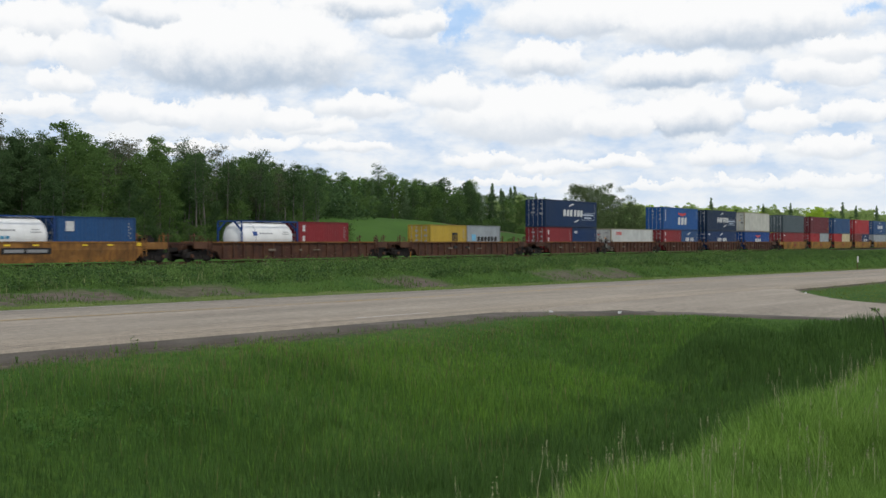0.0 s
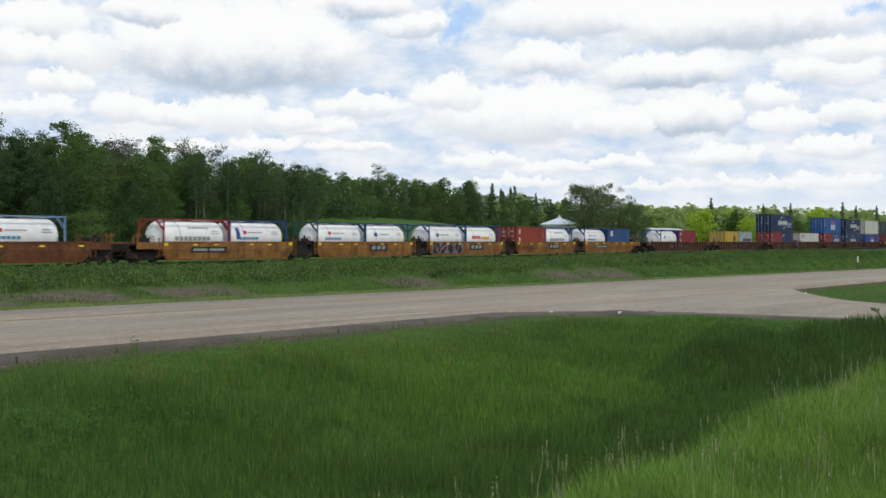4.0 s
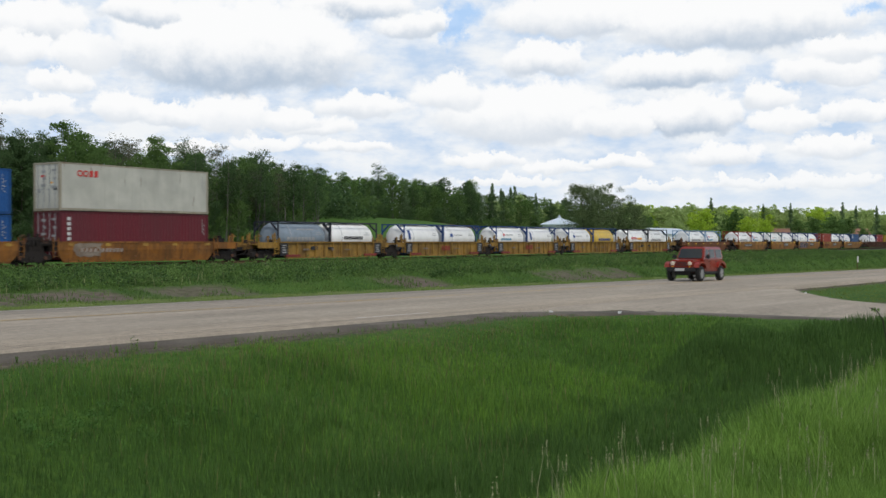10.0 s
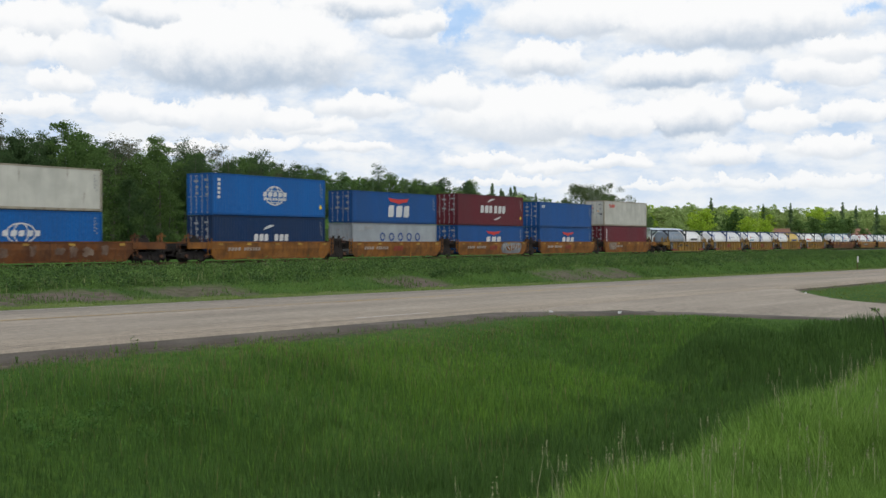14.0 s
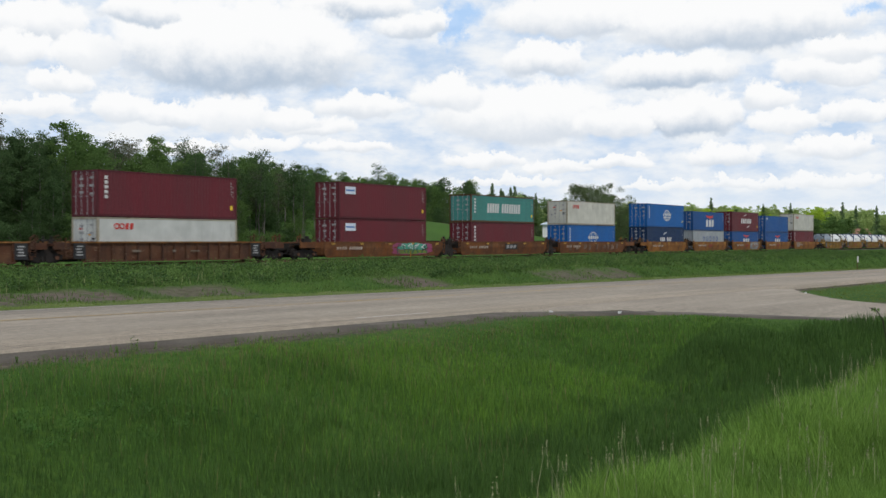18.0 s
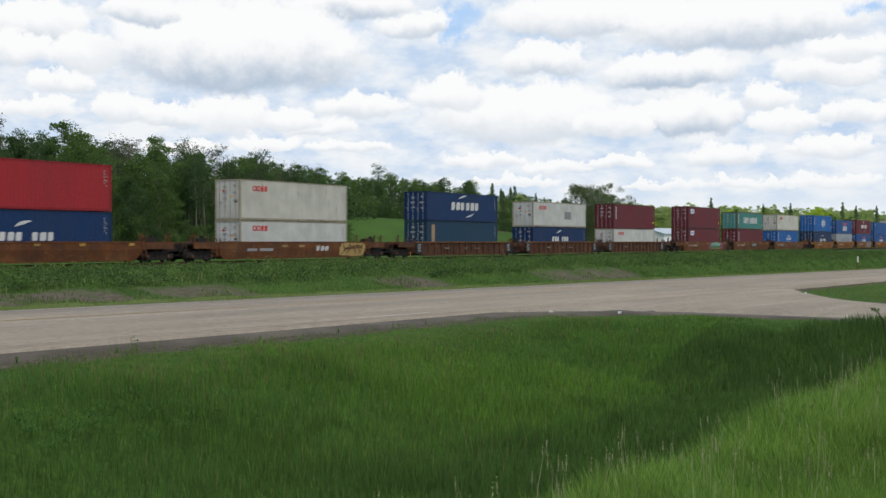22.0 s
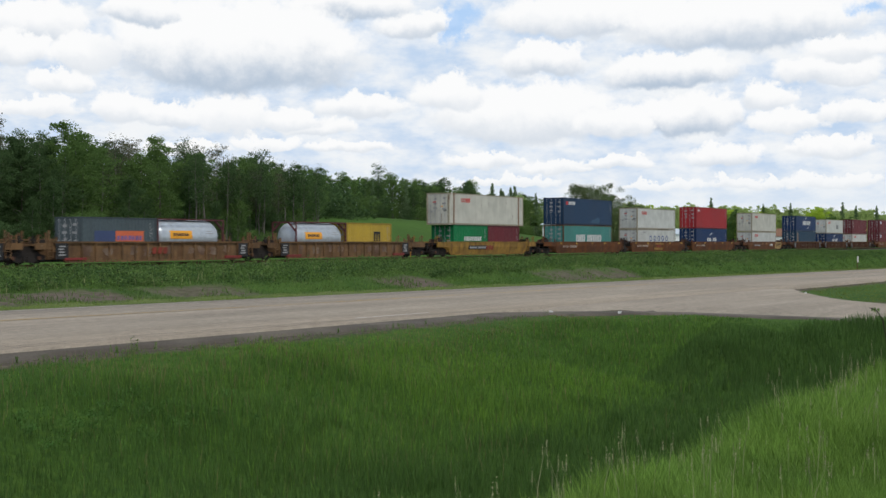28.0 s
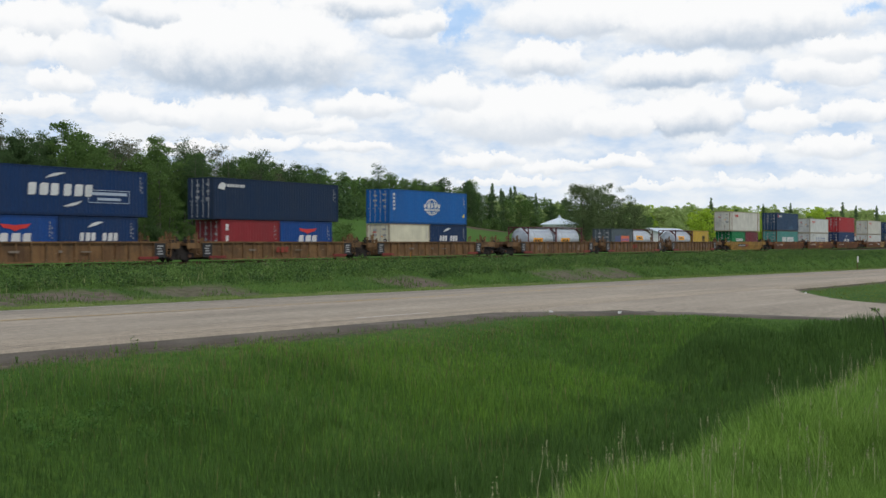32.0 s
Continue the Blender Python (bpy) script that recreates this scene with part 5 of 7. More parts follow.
def make_train():
    W16, W20 = 12.75, 16.6
    amber, dark = ("b08a40", 0.72), ("6b4438", 0.44)
    rusty = ("865028", 0.56)
    tank = lambda q, *m: ("tank", q, m)
    groups = [
        # far yellow five-pack at the head of what is seen
        ("smooth", ("b98a3c", 0.7), W16, 8.05, 9.6, "yellow painted well car unit, worn", ("red_sign",), [
            (196.3, [("brick", ("small_white",), LO)], ("slategrey", (), HI)),
            (212.6, [("red", (), LO), ("palegrey", (), LO)], ("maroon", ("small_white",), HI)),
            (228.5, [("red", (), LO), ("beige", (), LO)], ("steel", ("small_white",), HI)),
            (244.6, [("oxide", (), LO), ("navy", ("low_arcs",), LO)], ("red", ("small_white",), HI)),
            (260.8, [("palegrey", (), LO)], ("steel", ("arcs",), HI))]),
        ("ribbed", dark, W16, 7.95, 9.6, "dark red-brown ribbed well car unit, rusty", ("data",), [
            (113.35, [("brick", ("two_bars",), LO), ("navy", ("small_white",), LO)], ("darknavy", ("arcs", "slogan"), HI)),
            (129.4, [("white", ("red_small_low",), LO)], None),
            (145.1, [("brick", ("two_bars",), LO), ("steel", ("low_arcs",), LO)], ("blue", ("eagle", "upright"), HI)),
            (160.9, [("navy", ("low_arcs", "small_white"), LO)], ("inknavy", ("arcs", "slogan"), HI)),
            (176.8, [("cobalt", ("low_eagle",), LO)], ("cream", (), HI))]),
        ("ribbed", dark, 18.6, 11.9, 11.9, "dark red-brown ribbed well car, half loaded", ("data", "number"), [(91.8, [("yellow", ("black_square",), LO), ("palegrey", ("grey_word",), LO)], None)]),
        ("ribbed", dark, 18.6, 11.9, 11.9, "dark red-brown ribbed well car, half loaded", ("data",), [(67.95, [tank("wb", "small_blue"), ("brick", ("two_bars",), LO)], None)]),
        ("smooth", ("b07c3e", 0.70), W16, 7.82, 9.5, "orange-brown smooth-sided well car unit with yellow reflectors", ("reflectors",), [
            (-15.7, [tank("wr", "grey_word"), tank("wb", "blue_end", "small_red")], None, ("number",)),
            (-0.05, [tank("wt", "small_red"), tank("wb", "small_blue")], None, ("sign",)),
            (15.3, [tank("wb", "small_blue"), tank("wb", "red_word")], None, ("tag_black", "sign")),
            (30.9, [("orangered", ("two_bars",), LO), tank("wb", "grey_word")], None, ("sign", "tag_red")),
            (46.1, [tank("wb", "small_red"), ("steel", ("white_tag",), LO)], None, ("number",))]),
        ("smooth", ("885430", 0.68), 15.4, 10.2, 10.2, "rust-brown smooth well car with yellow reflectors", ("small_reflectors",), [(-35.6, [tank("wl", "grey_word"), tank("wl", "blue_end", "small_red")], None)]),
        ("ribbed", amber, W16, 7.8, 9.4, "amber-yellow ribbed well car unit", ("posts", "stencils", "steps", "data"), [
            (-117.9, [tank("gk", "grey_word"), tank("wk", "dark_word")], None, ("number",)),
            (-101.85, [tank("wb", "blue_end"), tank("wb", "small_blue")], None, ("red_sign",)),
            (-86.4, [tank("wb", "small_red"), tank("wb", "blue_end")], None, ("red_sign",)),
            (-71.05, [tank("wb", "small_blue"), tank("yb", "blue_word")], None),
            (-55.55, [tank("wk", "red_word"), tank("wk", "grey_word")], None, ("number",))]),
        ("smooth", ("aa7030", 0.66), W16, 7.95, 9.5, "orange smooth-sided well car unit, stained", ("faded_number",), [
            (-199.7, [("darknavy", ("low_arcs",), HI)], ("azure", ("globe", "upright"), HI)),
            (-184.1, [("palegrey", ("wide_blue",), LO)], ("blue", ("eagle",), LO), ("red_sign",)),
            (-168.38, [("blue", ("low_eagle",), LO)], ("maroon", ("arcs",), HI), ("red_sign", "tag_grey")),
            (-152.7, [("blue", ("low_eagle",), LO)], ("blue", ("small_white",), LO), ("red_sign",)),
            (-137.2, [("maroon", ("upright",), HI)], ("cream", ("red_small",), HI), ("pale_left",))]),
        ("smooth", ("86522a", 0.64), W20, 9.85, 12.0, "rust-brown smooth-sided well car unit", ("faded_number",), [
            (-260.6, [("maroon", ("placard",), HI)], ("maroon", ("placard",), HI), ("tag_green",)),
            (-240.9, [("maroon", ("upright",), HI)], ("teal", ("long_white", "upright"), LO), ("sign",)),
            (-221.3, [("azure", ("low_globe", "upright"), HI)], ("cream", ("red_small",), LO), ("pale_patches",))]),
        ("ribbed", ("7c4e38", 0.38), W20, 9.95, 11.65, "dark brown ribbed well car unit, rusty", ("stencils", "data"), [
            (-323.1, [("petrol", ("tan_strip",), HI)], ("navy", ("arcs",), LO)),
            (-303.75, [("navy", ("low_arcs",), LO)], ("white", ("red_small", "grey_patch"), LO)),
            (-284.3, [("white", ("red_small_low",), LO)], ("maroon", ("upright",), HI))]),
        ("smooth", ("86522e", 0.52), W20, 11.7, 11.7, "rust-brown smooth-sided well car, stained", ("white_sign", "pale_marks", "tag_tan"), [(-346.6, [("white", ("red_small_low",), LO)], ("cream", ("red_small",), HI))]),
        ("smooth", rusty, W20, 9.9, 11.9, "rust-orange smooth-sided well car unit", ("faded_number",), [
            (-409.5, [("teal", ("long_white_low",), HI)], ("slate", ("red_white_top", "blue_dust"), HI)),
            (-389.98, [("white", ("wide_blue",), LO)], ("white", ("red_small",), LO), ("yellow_panel", "red_sign")),
            (-370.2, [("navy", ("low_arcs",), HI)], ("red", ("small_white",), HI))]),
        ("smooth", amber, 14.4, 10.0, 10.0, "bright amber smooth-sided well car", ("red_sign", "number"), [(-431.3, [("green", ("nine_white",), LO), ("maroon", (), LO)], ("cream", ("red_small", "rust_post"), HI, L45))]),
        ("ribbed", ("8a6a48", 0.66), W20, 9.92, 11.7, "weathered orange-brown ribbed well car unit", ("stencils", "steps", "pale_patches", "posts"), [
            (-492.7, [tank("sm", "yellow_sign_low"), tank("sm", "yellow_sign_low")], None),
            (-472.9, [("slategrey", ("rail_word",), LO), tank("sm", "yellow_sign")], None, ("red_sign",)),
            (-453.1, [tank("sm", "yellow_sign"), ("yellow", ("black_square",), LO)], None)]),
        ("ribbed", ("8c6c48", 0.66), W20, 9.9, 11.8, "weathered amber-brown ribbed well car unit", ("stencils", "steps", "data", "posts"), [
            (-556.1, [("cobalt", ("low_eagle",), LO), ("navy", ("low_arcs",), LO)], ("navy", ("arcs", "slogan"), HI, L45)),
            (-536.5, [("brick", ("two_bars",), LO), ("cobalt", ("low_eagle",), LO)], ("inknavy", ("top_white",), HI, L45), ("red_sign",)),
            (-516.7, [("ivory", (), LO), ("darknavy", ("low_arcs",), LO)], ("azure", ("globe", "upright"), HI))]),
    ]
    for style, (code, k), well, half, outer, label, marks, units in groups:
        n = len(units)
        for i, unit in enumerate(units):
            p, lower, upper = unit[:3]
            own = tuple(marks) + (tuple(unit[3]) if len(unit) > 3 else ())
            first, last = i == 0, i == n - 1
            trucks = ("B" if first else "b") + ("F" if last else "")
            well_unit(p, style, code, k, outer if first else half, outer if last else half, trucks, own, 0.45, label, well)
            load(p, lower, upper)


make_train()


# ---- the red off-road car ----
CAR_RED = surface("red_car_paint", (0.200, 0.015, 0.007), 0.35, dirt=(0.21, 0.022, 0.012), dirt_amount=0.3, fine=20.0, bump=0.0, gloss=0.2)
CAR_RED.node_tree.nodes["Principled BSDF"].inputs["Coat Weight"].default_value = 0.5
CAR_RED.node_tree.nodes["Principled BSDF"].inputs["Coat Roughness"].default_value = 0.06
CAR_GLASS = surface("dark_car_glass", (0.016, 0.020, 0.022), 0.04, fine=2.0, bump=0.0, gloss=0.32)
CAR_GLASS.node_tree.nodes["Principled BSDF"].inputs["IOR"].default_value = 1.55
RUBBER = surface("tyre_rubber", (0.018, 0.018, 0.018), 0.85, fine=30.0)
TRIM = surface("black_plastic", (0.022, 0.022, 0.023), 0.7, fine=30.0)
ALLOY = surface("alloy_wheel", (0.34, 0.34, 0.34), 0.35, 0.7, bump=0.0)
LAMP = glow("headlamp_lit", (0.55, 0.48, 0.38), 0.12)
CAR_WHEELS = []


def bevelled(shape, width=0.03, segments=2):
    """Rounds the edges of a shape."""
    bm = bmesh.new()
    vs = [bm.verts.new(p) for p in shape.v]
    for f in shape.f:
        bm.faces.new([vs[i] for i in f])
    bmesh.ops.recalc_face_normals(bm, faces=bm.faces)
    bmesh.ops.bevel(bm, geom=bm.edges[:], offset=width, segments=segments, affect="EDGES", clamp_overlap=True)
    out = Shape()
    bm.verts.ensure_lookup_table()
    out.add([v.co[:] for v in bm.verts], [[v.index for v in f.verts] for f in bm.faces])
    bm.free()
    return out


def make_car():
    """Front towards +x, middle of the wheelbase at x = 0, wheels on z = 0."""
    car = empty("offroad_car", "red four-door off-road car driving on the road", "car")
    w = 0.78
    part("body", bevelled(Shape().prism([(-2.05, 0.62), (-2.05, 1.12), (0.95, 1.16), (0.95, 0.62), (0.55, 0.48), (-1.2, 0.48)], -w, w), 0.04), CAR_RED, car)
    part("hood", bevelled(Shape().prism([(0.95, 0.75), (0.95, 1.17), (1.45, 1.15), (2.02, 1.10), (2.06, 1.02), (2.06, 0.75)], -0.62, 0.62), 0.04), CAR_RED, car)
    part("grille", Shape().box(2.055, 2.085, -0.58, 0.58, 0.72, 1.08), CAR_RED, car)
    for i in range(7):
        y = -0.27 + 0.09 * i
        part("grille_slot", lambda: Shape().box(2.084, 2.092, -0.025, 0.025, 0.78, 1.02), TRIM, car, key="slot", at=(0, y, 0))
    for y in (-0.46, 0.46):
        h = part("headlight", lambda: Shape().turned([(2.08, 0.115), (2.11, 0.105), (2.125, 0.07)], 16, "x", (0, 0, 0.93)), LAMP, car, "round lit headlight", key="headlight", at=(0, y, 0))
        part("turn_lamp", lambda: Shape().turned([(2.08, 0.05), (2.10, 0.04)], 10, "x", (0, 0, 0.76)), ORANGE, car, key="turn", at=(0, y, 0))
    # cabin: tapering hard top with its windows
    cab = Shape()
    lo, hi = 1.14, 1.80
    v = []
    for z, x0, x1, yy in ((lo, -2.04, 0.86, 0.76), (hi - 0.06, -1.98, 0.52, 0.66), (hi, -1.90, 0.44, 0.60)):
        v += [(x0, -yy, z), (x1, -yy, z), (x1, yy, z), (x0, yy, z)]
    f = [(3, 2, 1, 0), (8, 9, 10, 11)]
    for r in (0, 4):
        f += [(r + i, r + (i + 1) % 4, r + (i + 1) % 4 + 4, r + i + 4) for i in range(4)]
    cab.add(v, f)
    part("hard_top", bevelled(cab, 0.03), CAR_RED, car)

    def side_y(z):
        return 0.76 - (z - lo) / (hi - 0.06 - lo) * 0.10

    for sgn in (-1, 1):
        for x0, x1 in ((0.06, 0.66), (-0.82, -0.06), (-1.86, -0.98)):
            z0, z1 = 1.22, 1.66
            lean = 0.22 if x1 > 0.5 else 0.0
            pts = [(x0, z0), (x1, z0), (x1 - lean, z1), (x0, z1)]
            s = Shape()
            vv = [(x, sgn * (side_y(z) + q), z) for q in (0.004, 0.012) for x, z in pts]
            s.add(vv, [(0, 1, 2, 3), (7, 6, 5, 4), (0, 4, 5, 1), (1, 5, 6, 2), (2, 6, 7, 3), (3, 7, 4, 0)])
            part("side_window", s, CAR_GLASS, car)
        for x0, x1 in ((-0.02, 0.90), (-0.98, -0.04)):
            d = part("door", bevelled(Shape().box(x0 + 0.02, x1, sgn * 0.79 - 0.015, sgn * 0.79 + 0.015, 0.58, 1.14), 0.012, 1), CAR_RED, car)
            part("door_handle", Shape().box(x0 + 0.08, x0 + 0.24, sgn * 0.815 - 0.01, sgn * 0.815 + 0.01, 1.00, 1.04), TRIM, d)
        part("mirror", bevelled(Shape().box(0.62, 0.78, sgn * 0.92 - 0.10, sgn * 0.92 + 0.10, 1.18, 1.38), 0.03), TRIM, car)
        part("sill", Shape().box(-0.95, 0.95, sgn * 0.80 - 0.06, sgn * 0.80 + 0.06, 0.40, 0.50), TRIM, car)
        for x, n in ((1.47, "front"), (-1.47, "rear")):
            pts = [(x - 0.62, 0.66), (x - 0.50, 0.92), (x - 0.28, 1.02), (x + 0.30, 1.02), (x + 0.52, 0.90), (x + 0.62, 0.72), (x + 0.54, 0.72), (x + 0.42, 0.84), (x + 0.26, 0.93), (x - 0.24, 0.93), (x - 0.42, 0.84), (x - 0.54, 0.66)]
            part("fender", Shape().prism(pts, sgn * 0.80 - 0.135, sgn * 0.80 + 0.135), CAR_RED, car)
    glass = Shape()
    glass.add([(0.845, -0.66, 1.20), (0.845, 0.66, 1.20), (0.60, 0.58, 1.70), (0.60, -0.58, 1.70), (0.865, -0.66, 1.20), (0.865, 0.66, 1.20), (0.62, 0.58, 1.70), (0.62, -0.58, 1.70)],
              [(0, 3, 2, 1), (4, 5, 6, 7), (0, 1, 5, 4), (1, 2, 6, 5), (2, 3, 7, 6), (3, 0, 4, 7)])
    part("windscreen", glass, CAR_GLASS, car)
    part("bumper", bevelled(Shape().box(2.08, 2.30, -0.78, 0.78, 0.50, 0.72), 0.05), TRIM, car, "black front bumper")
    part("number_plate", Shape().box(2.302, 2.312, -0.26, 0.26, 0.54, 0.68), WHITE, car)
    part("bumper", bevelled(Shape().box(-2.22, -2.05, -0.78, 0.78, 0.50, 0.68), 0.04), TRIM, car, "black rear bumper")
    spare = part("spare_wheel", Shape().turned([(-2.30, 0.28), (-2.28, 0.38), (-2.10, 0.38), (-2.06, 0.30)], 22, "x", (0, 0, 0.98)), RUBBER, car, smooth=False)
    part("underbody", Shape().box(-1.9, 1.9, -0.45, 0.45, 0.32, 0.60), TRIM, car)
    for x in (1.47, -1.47):
        for sgn in (-1, 1):
            wheel = part("wheel", lambda: Shape().turned([(-0.12, 0.24), (-0.125, 0.36), (-0.09, 0.395), (0.09, 0.395), (0.125, 0.36), (0.12, 0.24)], 24, "y"), RUBBER, car, key="car_tyre", at=(x, sgn * 0.78, 0.395))
            s = Shape().turned([(-0.128, 0.245), (-0.128, 0.225), (-0.07, 0.21), (0.07, 0.21), (0.128, 0.225), (0.128, 0.245)], 20, "y")
            for i in range(5):
                a = 2 * math.pi * i / 5
                c, d = math.cos(a), math.sin(a)
                for y0 in (-0.125, 0.10):
                    pts = [(0.05 * c - 0.05 * d, 0.05 * d + 0.05 * c), (0.05 * c + 0.05 * d, 0.05 * d - 0.05 * c), (0.24 * c + 0.05 * d, 0.24 * d - 0.05 * c), (0.24 * c - 0.05 * d, 0.24 * d + 0.05 * c)]
                    s.prism(pts, y0, y0 + 0.025)
            part("rim", s, ALLOY, wheel, "silver five-spoke rim", key="car_rim")
            CAR_WHEELS.append((wheel, x, sgn * 0.78))
    return car


CAR = make_car()
CAR_Y = 21.85


# ---- trees ----
BARK = surface("pale_bark", (0.165, 0.155, 0.130), 0.9, dirt=(0.06, 0.056, 0.047), dirt_amount=0.8, scale=(6, 6, 1.2), fine=10.0, bump=0.4)
DARK_BARK = surface("dark_bark", (0.055, 0.045, 0.035), 0.95, fine=10.0, bump=0.5)
LEAF = surface("aspen_leaves", (0.132, 0.218, 0.066), 0.9, dirt=(0.106, 0.180, 0.056), dirt_amount=0.6, fine=3.0, bump=0.0, vary=0.22, island=True, translucent=0.5, gloss=0.05)
# darker copy of the leaves: mixed in for tone, and as painted shade
LEAF_DARK = surface("dark_shaded_leaves", (0.080, 0.136, 0.053), 0.9, dirt=(0.064, 0.112, 0.045), dirt_amount=0.6, fine=3.0, bump=0.0, vary=0.22, island=True, translucent=0.45, gloss=0.05)
# yellow-green leaves, brightened in colour to look sunlit
LEAF_SUNLIT = surface("sunlit_leaves", (0.42, 0.56, 0.07), 0.9, dirt=(0.33, 0.46, 0.06), dirt_amount=0.6, fine=3.0, bump=0.0, vary=0.2, island=True, translucent=0.5, gloss=0.05)
# distance haze and sunlight are mixed into this pale leaf colour
LEAF_HAZY = surface("hazy_far_leaves", (0.40, 0.50, 0.19), 0.9, dirt=(0.32, 0.42, 0.16), dirt_amount=0.7, fine=2.0, bump=0.0, vary=0.2, island=True, translucent=0.5, gloss=0.05)
NEEDLE = surface("spruce_needles", (0.165, 0.245, 0.115), 0.9, dirt=(0.130, 0.200, 0.095), fine=3.0, bump=0.0, vary=0.30, island=True, translucent=0.35, gloss=0.05)


def leaf_cards(rng, centres, radii, count, size, flat=0.6):
    """Many small bent leaf clumps scattered in lumps; returns arrays for a mesh."""
    idx = rng.integers(0, len(centres), count)
    d = rng.normal(size=(count, 3))
    d /= np.linalg.norm(d, axis=1)[:, None]
    rr = rng.random(count) ** 0.45
    pos = centres[idx] + d * (radii[idx] * rr)[:, None] * np.array([1, 1, flat])
    u = rng.normal(size=(count, 3))
    u /= np.linalg.norm(u, axis=1)[:, None]
    w = np.cross(u, rng.normal(size=(count, 3)))
    w /= np.linalg.norm(w, axis=1)[:, None]
    s = size * rng.uniform(0.55, 1.25, count)[:, None]
    c = np.stack([pos - u * s * 0.5, pos + w * s * 0.33, pos + u * s * 0.5, pos - w * s * 0.30], 1)
    return c.reshape(-1, 3)


def quads_mesh(name, verts, material):
    n = len(verts) // 4
    me = bpy.data.meshes.new(name)
    me.vertices.add(len(verts))
    me.vertices.foreach_set("co", np.asarray(verts, np.float32).ravel())
    me.loops.add(4 * n)
    me.loops.foreach_set("vertex_index", np.arange(4 * n, dtype=np.int32))
    me.polygons.add(n)
    me.polygons.foreach_set("loop_start", np.arange(0, 4 * n, 4, dtype=np.int32))
    me.materials.append(material)
    me.update(calc_edges=True)
    return me


def tris_mesh(name, verts, material):
    n = len(verts) // 3
    me = bpy.data.meshes.new(name)
    me.vertices.add(len(verts))
    me.vertices.foreach_set("co", np.asarray(verts, np.float32).ravel())
    me.loops.add(3 * n)
    me.loops.foreach_set("vertex_index", np.arange(3 * n, dtype=np.int32))
    me.polygons.add(n)
    me.polygons.foreach_set("loop_start", np.arange(0, 3 * n, 3, dtype=np.int32))
    me.materials.append(material)
    me.update(calc_edges=True)
    return me


def broadleaf(seed, h, spread, leaves, size, crown_from, bark, leaf, name="tree"):
    """A tree with a bent tapered trunk, limbs, twigs and a ragged crown. Built at the origin."""
    rng = np.random.default_rng(seed)
    v, f, cen, rad = [], [], [], []
    spine = [np.zeros(3)]
    for i in range(6):
        spine.append(spine[-1] + np.array([rng.normal(0, 0.025 * h / 6 * 2), rng.normal(0, 0.025 * h / 6 * 2), h * 0.93 / 6]))
    r0 = 0.0105 * h + 0.01
    for i in range(6):
        tube(v, f, spine[i], spine[i + 1], r0 * (1 - i / 6.6), r0 * (1 - (i + 1) / 6.6), 7)
    for i in range(int(16 + spread * 3)):
        t = crown_from + (0.97 - crown_from) * (i + rng.random()) / (16 + spread * 3)
        k = min(5, int(t * 6))
        base = spine[k] + (spine[k + 1] - spine[k]) * (t * 6 - k)
        a = rng.uniform(0, 2 * math.pi)
        prof = math.sin(math.pi * min(1, max(0.12, (t - crown_from) / (1 - crown_from) * 0.80 + 0.18)))
        ln = spread * (0.35 + 0.65 * prof) * rng.uniform(0.55, 1.1)
        tip = base + np.array([math.cos(a) * ln, math.sin(a) * ln, ln * rng.uniform(0.25, 0.75)])
        mid = base + (tip - base) * 0.5 + np.array([0, 0, -0.05 * ln])
        rl = r0 * 0.32 * (1.15 - t)
        tube(v, f, base, mid, rl, rl * 0.6, 4)
        tube(v, f, mid, tip, rl * 0.6, rl * 0.2, 4)
        for q, s in ((0.62, 0.8), (0.95, 0.7), (1.1, 0.45)):
            c = base + (tip - base) * q + rng.normal(0, 0.12 * ln, 3)
            cen.append(c)
            rad.append(s * (0.45 + 0.42 * ln) * rng.uniform(0.7, 1.25))
    cen.append(spine[-1])
    rad.append(0.07 * h)
    sh = Shape()
    sh.add(v, f)
    trunk = sh.mesh("trunk", True)
    trunk.materials.append(bark)
    core, fill = [], []
    for i in range(14):
        t = crown_from + (0.95 - crown_from) * (i + 0.5) / 14
        k = min(5, int(t * 6))
        core.append(spine[k] + (spine[k + 1] - spine[k]) * (t * 6 - k) + rng.normal(0, 0.16 * spread, 3) * np.array([1, 1, 0.3]))
        fill.append(spread * (0.30 + 0.50 * math.sin(math.pi * min(1, 0.22 + 0.72 * (t - crown_from) / (1 - crown_from)))))
    cards = np.concatenate([leaf_cards(rng, np.array(cen), np.array(rad), int(leaves * 0.6), size), leaf_cards(rng, np.array(core), np.array(fill), int(leaves * 0.4), size, 0.8)])
    crown = quads_mesh("crown", cards, leaf)
    return trunk, crown


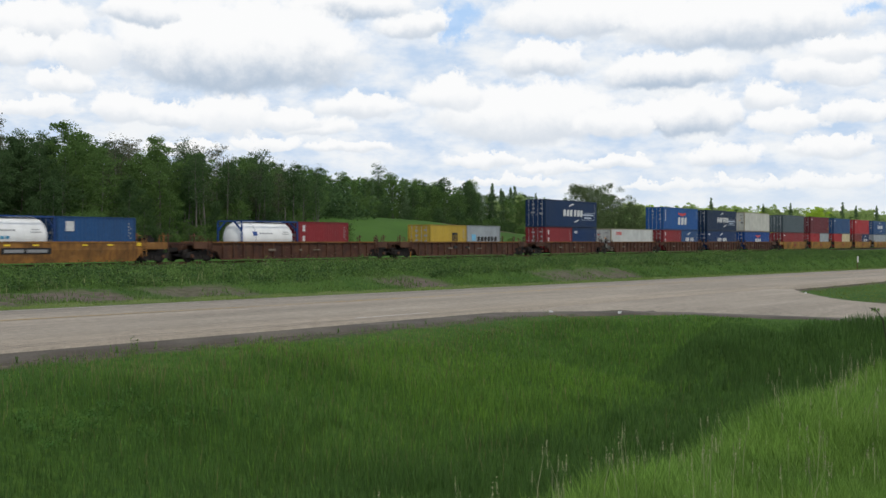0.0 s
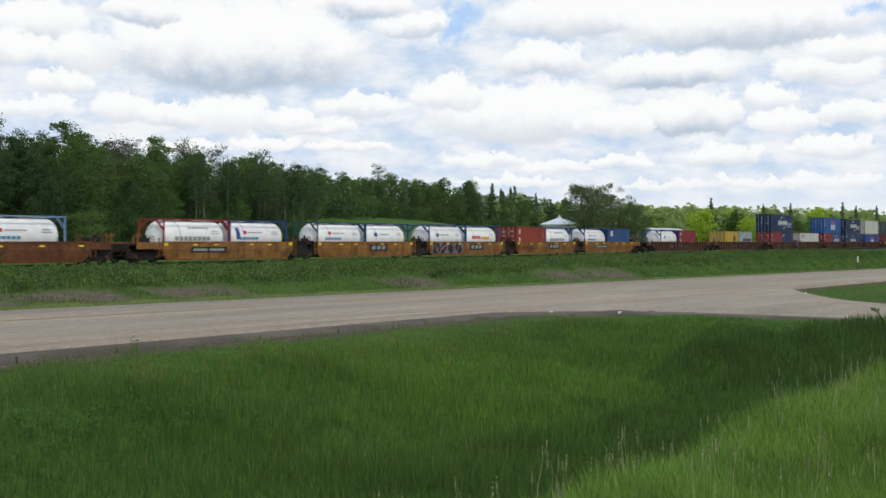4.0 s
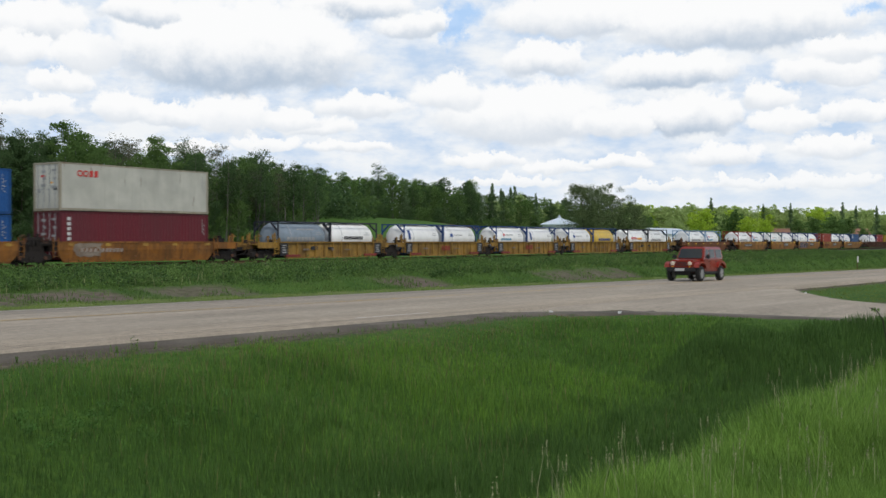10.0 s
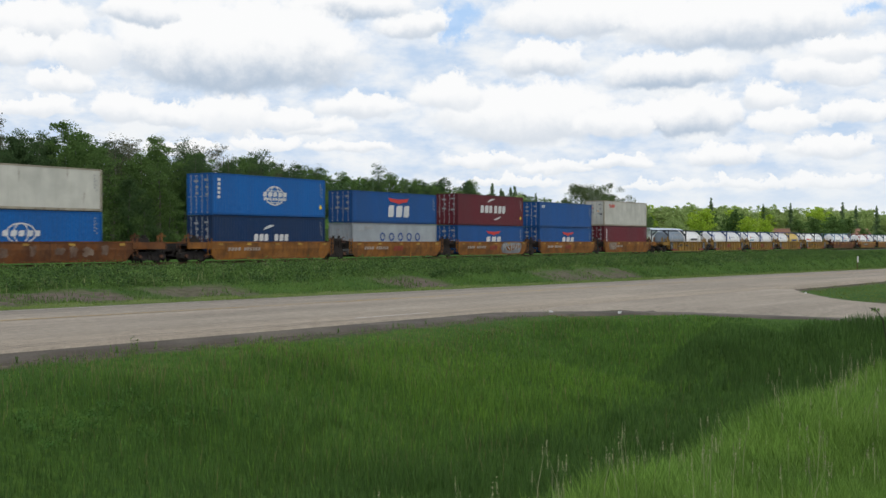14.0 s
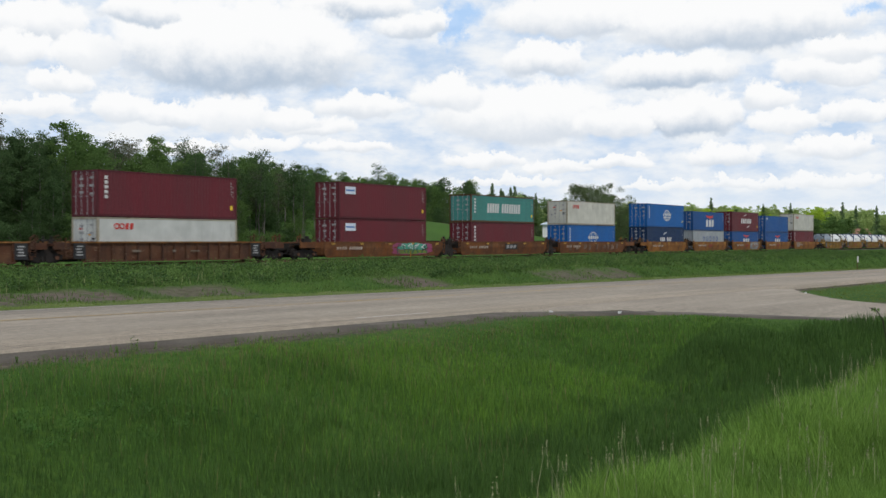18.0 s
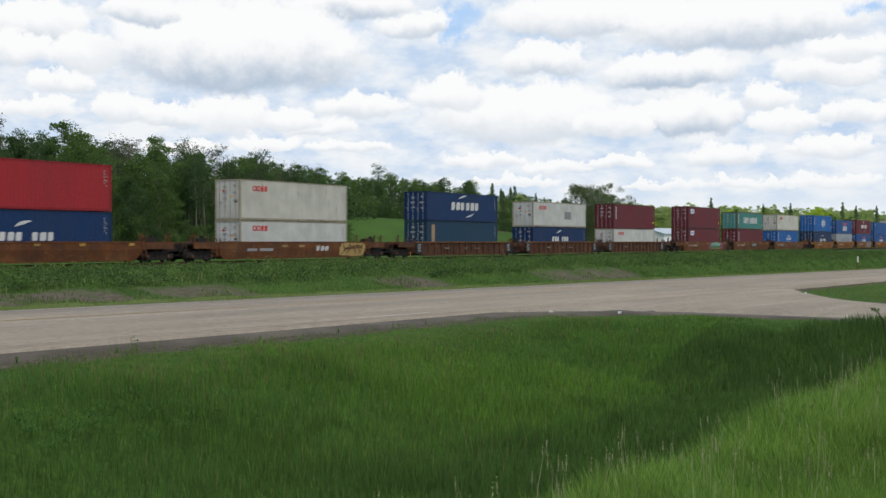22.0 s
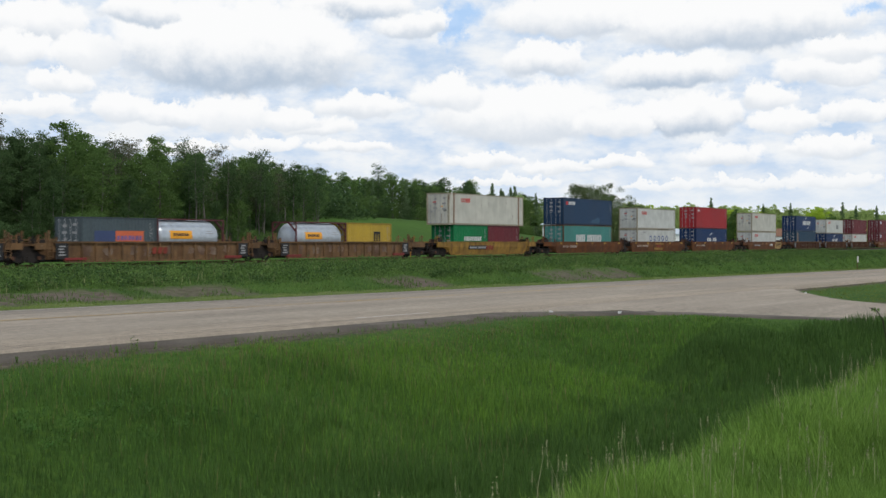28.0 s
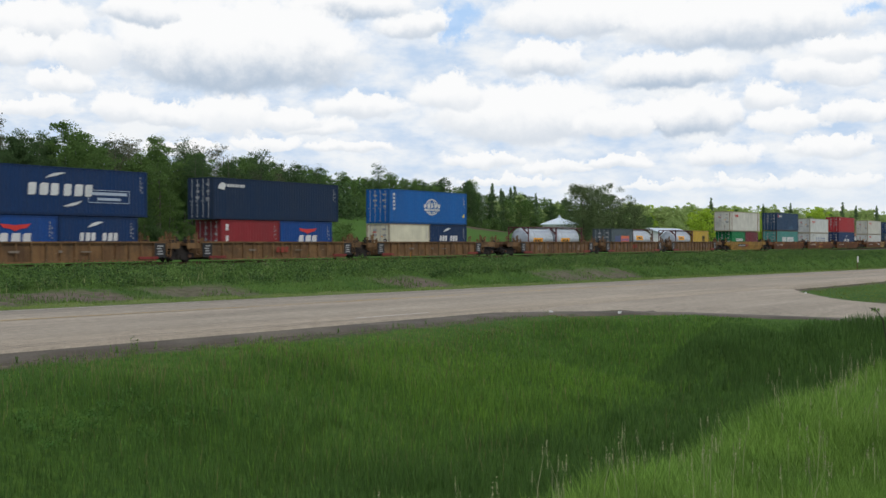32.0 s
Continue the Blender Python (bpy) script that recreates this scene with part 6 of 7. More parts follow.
def spruce(seed, h, spread, leaves, size):
    """A narrow pointed conifer with drooping uneven branches."""
    rng = np.random.default_rng(seed)
    v, f = [], []
    tube(v, f, (0, 0, 0), (0, 0, h * 0.97), 0.012 * h + 0.03, 0.015, 7)
    cen, rad = [], []
    for i in range(int(h * 13)):
        t = 0.08 + 0.90 * rng.random() ** 1.15
        r = (spread * (1 - t) ** 0.9 + 0.06) * rng.uniform(0.55, 1.12)
        a = rng.uniform(0, 2 * math.pi)
        tip = np.array([math.cos(a) * r, math.sin(a) * r, h * t - rng.uniform(0.15, 0.5) * r])
        if i % 3 == 0:
            tube(v, f, (0, 0, h * t), tip, 0.02, 0.008, 3)
        for q in (0.15, 0.5, 0.9):
            cen.append(np.array([0, 0, h * t]) * (1 - q) + tip * q)
            rad.append(0.14 + 0.24 * r * (1.1 - q * 0.5))
    for q in (0.90, 0.94, 0.98):
        cen.append(np.array([0, 0, h * q]))
        rad.append(0.22)
    sh = Shape()
    sh.add(v, f)
    trunk = sh.mesh("trunk", True)
    trunk.materials.append(DARK_BARK)
    return trunk, quads_mesh("crown", leaf_cards(rng, np.array(cen), np.array(rad), leaves, size, 0.9), NEEDLE)


def plant(name, meshes, x, y, z, turn, scale, label, category="tree", group=""):
    t = empty(name, label, category, group)
    t.matrix_basis = Matrix.LocRotScale((x, y, z), Euler((0, 0, turn)), (scale, scale, scale))
    for n, me in zip(("trunk", "crown"), meshes):
        o = new(n, me)
        o.parent = t
    return t


def make_woods():
    rng = np.random.default_rng(11)
    aspens = [broadleaf(20 + i, 11.0, 1.9 + 0.25 * (i % 3), 9000, 0.17, 0.14 + 0.09 * (i % 3), BARK, LEAF if i % 3 else LEAF_DARK) for i in range(7)]
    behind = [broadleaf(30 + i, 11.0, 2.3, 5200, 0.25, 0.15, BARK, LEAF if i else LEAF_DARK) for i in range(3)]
    # slope trees whose leaf colour holds the haze
    pale = [broadleaf(35 + i, 11.0, 2.3, 5200, 0.25, 0.10, BARK, LEAF_HAZY) for i in range(2)]
    bare = [broadleaf(40 + i, 11.5, 1.45, 3000, 0.15, 0.50, BARK, LEAF_DARK) for i in range(3)]
    budding = surface("budding_twigs", (0.112, 0.125, 0.070), 0.8, dirt=(0.082, 0.084, 0.058), dirt_amount=0.6, fine=3.0, bump=0.0, vary=0.25, island=True, translucent=0.3, gloss=0.2)
    twiggy = [broadleaf(45 + i, 11.8, 1.55, 3000, 0.15, 0.46, BARK, budding) for i in range(3)]
    bushes = [broadleaf(50 + i, 3.6, 1.7, 3200, 0.15, 0.04, DARK_BARK, LEAF if i else LEAF_DARK) for i in range(3)]
    spruces = [spruce(60 + i, 10.5, 2.0, 5600, 0.24) for i in range(3)]
    olive = surface("olive_leaves", (0.112, 0.155, 0.064), 0.9, dirt=(0.086, 0.120, 0.052), dirt_amount=0.6, fine=3.0, bump=0.0, vary=0.25, island=True, translucent=0.4, gloss=0.2)
    big = [broadleaf(70 + i, 10.5, 4.2, 17000, 0.20, 0.04, DARK_BARK, olive) for i in range(2)]
    # village crowns: the first has sunlight in its leaf colour, the next three haze
    fresh = [broadleaf(80 + i, 10.0, 4.0, 5200, 0.46, 0.05, DARK_BARK, m) for i, m in enumerate((LEAF_SUNLIT, LEAF_HAZY, LEAF_HAZY, LEAF_HAZY, LEAF))]

    def canopy(x, y):
        """How tall a tree may grow here, so that the tops of the wood run level."""
        top = float(np.interp(x, (40, 56, 66, 74, 92, 104, 116, 135, 158, 172, 192, 205, 240), (12.4, 13.0, 13.2, 12.7, 11.8, 11.0, 10.8, 12.5, 13.4, 13.2, 12.6, 12.0, 11.2)))
        return (top - float(ground_z(x, y))) / 11.0

    def put(kind, meshes, x, y, s, label, category="tree", group=""):
        plant(kind, meshes, x, y, float(ground_z(x, y)) - 0.05, rng.uniform(0, 6.28), s, label, category, group)

    # the wood along the railway: tall thin-crowned aspens, leafier ones between them, young growth before and behind
    wood = "wood along the railway"
    for row, (y, step) in enumerate(((80.5, 3.1), (84.0, 2.8), (88.0, 2.6), (92.5, 3.0))):
        for x in np.arange(42 + 1.3 * (row % 2), 95.0 + 1.2 * (y - 79), step):
            xx, yy = x + rng.normal(0, 0.9), y + rng.normal(0, 1.0)
            s = canopy(xx, yy) * rng.uniform(0.87, 1.02) * (0.86 if row == 0 else 1.0)
            along = xx - 1.2 * (yy - 79)
            leafy = 0.85 if along < 61 else 0.30 if along < 77 else 0.62
            r = rng.random()
            if r < leafy:
                # the left end takes only darker crowns, its deep shade painted as leaf colour
                put("tree", aspens[rng.integers(3) * 3 if along < 57 else rng.integers(7)], xx, yy, s * 0.97, "slender green aspen at the edge of a wood", "tree", wood)
            elif r < leafy + 0.6 * (1 - leafy):
                put("tree", twiggy[rng.integers(3)], xx, yy, s * 0.95, "tall aspen with a thin grey-brown budding crown", "tree", wood)
            else:
                put("tree", bare[rng.integers(3)], xx, yy, s * 0.97, "thin leafy aspen with a pale bare stem", "tree", wood)
    for x in np.arange(44, 93, 2.2):
        k = rng.uniform(0.42, 0.74) if x < 74 else rng.uniform(0.30, 0.52)
        # darker crowns again for the shaded left end
        put("tree", aspens[rng.integers(3) * 3 if x < 60 else rng.integers(7)], x + rng.normal(0, 0.8), 78.2 + rng.normal(0, 0.9), k, "young bushy aspen at the edge of a wood", "tree", wood)
    for x in np.arange(56, 92, 2.3):
        # all darker crowns: the shade inside the wood is in their colour
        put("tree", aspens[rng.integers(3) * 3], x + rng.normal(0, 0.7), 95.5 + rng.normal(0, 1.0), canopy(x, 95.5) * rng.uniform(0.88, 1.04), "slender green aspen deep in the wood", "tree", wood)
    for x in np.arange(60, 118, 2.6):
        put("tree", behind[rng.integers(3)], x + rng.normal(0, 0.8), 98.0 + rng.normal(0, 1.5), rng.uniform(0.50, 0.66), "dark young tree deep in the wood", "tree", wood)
    for x in np.arange(76, 95, 1.5):
        put("tree", bare[rng.integers(3)], x + rng.normal(0, 0.5), 78.8 + rng.normal(0, 1.2), canopy(x, 79) * rng.uniform(0.66, 0.92), "thin aspen with a long pale stem", "tree", wood)
    for x in np.arange(42, 96, 1.9):
        # left shrubs use the darker leaves as painted shade
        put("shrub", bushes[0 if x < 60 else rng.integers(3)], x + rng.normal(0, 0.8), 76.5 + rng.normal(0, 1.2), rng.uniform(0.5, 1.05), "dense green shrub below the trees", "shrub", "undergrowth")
    # the leafy depths of both woods, where no tree can be told from the next; wood_depths has its shade in the colour
    for name, x0, x1, y0, grow, n, m, label in (("wood_depths", 58, 128, 99.0, 0.70, 15000, LEAF_DARK, "leafy depths of the wood, shade put into the dark colour"), ("slope_depths", 108, 268, 120.0, 0.90, 42000, LEAF, "leafy depths of the wood on the slope")):
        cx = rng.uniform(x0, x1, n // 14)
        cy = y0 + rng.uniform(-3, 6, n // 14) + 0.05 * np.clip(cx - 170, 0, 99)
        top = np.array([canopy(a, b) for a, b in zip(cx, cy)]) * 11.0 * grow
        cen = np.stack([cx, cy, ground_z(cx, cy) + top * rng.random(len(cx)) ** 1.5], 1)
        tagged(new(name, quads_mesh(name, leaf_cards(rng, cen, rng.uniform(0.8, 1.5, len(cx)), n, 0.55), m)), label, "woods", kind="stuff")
    # the wood on the slope beyond the meadow
    slope = "wood on the slope"
    for row, (y, step) in enumerate(((107.0, 2.9), (111.5, 3.3), (117.5, 4.2), (125.0, 5.4))):
        for x in np.arange(112 + 3.0 * row, 262, step):
            xx, yy = x + rng.normal(0, 1.0), y + rng.normal(0, 1.2) + 0.05 * max(0, x - 170)
            conifer = rng.random() < (0.10 if xx < 150 else 0.34)
            s = canopy(xx, yy) * rng.uniform(0.80, 1.02) * (0.85 if row < 1 else 1.0)
            if conifer:
                put("spruce", spruces[rng.integers(3)], xx, yy, s * 1.05, "dark pointed spruce on the slope", "tree", slope)
            elif xx > 185 and rng.random() < 0.6:
                put("tree", pale[rng.integers(2)], xx, yy, s * 0.95, "lighter green leafy tree on the slope", "tree", slope)
            else:
                put("tree", aspens[rng.integers(7)] if row < 1 else behind[rng.integers(3)], xx, yy, s, "leafy green tree on the slope", "tree", slope)
    for x in np.arange(110, 235, 1.7):
        put("shrub", bushes[rng.integers(3)], x + rng.normal(0, 0.8), 104.8 + rng.normal(0, 1.0) + 0.03 * max(0, x - 170), rng.uniform(0.5, 0.95), "green shrub at the edge of the meadow", "shrub", "undergrowth")
    for x, y, s in ((148.0, 110.0, 0.88), (154.0, 112.0, 0.80)):
        put("tree", bare[0], x, y, s, "tall thin-crowned tree above the wood", "tree")
    # the broad trees beside the track
    for x, y, s, k in ((161.0, 79.5, 0.93, 0), (170.0, 81.5, 0.94, 1), (177.5, 82.0, 0.86, 0), (185.0, 81.5, 0.72, 1)):
        put("tree", big[k], x, y, s, "broad brownish olive tree standing by the railway", "tree", "trees by the railway")
    put("shrub", bushes[1], 130.0, 75.0, 0.42, "small dark shrub in the meadow", "shrub")
    put("spruce", spruces[0], 262.0, 150.0, 1.5, "tall dark spruce behind the wood", "tree")
    # the trees round the village: two belts drawing nearer to the track as they go, and lower growth before them
    for belt, (reach, count) in enumerate(((0.0, 34), (120.0, 24), (260.0, 20))):
        for i in range(count):
            u = (i + rng.uniform(-0.3, 0.3)) / (count - 1)
            reach_x, y = 430 + 110 * u + reach, (0.345 - 0.165 * u) * (430 + 110 * u + reach)
            x = reach_x - 0.66 * y
            k = 1 + int(rng.random() * 2.2) if rng.random() < 0.74 else 0 if u < 0.7 and rng.random() < 0.8 else 3
            put("tree", fresh[k], x, y, rng.uniform(0.98, 1.34) * (1 + 0.0019 * reach), "light green broadleaf tree in the village, sunlight in its colour" if k == 0 else "green broadleaf tree in the village", "tree", "village trees")
    for x, y, s, k in ((305.0, 114.0, 0.98, 0), (311.0, 102.5, 0.76, 0), (318.0, 100.0, 0.72, 0), (316.0, 116.0, 0.92, 4), (326.0, 112.0, 0.98, 4), (292.0, 117.0, 0.72, 1),
                       (337.0, 96.0, 0.74, 4), (346.0, 94.0, 0.82, 4), (356.0, 91.0, 0.90, 4), (364.0, 89.0, 0.84, 4), (374.0, 86.0, 0.55, 4), (384.0, 83.0, 0.50, 4), (394.0, 80.5, 0.52, 4)):
        put("tree", fresh[k], x, y, s, "rounded lime-green tree near the tracks" if k == 0 else "dark green bushy tree near the tracks" if k == 4 else "green broadleaf tree near the tracks", "tree", "village trees")
    for q, s in ((0.2943, 1.58), (0.2619, 1.36), (0.2451, 1.40), (0.2130, 1.42), (0.2046, 1.32), (0.1920, 1.32), (0.2760, 1.10)):
        y = q * 480
        put("spruce", spruces[rng.integers(3)], 480 - 0.66 * y, y, s, "tall thin dark spruce in the village", "tree", "village trees")


make_woods()


def far_belt():
    """Woods on the skyline, too far to tell trees apart."""
    rng = np.random.default_rng(5)
    n = 2600
    x = rng.uniform(-900, 2600, n)
    y = 420 + rng.uniform(0, 160, n) + 0.05 * np.abs(x)
    top = 13 + 9 * rng.random(n) + 4 * np.sin(x * 0.013)
    cen = np.stack([x, y, top * rng.uniform(0.1, 1.0, n)], 1)
    # skyline leaves are paled in colour for haze
    me = quads_mesh("far_woods", leaf_cards(rng, cen, np.full(n, 5.0), 26000, 3.6), LEAF_HAZY)
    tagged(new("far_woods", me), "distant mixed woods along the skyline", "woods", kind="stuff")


far_belt()


# ---- village buildings ----
def building(name, x, y, z, w, d, h, roof, wall_m, roof_m, turn, label, windows=2, hip=False):
    b = empty(name, label, "building")
    b.matrix_basis = pose(x, y, z, 0, 0, turn)
    walls = Shape().box(-w / 2, w / 2, -d / 2, -d / 2 + 0.2, 0, h).box(-w / 2, w / 2, d / 2 - 0.2, d / 2, 0, h).box(-w / 2, -w / 2 + 0.2, -d / 2 + 0.2, d / 2 - 0.2, 0, h).box(w / 2 - 0.2, w / 2, -d / 2 + 0.2, d / 2 - 0.2, 0, h)
    e = 0.35
    if hip:
        p, q = w / 2 + e, d / 2 + e
        v = [(-p, -q, h - 0.1), (p, -q, h - 0.1), (p, q, h - 0.1), (-p, q, h - 0.1), (-p, -q, h + 0.06), (p, -q, h + 0.06), (p, q, h + 0.06), (-p, q, h + 0.06), (0, 0, h + roof)]
        s = Shape()
        s.add(v, [(3, 2, 1, 0), (0, 1, 5, 4), (1, 2, 6, 5), (2, 3, 7, 6), (3, 0, 4, 7), (4, 5, 8), (5, 6, 8), (6, 7, 8), (7, 4, 8)])
        part("wall", walls, wall_m, b)
        part("roof", s, roof_m, b)
        part("vent", Shape().turned([(h + roof - 0.12, 0.22), (h + roof + 0.22, 0.22), (h + roof + 0.34, 0.05)], 10, "z"), roof_m, b)
    else:
        walls.prism([(-w / 2, h), (w / 2, h), (0, h + roof - 0.1)], -d / 2, -d / 2 + 0.2).prism([(-w / 2, h), (w / 2, h), (0, h + roof - 0.1)], d / 2 - 0.2, d / 2)
        part("wall", walls, wall_m, b)
        part("roof", Shape().prism([(-w / 2 - e, h - e * 2 * roof / w), (0, h + roof), (w / 2 + e, h - e * 2 * roof / w), (w / 2 + e, h - e * 2 * roof / w + 0.18), (0, h + roof + 0.2), (-w / 2 - e, h - e * 2 * roof / w + 0.18)], -d / 2 - e, d / 2 + e), roof_m, b)
    for i in range(windows):
        wx = -w / 2 + w * (i + 0.5) / windows
        part("window", Shape().box(wx - 0.5, wx + 0.5, -d / 2 - 0.03, -d / 2 + 0.05, h * 0.4, h * 0.4 + 1.0), CAR_GLASS, b)


def make_village():
    white_w = surface("white_siding", (0.84, 0.85, 0.86), 0.7, scale=(0.2, 0.2, 6), dirt_amount=0.2)
    white_r = surface("pale_metal_roof", (0.50, 0.57, 0.63), 0.5, 0.0, scale=(4, 0.2, 0.2), dirt_amount=0.2)
    brown_r = surface("brown_shingle_roof", (0.22, 0.12, 0.08), 0.9)
    tan_w = surface("tan_siding", (0.42, 0.34, 0.25), 0.8, scale=(0.2, 0.2, 6))
    building("shed", 172.6, 90.0, float(ground_z(172.6, 90.0)) + 0.1, 5.7, 5.7, 2.5, 1.25, white_w, white_r, -62, "white shed with a pale metal hipped roof", 0, True)
    building("hall", 262.0, 108.0, -0.4, 9.0, 20.0, 3.6, 1.3, white_w, white_r, 90, "long white hall with a pale metal roof", 0)
    for x, y, turn, lab in ((398.0, 120.0, 20, "white house with a brown shingle roof"), (412.0, 118.5, 55, "tan house with a brown shingle roof"), (414.5, 97.2, 40, "white house with a brown roof"), (455.0, 160.0, 75, "small tan house with a brown roof")):
        building("house", x, y, -0.5, 6.5, 6.0, 3.9, 2.4, tan_w if lab[0] in "ts" else white_w, brown_r, turn, lab, 3)


make_village()


# ---- grasses ----
GRASS = surface("grass_blades", (0.090, 0.182, 0.034), 0.75, dirt=(0.066, 0.142, 0.028), dirt_amount=0.8, fine=1.2, bump=0.0, vary=0.26, island=True, translucent=0.35, gloss=0.25)
GRASS_PALE = surface("pale_grass_blades", (0.178, 0.306, 0.052), 0.7, dirt=(0.118, 0.225, 0.040), dirt_amount=0.9, fine=1.2, bump=0.0, vary=0.36, island=True, translucent=0.35, gloss=0.25)
STRAW = surface("dry_stalks", (0.33, 0.33, 0.18), 0.8, fine=6.0, bump=0.0, vary=0.25, island=True, translucent=0.2)
WEED = surface("bank_weeds", (0.108, 0.184, 0.046), 0.85, dirt=(0.066, 0.124, 0.034), dirt_amount=1.0, scale=(0.8, 0.8, 0.8), fine=1.0, bump=0.0, vary=0.34, island=True, translucent=0.3, gloss=0.1, dust=(0.205, 0.250, 0.105))


def blades(rng, x, y, h, w, lean, segs=2):
    """Bent tapering blades rooted in the ground; returns triangles."""
    n = len(x)
    z = ground_z(x, y) + lumps(x, y) - 0.03
    base = np.stack([x, y, z], 1)
    a = rng.uniform(0, 2 * np.pi, n)
    side = np.stack([np.cos(a), np.sin(a), 0 * a], 1) * (w / 2)[:, None]
    b = rng.uniform(0, 2 * np.pi, n)
    bend = np.stack([np.cos(b), np.sin(b), 0 * b], 1) * (h * lean * rng.uniform(0.3, 1.2, n))[:, None]
    up = np.stack([0 * h, 0 * h, h], 1)
    mid = base + up * 0.58 + bend * 0.32
    tip = base + up + bend
    m0, m1 = mid - side * 0.75, mid + side * 0.75
    l0, l1 = base - side, base + side
    if segs == 1:
        return np.stack([l0, l1, tip], 1).reshape(-1, 3)
    return np.concatenate([np.stack([l0, l1, m1], 1), np.stack([l0, m1, m0], 1), np.stack([m0, m1, tip], 1)], 1).reshape(-1, 3)


def patchy(x, y, s, seed):
    """Smooth random field about 0 to 1."""
    r = np.random.default_rng(seed)
    out = 0 * x
    for k in range(6):
        a, q = r.uniform(0, 2 * np.pi), s * r.uniform(0.6, 1.8)
        out = out + np.sin((np.cos(a) * x + np.sin(a) * y) * q + r.uniform(0, 6))
    return np.clip(0.5 + out / 6.5, 0, 1)


def make_grass():
    rng = np.random.default_rng(3)
    # the ditch before the road
    n = 330000
    y = rng.uniform(2.2, 14.4, n)
    x = y * 0.62 - 0.6 + rng.random(n) * (np.minimum(4.9 * y + 1.5, 36) - y * 0.62 + 0.6)
    keep = ~(x > 27.3 - 3.2 * np.clip((y - 10.5) / 4.3, 0, 2) ** 2.2) & (rng.random(n) < np.clip(9.0 / (x + 0.66 * y) + 0.25, 0, 1)) & (y > BANK + 0.7) & (y < 14.0 - 0.45 * smooth01(x, 13.0, 18.0) + 0.35 * patchy(x, y, 3.0, 12))
    keep &= rng.random(n) < np.where(y > 13.8, 0.30, 1.0)
    x, y = x[keep], y[keep]
    far = x + 0.66 * y
    h = (0.13 + 0.17 * patchy(x, y, 0.9, 1) + 0.07 * patchy(x, y, 3.2, 71)) * rng.uniform(0.55, 1.2, len(x)) * (1 - 0.70 * smooth01(y, 12.0, 13.6)) * (1 + 0.7 * smooth01(x, 23.5, 26.0) * smooth01(y, 3.5, 4.5) * (1 - smooth01(y, 6.0, 7.2))) * (1 - 0.42 * smooth01(x, 13.5, 19.0) * smooth01(y, 9.0, 12.2) * (1 - smooth01(x, 24.0, 27.0)))
    verge = 27.3 - 3.2 * np.clip((y - 10.5) / 4.3, 0, 2) ** 2.2 - x
    h = h * np.where(y > 7.5, 0.30 + 0.70 * smooth01(verge, 0.2, 3.2), 1.0)
    w = np.clip(0.0005 * far, 0.005, 0.018)
    # blades picked for a darker colour that paints the shade of the ditch bottom
    line = 6.2 + 0.09 * x + 0.8 * (patchy(x, y, 0.7, 9) - 0.5)
    in_shade = rng.random(len(x)) < 0.9 * (1 - smooth01(y, line - 0.8, line + 1.3))
    in_shade |= rng.random(len(x)) < 0.85 * (1 - smooth01(far, 14.0, 21.0))
    in_shade |= (x > 21.0 + 1.2 * patchy(x, y, 1.5, 33)) & (y < 9.5)
    # grass with the ditch shade in its colour
    sedge = surface("shade_dark_grass", (0.066, 0.134, 0.028), 0.65, dirt=(0.048, 0.102, 0.022), dirt_amount=0.8, fine=1.2, bump=0.0, vary=0.30, island=True, translucent=0.3, gloss=0.25)
    me = tris_mesh("ditch_sedge", blades(rng, x[in_shade], y[in_shade], h[in_shade], w[in_shade], 0.28), sedge)
    tagged(new("ditch_sedge", me), "darker grass along the ditch bottom, shade put into its colour", "sedge", kind="stuff")
    x, y, h, w = x[~in_shade], y[~in_shade], h[~in_shade], w[~in_shade]
    lime = rng.random(len(x)) < smooth01(y, 5.5, 9.5) * (0.15 + 0.45 * smooth01(patchy(x, y, 0.55, 21), 0.35, 0.7))
    me = tris_mesh("ditch_grass_bright", blades(rng, x[lime], y[lime], h[lime] * 1.08, w[lime], 0.28), surface("yellow_green_blades", (0.140, 0.262, 0.035), 0.65, dirt=(0.105, 0.208, 0.029), dirt_amount=0.8, fine=1.2, bump=0.0, vary=0.30, island=True, translucent=0.35, gloss=0.25))
    tagged(new("ditch_grass_bright", me), "yellow-green grass in patches over the ditch", "grass", kind="stuff")
    x, y, h, w = x[~lime], y[~lime], h[~lime], w[~lime]
    # seed heads that give the grass its reddish haze
    k = rng.random(len(x)) < 0.03 + 0.10 * smooth01(y, 11.0, 13.5) + 0.06 * smooth01(patchy(x, y, 0.5, 23), 0.45, 0.75)
    me = tris_mesh("seed_heads", blades(rng, x[k], y[k], h[k] * 1.28 + 0.05, w[k] * 0.8, 0.25), surface("reddish_seed_heads", (0.20, 0.17, 0.075), 0.8, fine=6.0, bump=0.0, vary=0.25, island=True, translucent=0.3))
    tagged(new("seed_heads", me), "thin reddish seed heads above the grass", "grass", kind="stuff")
    # a dark patch of broad-leaved weeds in the grass
    r4 = np.random.default_rng(14)
    cx, cy = r4.normal(9.6, 1.3, 50), r4.normal(11.4, 0.45, 50)
    cen = np.stack([cx, cy, ground_z(cx, cy) + 0.20], 1)
    me = quads_mesh("leafy_weeds", leaf_cards(r4, cen, r4.uniform(0.08, 0.2, 50), 50 * 60, 0.032), surface("leafy_weed_green", (0.075, 0.165, 0.035), 0.7, fine=1.0, bump=0.0, vary=0.3, island=True, translucent=0.35, gloss=0.2))
    tagged(new("leafy_weeds", me), "dark broad-leaved weeds in the ditch grass", "weeds", kind="stuff")
    me = tris_mesh("ditch_grass", blades(rng, x, y, h, w, 0.28), GRASS)
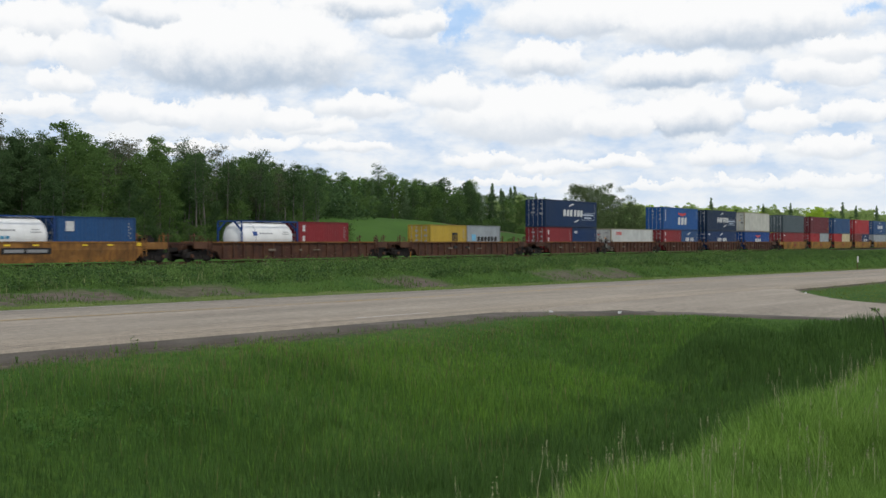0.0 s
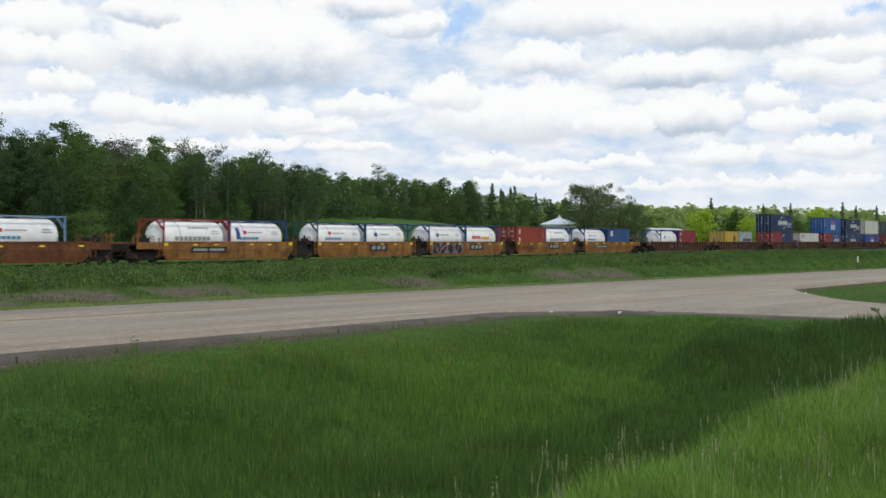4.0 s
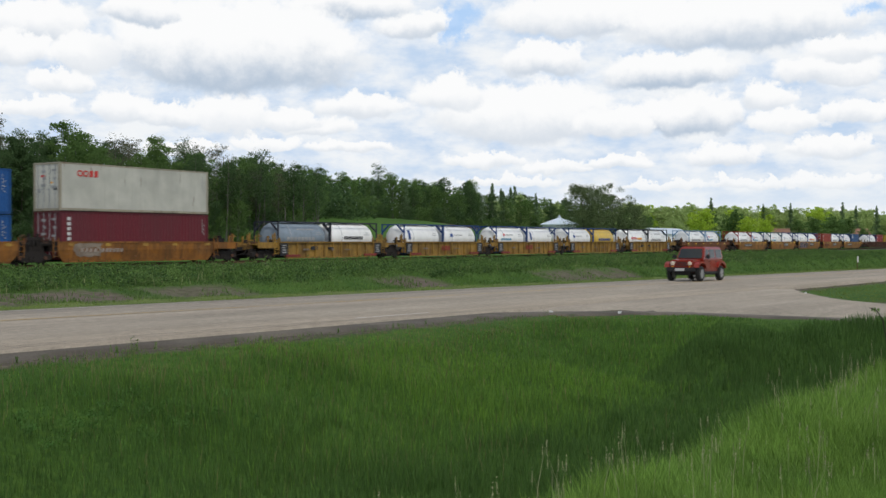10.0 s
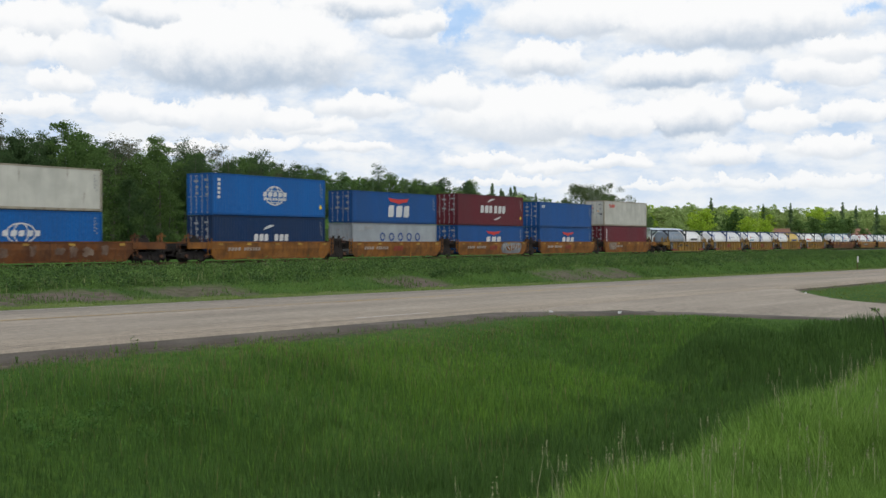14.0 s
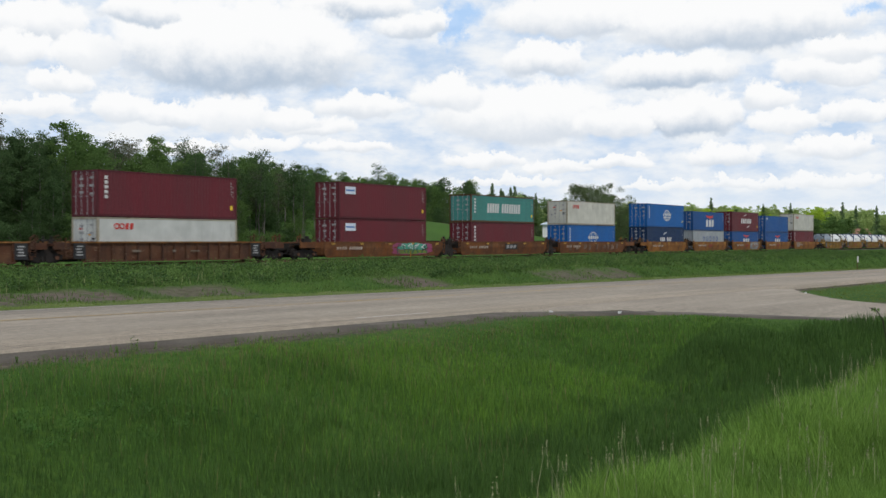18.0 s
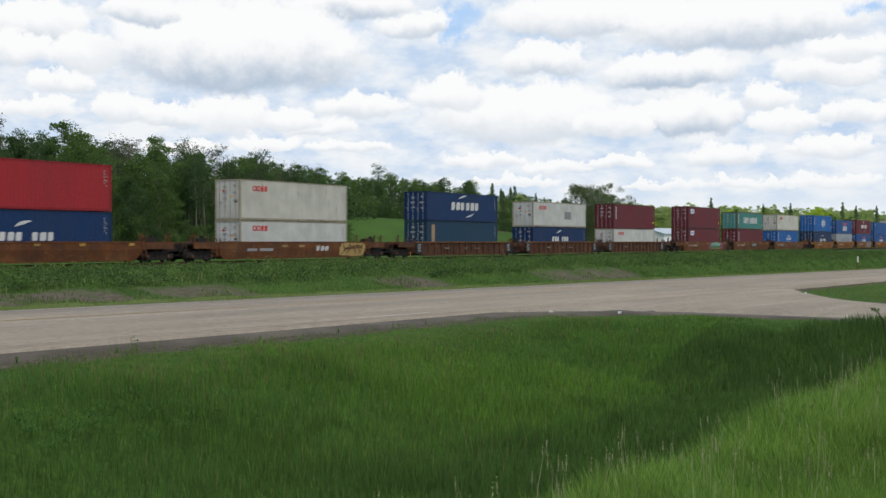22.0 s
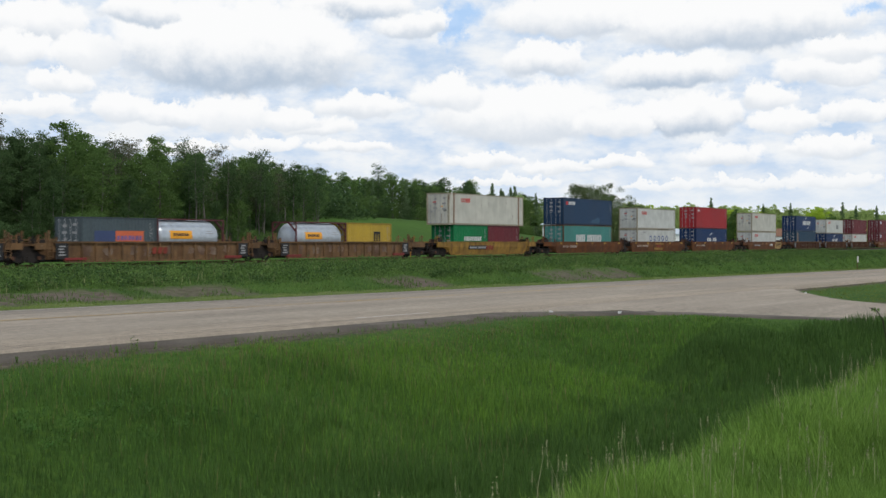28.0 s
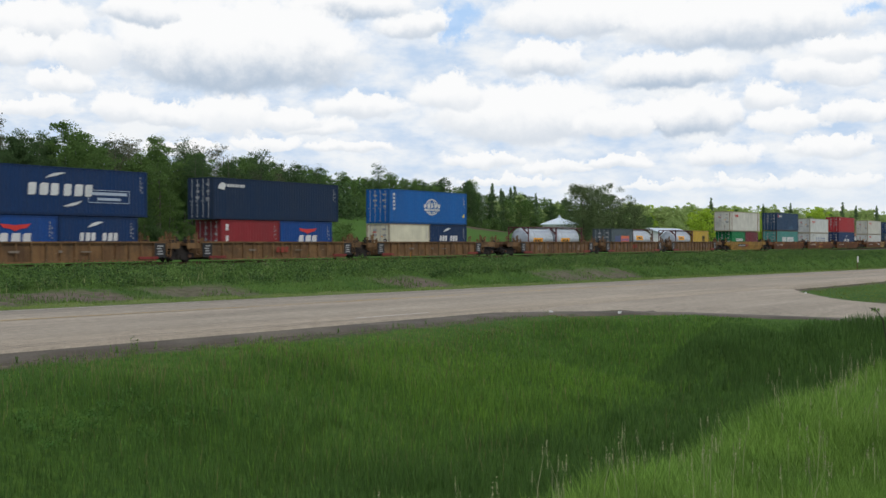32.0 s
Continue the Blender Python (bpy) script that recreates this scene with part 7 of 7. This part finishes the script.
    tagged(new("ditch_grass", me), "tall lush green grass filling the ditch", "grass", kind="stuff")
    # the bank by the camera
    n = 120000
    y = rng.uniform(0.9, BANK + 0.9, n)
    x = 2.0 + rng.random(n) * (np.minimum(5.2 * y + 2.5, 30) - 2.0)
    keep = (x + 0.66 * y > 6.0) & (rng.random(n) < np.clip(10.0 / (x + 0.66 * y), 0.3, 1))
    x, y = x[keep], y[keep]
    far = x + 0.66 * y
    h = (0.13 + 0.16 * patchy(x, y, 1.2, 2) + 0.06 * patchy(x, y, 4.0, 72)) * rng.uniform(0.5, 1.25, len(x))
    w = np.clip(0.0006 * far, 0.005, 0.014)
    me = tris_mesh("bank_grass", blades(rng, x, y, h, w, 0.45), GRASS_PALE)
    tagged(new("bank_grass", me), "pale green grass on the near bank", "grass", kind="stuff")
    # the same grass out to the sides, shorter and thinner
    n = 60000
    y = rng.uniform(-12.0, 13.9, n)
    x = rng.uniform(-40, 28, n)
    keep = ((x < y * 0.62 - 0.6) | (y < 0.9)) & (x ** 2 + y ** 2 > 2.5) & (x < 27.5)
    x, y = x[keep], y[keep]
    me = tris_mesh("field_grass", blades(rng, x, y, rng.uniform(0.10, 0.22, len(x)), np.full(len(x), 0.03), 0.4, 1), GRASS)
    tagged(new("field_grass", me), "rough green grass around the bank", "grass", kind="stuff")
    # seed stalks along the bank
    n = 230
    y = rng.uniform(1.6, BANK + 0.9, n)
    x = 3.0 + rng.random(n) * (np.minimum(5.0 * y + 2.0, 26) - 3.0)
    h = rng.uniform(0.25, 0.75, n) * rng.uniform(0.7, 1.0, n)
    st = blades(rng, x, y, h, np.full(n, 0.0042), 0.25)
    tips = st.reshape(n, 9, 3)[:, 8, :]
    cards = leaf_cards(rng, tips - np.array([0, 0, 0.05]), np.full(n, 0.0045), n * 26, 0.010, 14.0)
    q = cards.reshape(-1, 4, 3)
    tri = np.concatenate([st, q[:, [0, 1, 2]].reshape(-1, 3), q[:, [0, 2, 3]].reshape(-1, 3)])
    tagged(new("dry_stalks", tris_mesh("dry_stalks", tri, STRAW)), "dry pale seed stalks above the grass", "grass", kind="stuff")
    # taller dry tufts on the rim of the bank
    r7 = np.random.default_rng(91)
    tri = []
    for x0, hh in ((9.9, 0.50), (6.7, 0.52), (5.8, 0.70), (4.8, 0.62), (12.3, 0.60), (11.6, 0.50), (13.2, 0.55), (8.3, 0.34), (7.6, 0.36)):
        k = 6
        xx, yy, hs = x0 + r7.normal(0, 0.07, k), 3.0 + r7.normal(0, 0.07, k), hh * r7.uniform(0.55, 1.0, k)
        st = blades(r7, xx, yy, hs, np.full(k, 0.0042), 0.18)
        tri.append(st)
        ends = st.reshape(k, 9, 3)[:, 8, :]
        q = leaf_cards(r7, ends - np.array([0, 0, 0.05]), np.full(k, 0.0045), k * 28, 0.010, 14.0).reshape(-1, 4, 3)
        tri += [q[:, [0, 1, 2]].reshape(-1, 3), q[:, [0, 2, 3]].reshape(-1, 3)]
    tagged(new("dry_tufts", tris_mesh("dry_tufts", np.concatenate(tri), STRAW)), "tall dry grass tufts on the rim of the bank", "grass", kind="stuff")
    # verge beyond the road and the railway bank
    n = 190000
    y = rng.uniform(25.0, 53.6, n)
    x = y * 0.66 - 2 + rng.random(n) ** 1.5 * (210 - y * 0.66)
    cut = (y > 32.4) & (y < 35.8) & np.any([(x > x0) & (x < x1) for x0, x1, most in BARE], axis=0) & (patchy(x, y, 0.9, 7) > 0.30)
    keep = (~cut | (rng.random(n) < 0.10)) & (y > 32.3 + 0.7 * patchy(x, y, 0.7, 51))
    x, y = x[keep], y[keep]
    far = x + 0.66 * y
    tall = np.where(y < 37, 0.17, np.where(y < 46, 0.25, 0.18))
    h = tall * (0.55 + 0.9 * patchy(x, y, 0.8, 4)) * rng.uniform(0.6, 1.25, len(x))
    w = np.clip(0.0008 * far, 0.025, 0.12)
    me = tris_mesh("railway_bank_weeds", blades(rng, x, y, h, w, 0.5, 1), WEED)
    tagged(new("railway_bank_weeds", me), "dense green weeds on the railway bank", "weeds", kind="stuff")
    # the shorter, paler grass between the bank and the road
    r6 = np.random.default_rng(52)
    n = 60000
    y = r6.uniform(25.0, 33.2, n)
    x = y * 0.66 - 2 + r6.random(n) ** 1.4 * (210 - y * 0.66)
    me = tris_mesh("roadside_grass", blades(r6, x, y, (0.04 + 0.07 * patchy(x, y, 0.9, 53)) * r6.uniform(0.6, 1.2, n), np.clip(0.0007 * (x + 0.66 * y), 0.02, 0.09), 0.5, 1),
                   surface("mown_grass", (0.175, 0.245, 0.062), 0.8, dirt=(0.125, 0.185, 0.048), dirt_amount=0.8, fine=1.0, bump=0.0, vary=0.25, island=True, translucent=0.3, gloss=0.1))
    tagged(new("roadside_grass", me), "short pale green grass between bank and road", "grass", kind="stuff")
    r5 = np.random.default_rng(44)
    n = 3200
    y = r5.uniform(35.5, 52.0, n)
    x = y * 0.66 - 2 + r5.random(n) ** 1.3 * (150 - y * 0.66)
    keep = patchy(x, y, 0.35, 45) > 0.45
    x, y = x[keep], y[keep]
    me = tris_mesh("bank_stems", blades(r5, x, y, r5.uniform(0.25, 0.60, len(x)), np.full(len(x), 0.03), 0.4), surface("pale_bank_stems", (0.24, 0.27, 0.11), 0.8, fine=3.0, bump=0.0, vary=0.35, island=True, translucent=0.3))
    tagged(new("bank_stems", me), "pale dry stems among the railway bank weeds", "weeds", kind="stuff")
    # leafy clumps on the railway bank
    for name, m, seed, count, lo, hi in (("bank_clumps", WEED, 31, 2600, 35.6, 52.0), ("bank_clumps_dark", surface("dark_weeds", (0.056, 0.108, 0.030), 0.7, fine=1.0, bump=0.0, vary=0.35, island=True, translucent=0.3, gloss=0.2), 32, 1300, 35.0, 48.0)):
        r2 = np.random.default_rng(seed)
        cy = r2.uniform(lo, hi, count)
        cx = cy * 0.66 + r2.random(count) ** 1.4 * 150
        spare = (cy < 36.2) & np.any([(cx > x0) & (cx < x1) for x0, x1, most in BARE], axis=0) & (r2.random(count) < 0.8)
        cy = np.where(spare, cy + 4.0, cy)
        rad = r2.uniform(0.18, 0.55, count) * (1 + 0.6 * patchy(cx, cy, 0.5, 61))
        cen = np.stack([cx, cy, ground_z(cx, cy) + 0.35 * rad], 1)
        me = quads_mesh(name, leaf_cards(r2, cen, rad, count * 60, 0.105), m)
        tagged(new(name, me), "leafy weed clumps on the railway bank", "weeds", kind="stuff")
    # tall weeds at the edge of the gravel
    r3 = np.random.default_rng(8)
    tri = []
    for x0, hh in ((12.3, 0.27), (12.5, 0.20), (12.05, 0.14), (12.9, 0.12), (10.2, 0.10), (14.6, 0.09), (17.6, 0.10), (9.6, 0.08), (20.9, 0.09)):
        y0 = 14.1 + r3.uniform(-0.2, 0.25)
        xx, yy = x0 + r3.normal(0, 0.05, 5), y0 + r3.normal(0, 0.05, 5)
        tri.append(blades(r3, xx, yy, r3.uniform(0.7, 1.1, 5) * hh, np.full(5, 0.012), 0.25))
        cz = float(ground_z(x0, y0))
        cen = np.stack([np.full(6, x0), np.full(6, y0), cz + hh * np.linspace(0.25, 0.95, 6)], 1)
        q = leaf_cards(r3, cen, np.full(6, 0.20 * hh), 34, 0.030).reshape(-1, 4, 3)
        tri += [q[:, [0, 1, 2]].reshape(-1, 3), q[:, [0, 2, 3]].reshape(-1, 3)]
    m = 1500
    xx = r3.uniform(7.5, 27.0, m)
    yy = 13.7 + np.abs(r3.normal(0, 0.45, m))
    tri.append(blades(r3, xx, yy, r3.uniform(0.03, 0.12, m) * (1.3 - smooth01(yy, 13.7, 15.0)), np.full(m, 0.011), 0.5))
    tagged(new("roadside_weeds", tris_mesh("roadside_weeds", np.concatenate(tri), WEED)), "scattered leafy weeds at the road edge", "weeds", kind="stuff")
    # the grass beyond the side road
    n = 26000
    y = rng.uniform(4.0, 14.4, n)
    x = rng.uniform(36, 120, n)
    keep = x > 36.4 + 15.0 * np.clip((y - 6.0) / 8.8, 0, 2) ** 1.5
    x, y = x[keep], y[keep]
    me = tris_mesh("verge_grass", blades(rng, x, y, rng.uniform(0.04, 0.10, len(x)), np.full(len(x), 0.04), 0.5, 1), surface("short_lawn", (0.150, 0.180, 0.040), 0.8, dirt=(0.115, 0.145, 0.034), dirt_amount=0.8, fine=1.2, bump=0.0, vary=0.35, island=True, translucent=0.3, gloss=0.2))
    tagged(new("verge_grass", me), "short green grass beside the junction", "grass", kind="stuff")


make_grass()


# ---- small roadside things ----
def make_small():
    p = empty("marker_post", "white roadside marker post with a square plate", "post")
    p.matrix_basis = pose(112.0, 26.4, float(ground_z(112.0, 26.4)))
    part("post", Shape().box(-0.03, 0.03, -0.05, 0.01, 0, 1.3), RUST, p)
    part("plate", Shape().box(-0.24, 0.24, -0.08, -0.055, 0.75, 1.35), WHITE, p, "white plate")
    p = empty("orange_marker", "thin orange marker post by the track", "post")
    p.matrix_basis = pose(70.5, 49.5, float(ground_z(70.5, 49.5)))
    part("post", Shape().turned([(0, 0.032), (0.85, 0.032), (0.90, 0.015)], 8, "z"), surface("faded_orange", (0.40, 0.17, 0.03), 0.7), p)
    for x, y in ((45.2, 12.6), (26.2, 13.9), (27.2, 12.4)):
        part("litter", Shape().prism([(0, 0), (0.08, 0.01), (0.11, 0.06), (0.03, 0.07)], 0, 0.06), WHITE, None, "scrap of white litter", at=(x, y, float(ground_z(x, y)) + 0.03))["category"] = "litter"


make_small()


def make_tall_weed():
    w = empty("tall_weed", "tall dry weed stem with a drooping top on the bank", "weed")
    x, y = 12.52, 2.66
    w.matrix_basis = pose(x, y, float(ground_z(x, y)) - 0.03, 0, 0, -56)
    v, f = [], []
    pts = [(0.05, 0, 0), (0.04, 0.02, 0.35), (0.02, 0.02, 0.70), (-0.03, 0.0, 0.92), (-0.10, 0.0, 1.02), (-0.17, 0.0, 1.04)]
    for p, q, r in zip(pts, pts[1:], (0.009, 0.008, 0.007, 0.006, 0.005)):
        tube(v, f, p, q, r, r * 0.9, 5)
    sh = Shape()
    sh.add(v, f)
    part("stem", sh, surface("dark_dry_stem", (0.045, 0.040, 0.025), 0.9), w)
    rng = np.random.default_rng(4)
    cen = np.array(pts[1:5])
    q = leaf_cards(rng, cen, np.full(4, 0.05), 9, 0.05)
    o = new("leaves", quads_mesh("leaves", q, WEED))
    o.parent = w
    o["kind"] = "stuff"


make_tall_weed()


# ---- everything that moves ----
def motions():
    times = [0, 3, 6, 9, 12, 15, 18, 21, 24, 27, 30, 32]
    for thing, p, z in MOVING:
        walk(thing, [(t, pose(p + run(t), CENTRE, z)) for t in times])
    # wheels of the train: the two axles of a truck each have one turning, shared by all trucks
    shared = {}
    for w, dx in WHEELSETS:
        if dx not in shared:
            walk(w, [(i / FPS, Matrix.Translation((dx, 0, 0.42)) @ Matrix.Rotation(run(i / FPS) / 0.42, 4, "Y")) for i in range(0, 961)])
            shared[dx] = (w.animation_data.action, w.animation_data.action_slot)
        else:
            w.rotation_mode = "QUATERNION"
            keys = w.animation_data_create()
            keys.action = shared[dx][0]
            keys.action_slot = shared[dx][1]
    def car_x(t):
        return 29.35 - 28.2 * (t - 11.0)
    rows = []
    for t in (0, 3, 6.87, 8, 9, 10, 11, 12, 13.9, 18, 25, 32):
        x = car_x(t)
        z = float(road_z(x)) + 0.026
        slope = 0.53 if -60 < x < 150 else 0.0
        rows.append((t, pose(x, CAR_Y, z, 0, -slope, 180)))
    walk(CAR, rows)
    spin = radians(78)
    for w, x, y in CAR_WHEELS:
        walk(w, [(0, Matrix.Translation((x, y, 0.395)))] + [(8 + i / FPS, Matrix.Translation((x, y, 0.395)) @ Matrix.Rotation(spin * i, 4, "Y")) for i in range(0, 126)]
             + [(32, Matrix.Translation((x, y, 0.395)) @ Matrix.Rotation(spin * 125, 4, "Y"))])


motions()
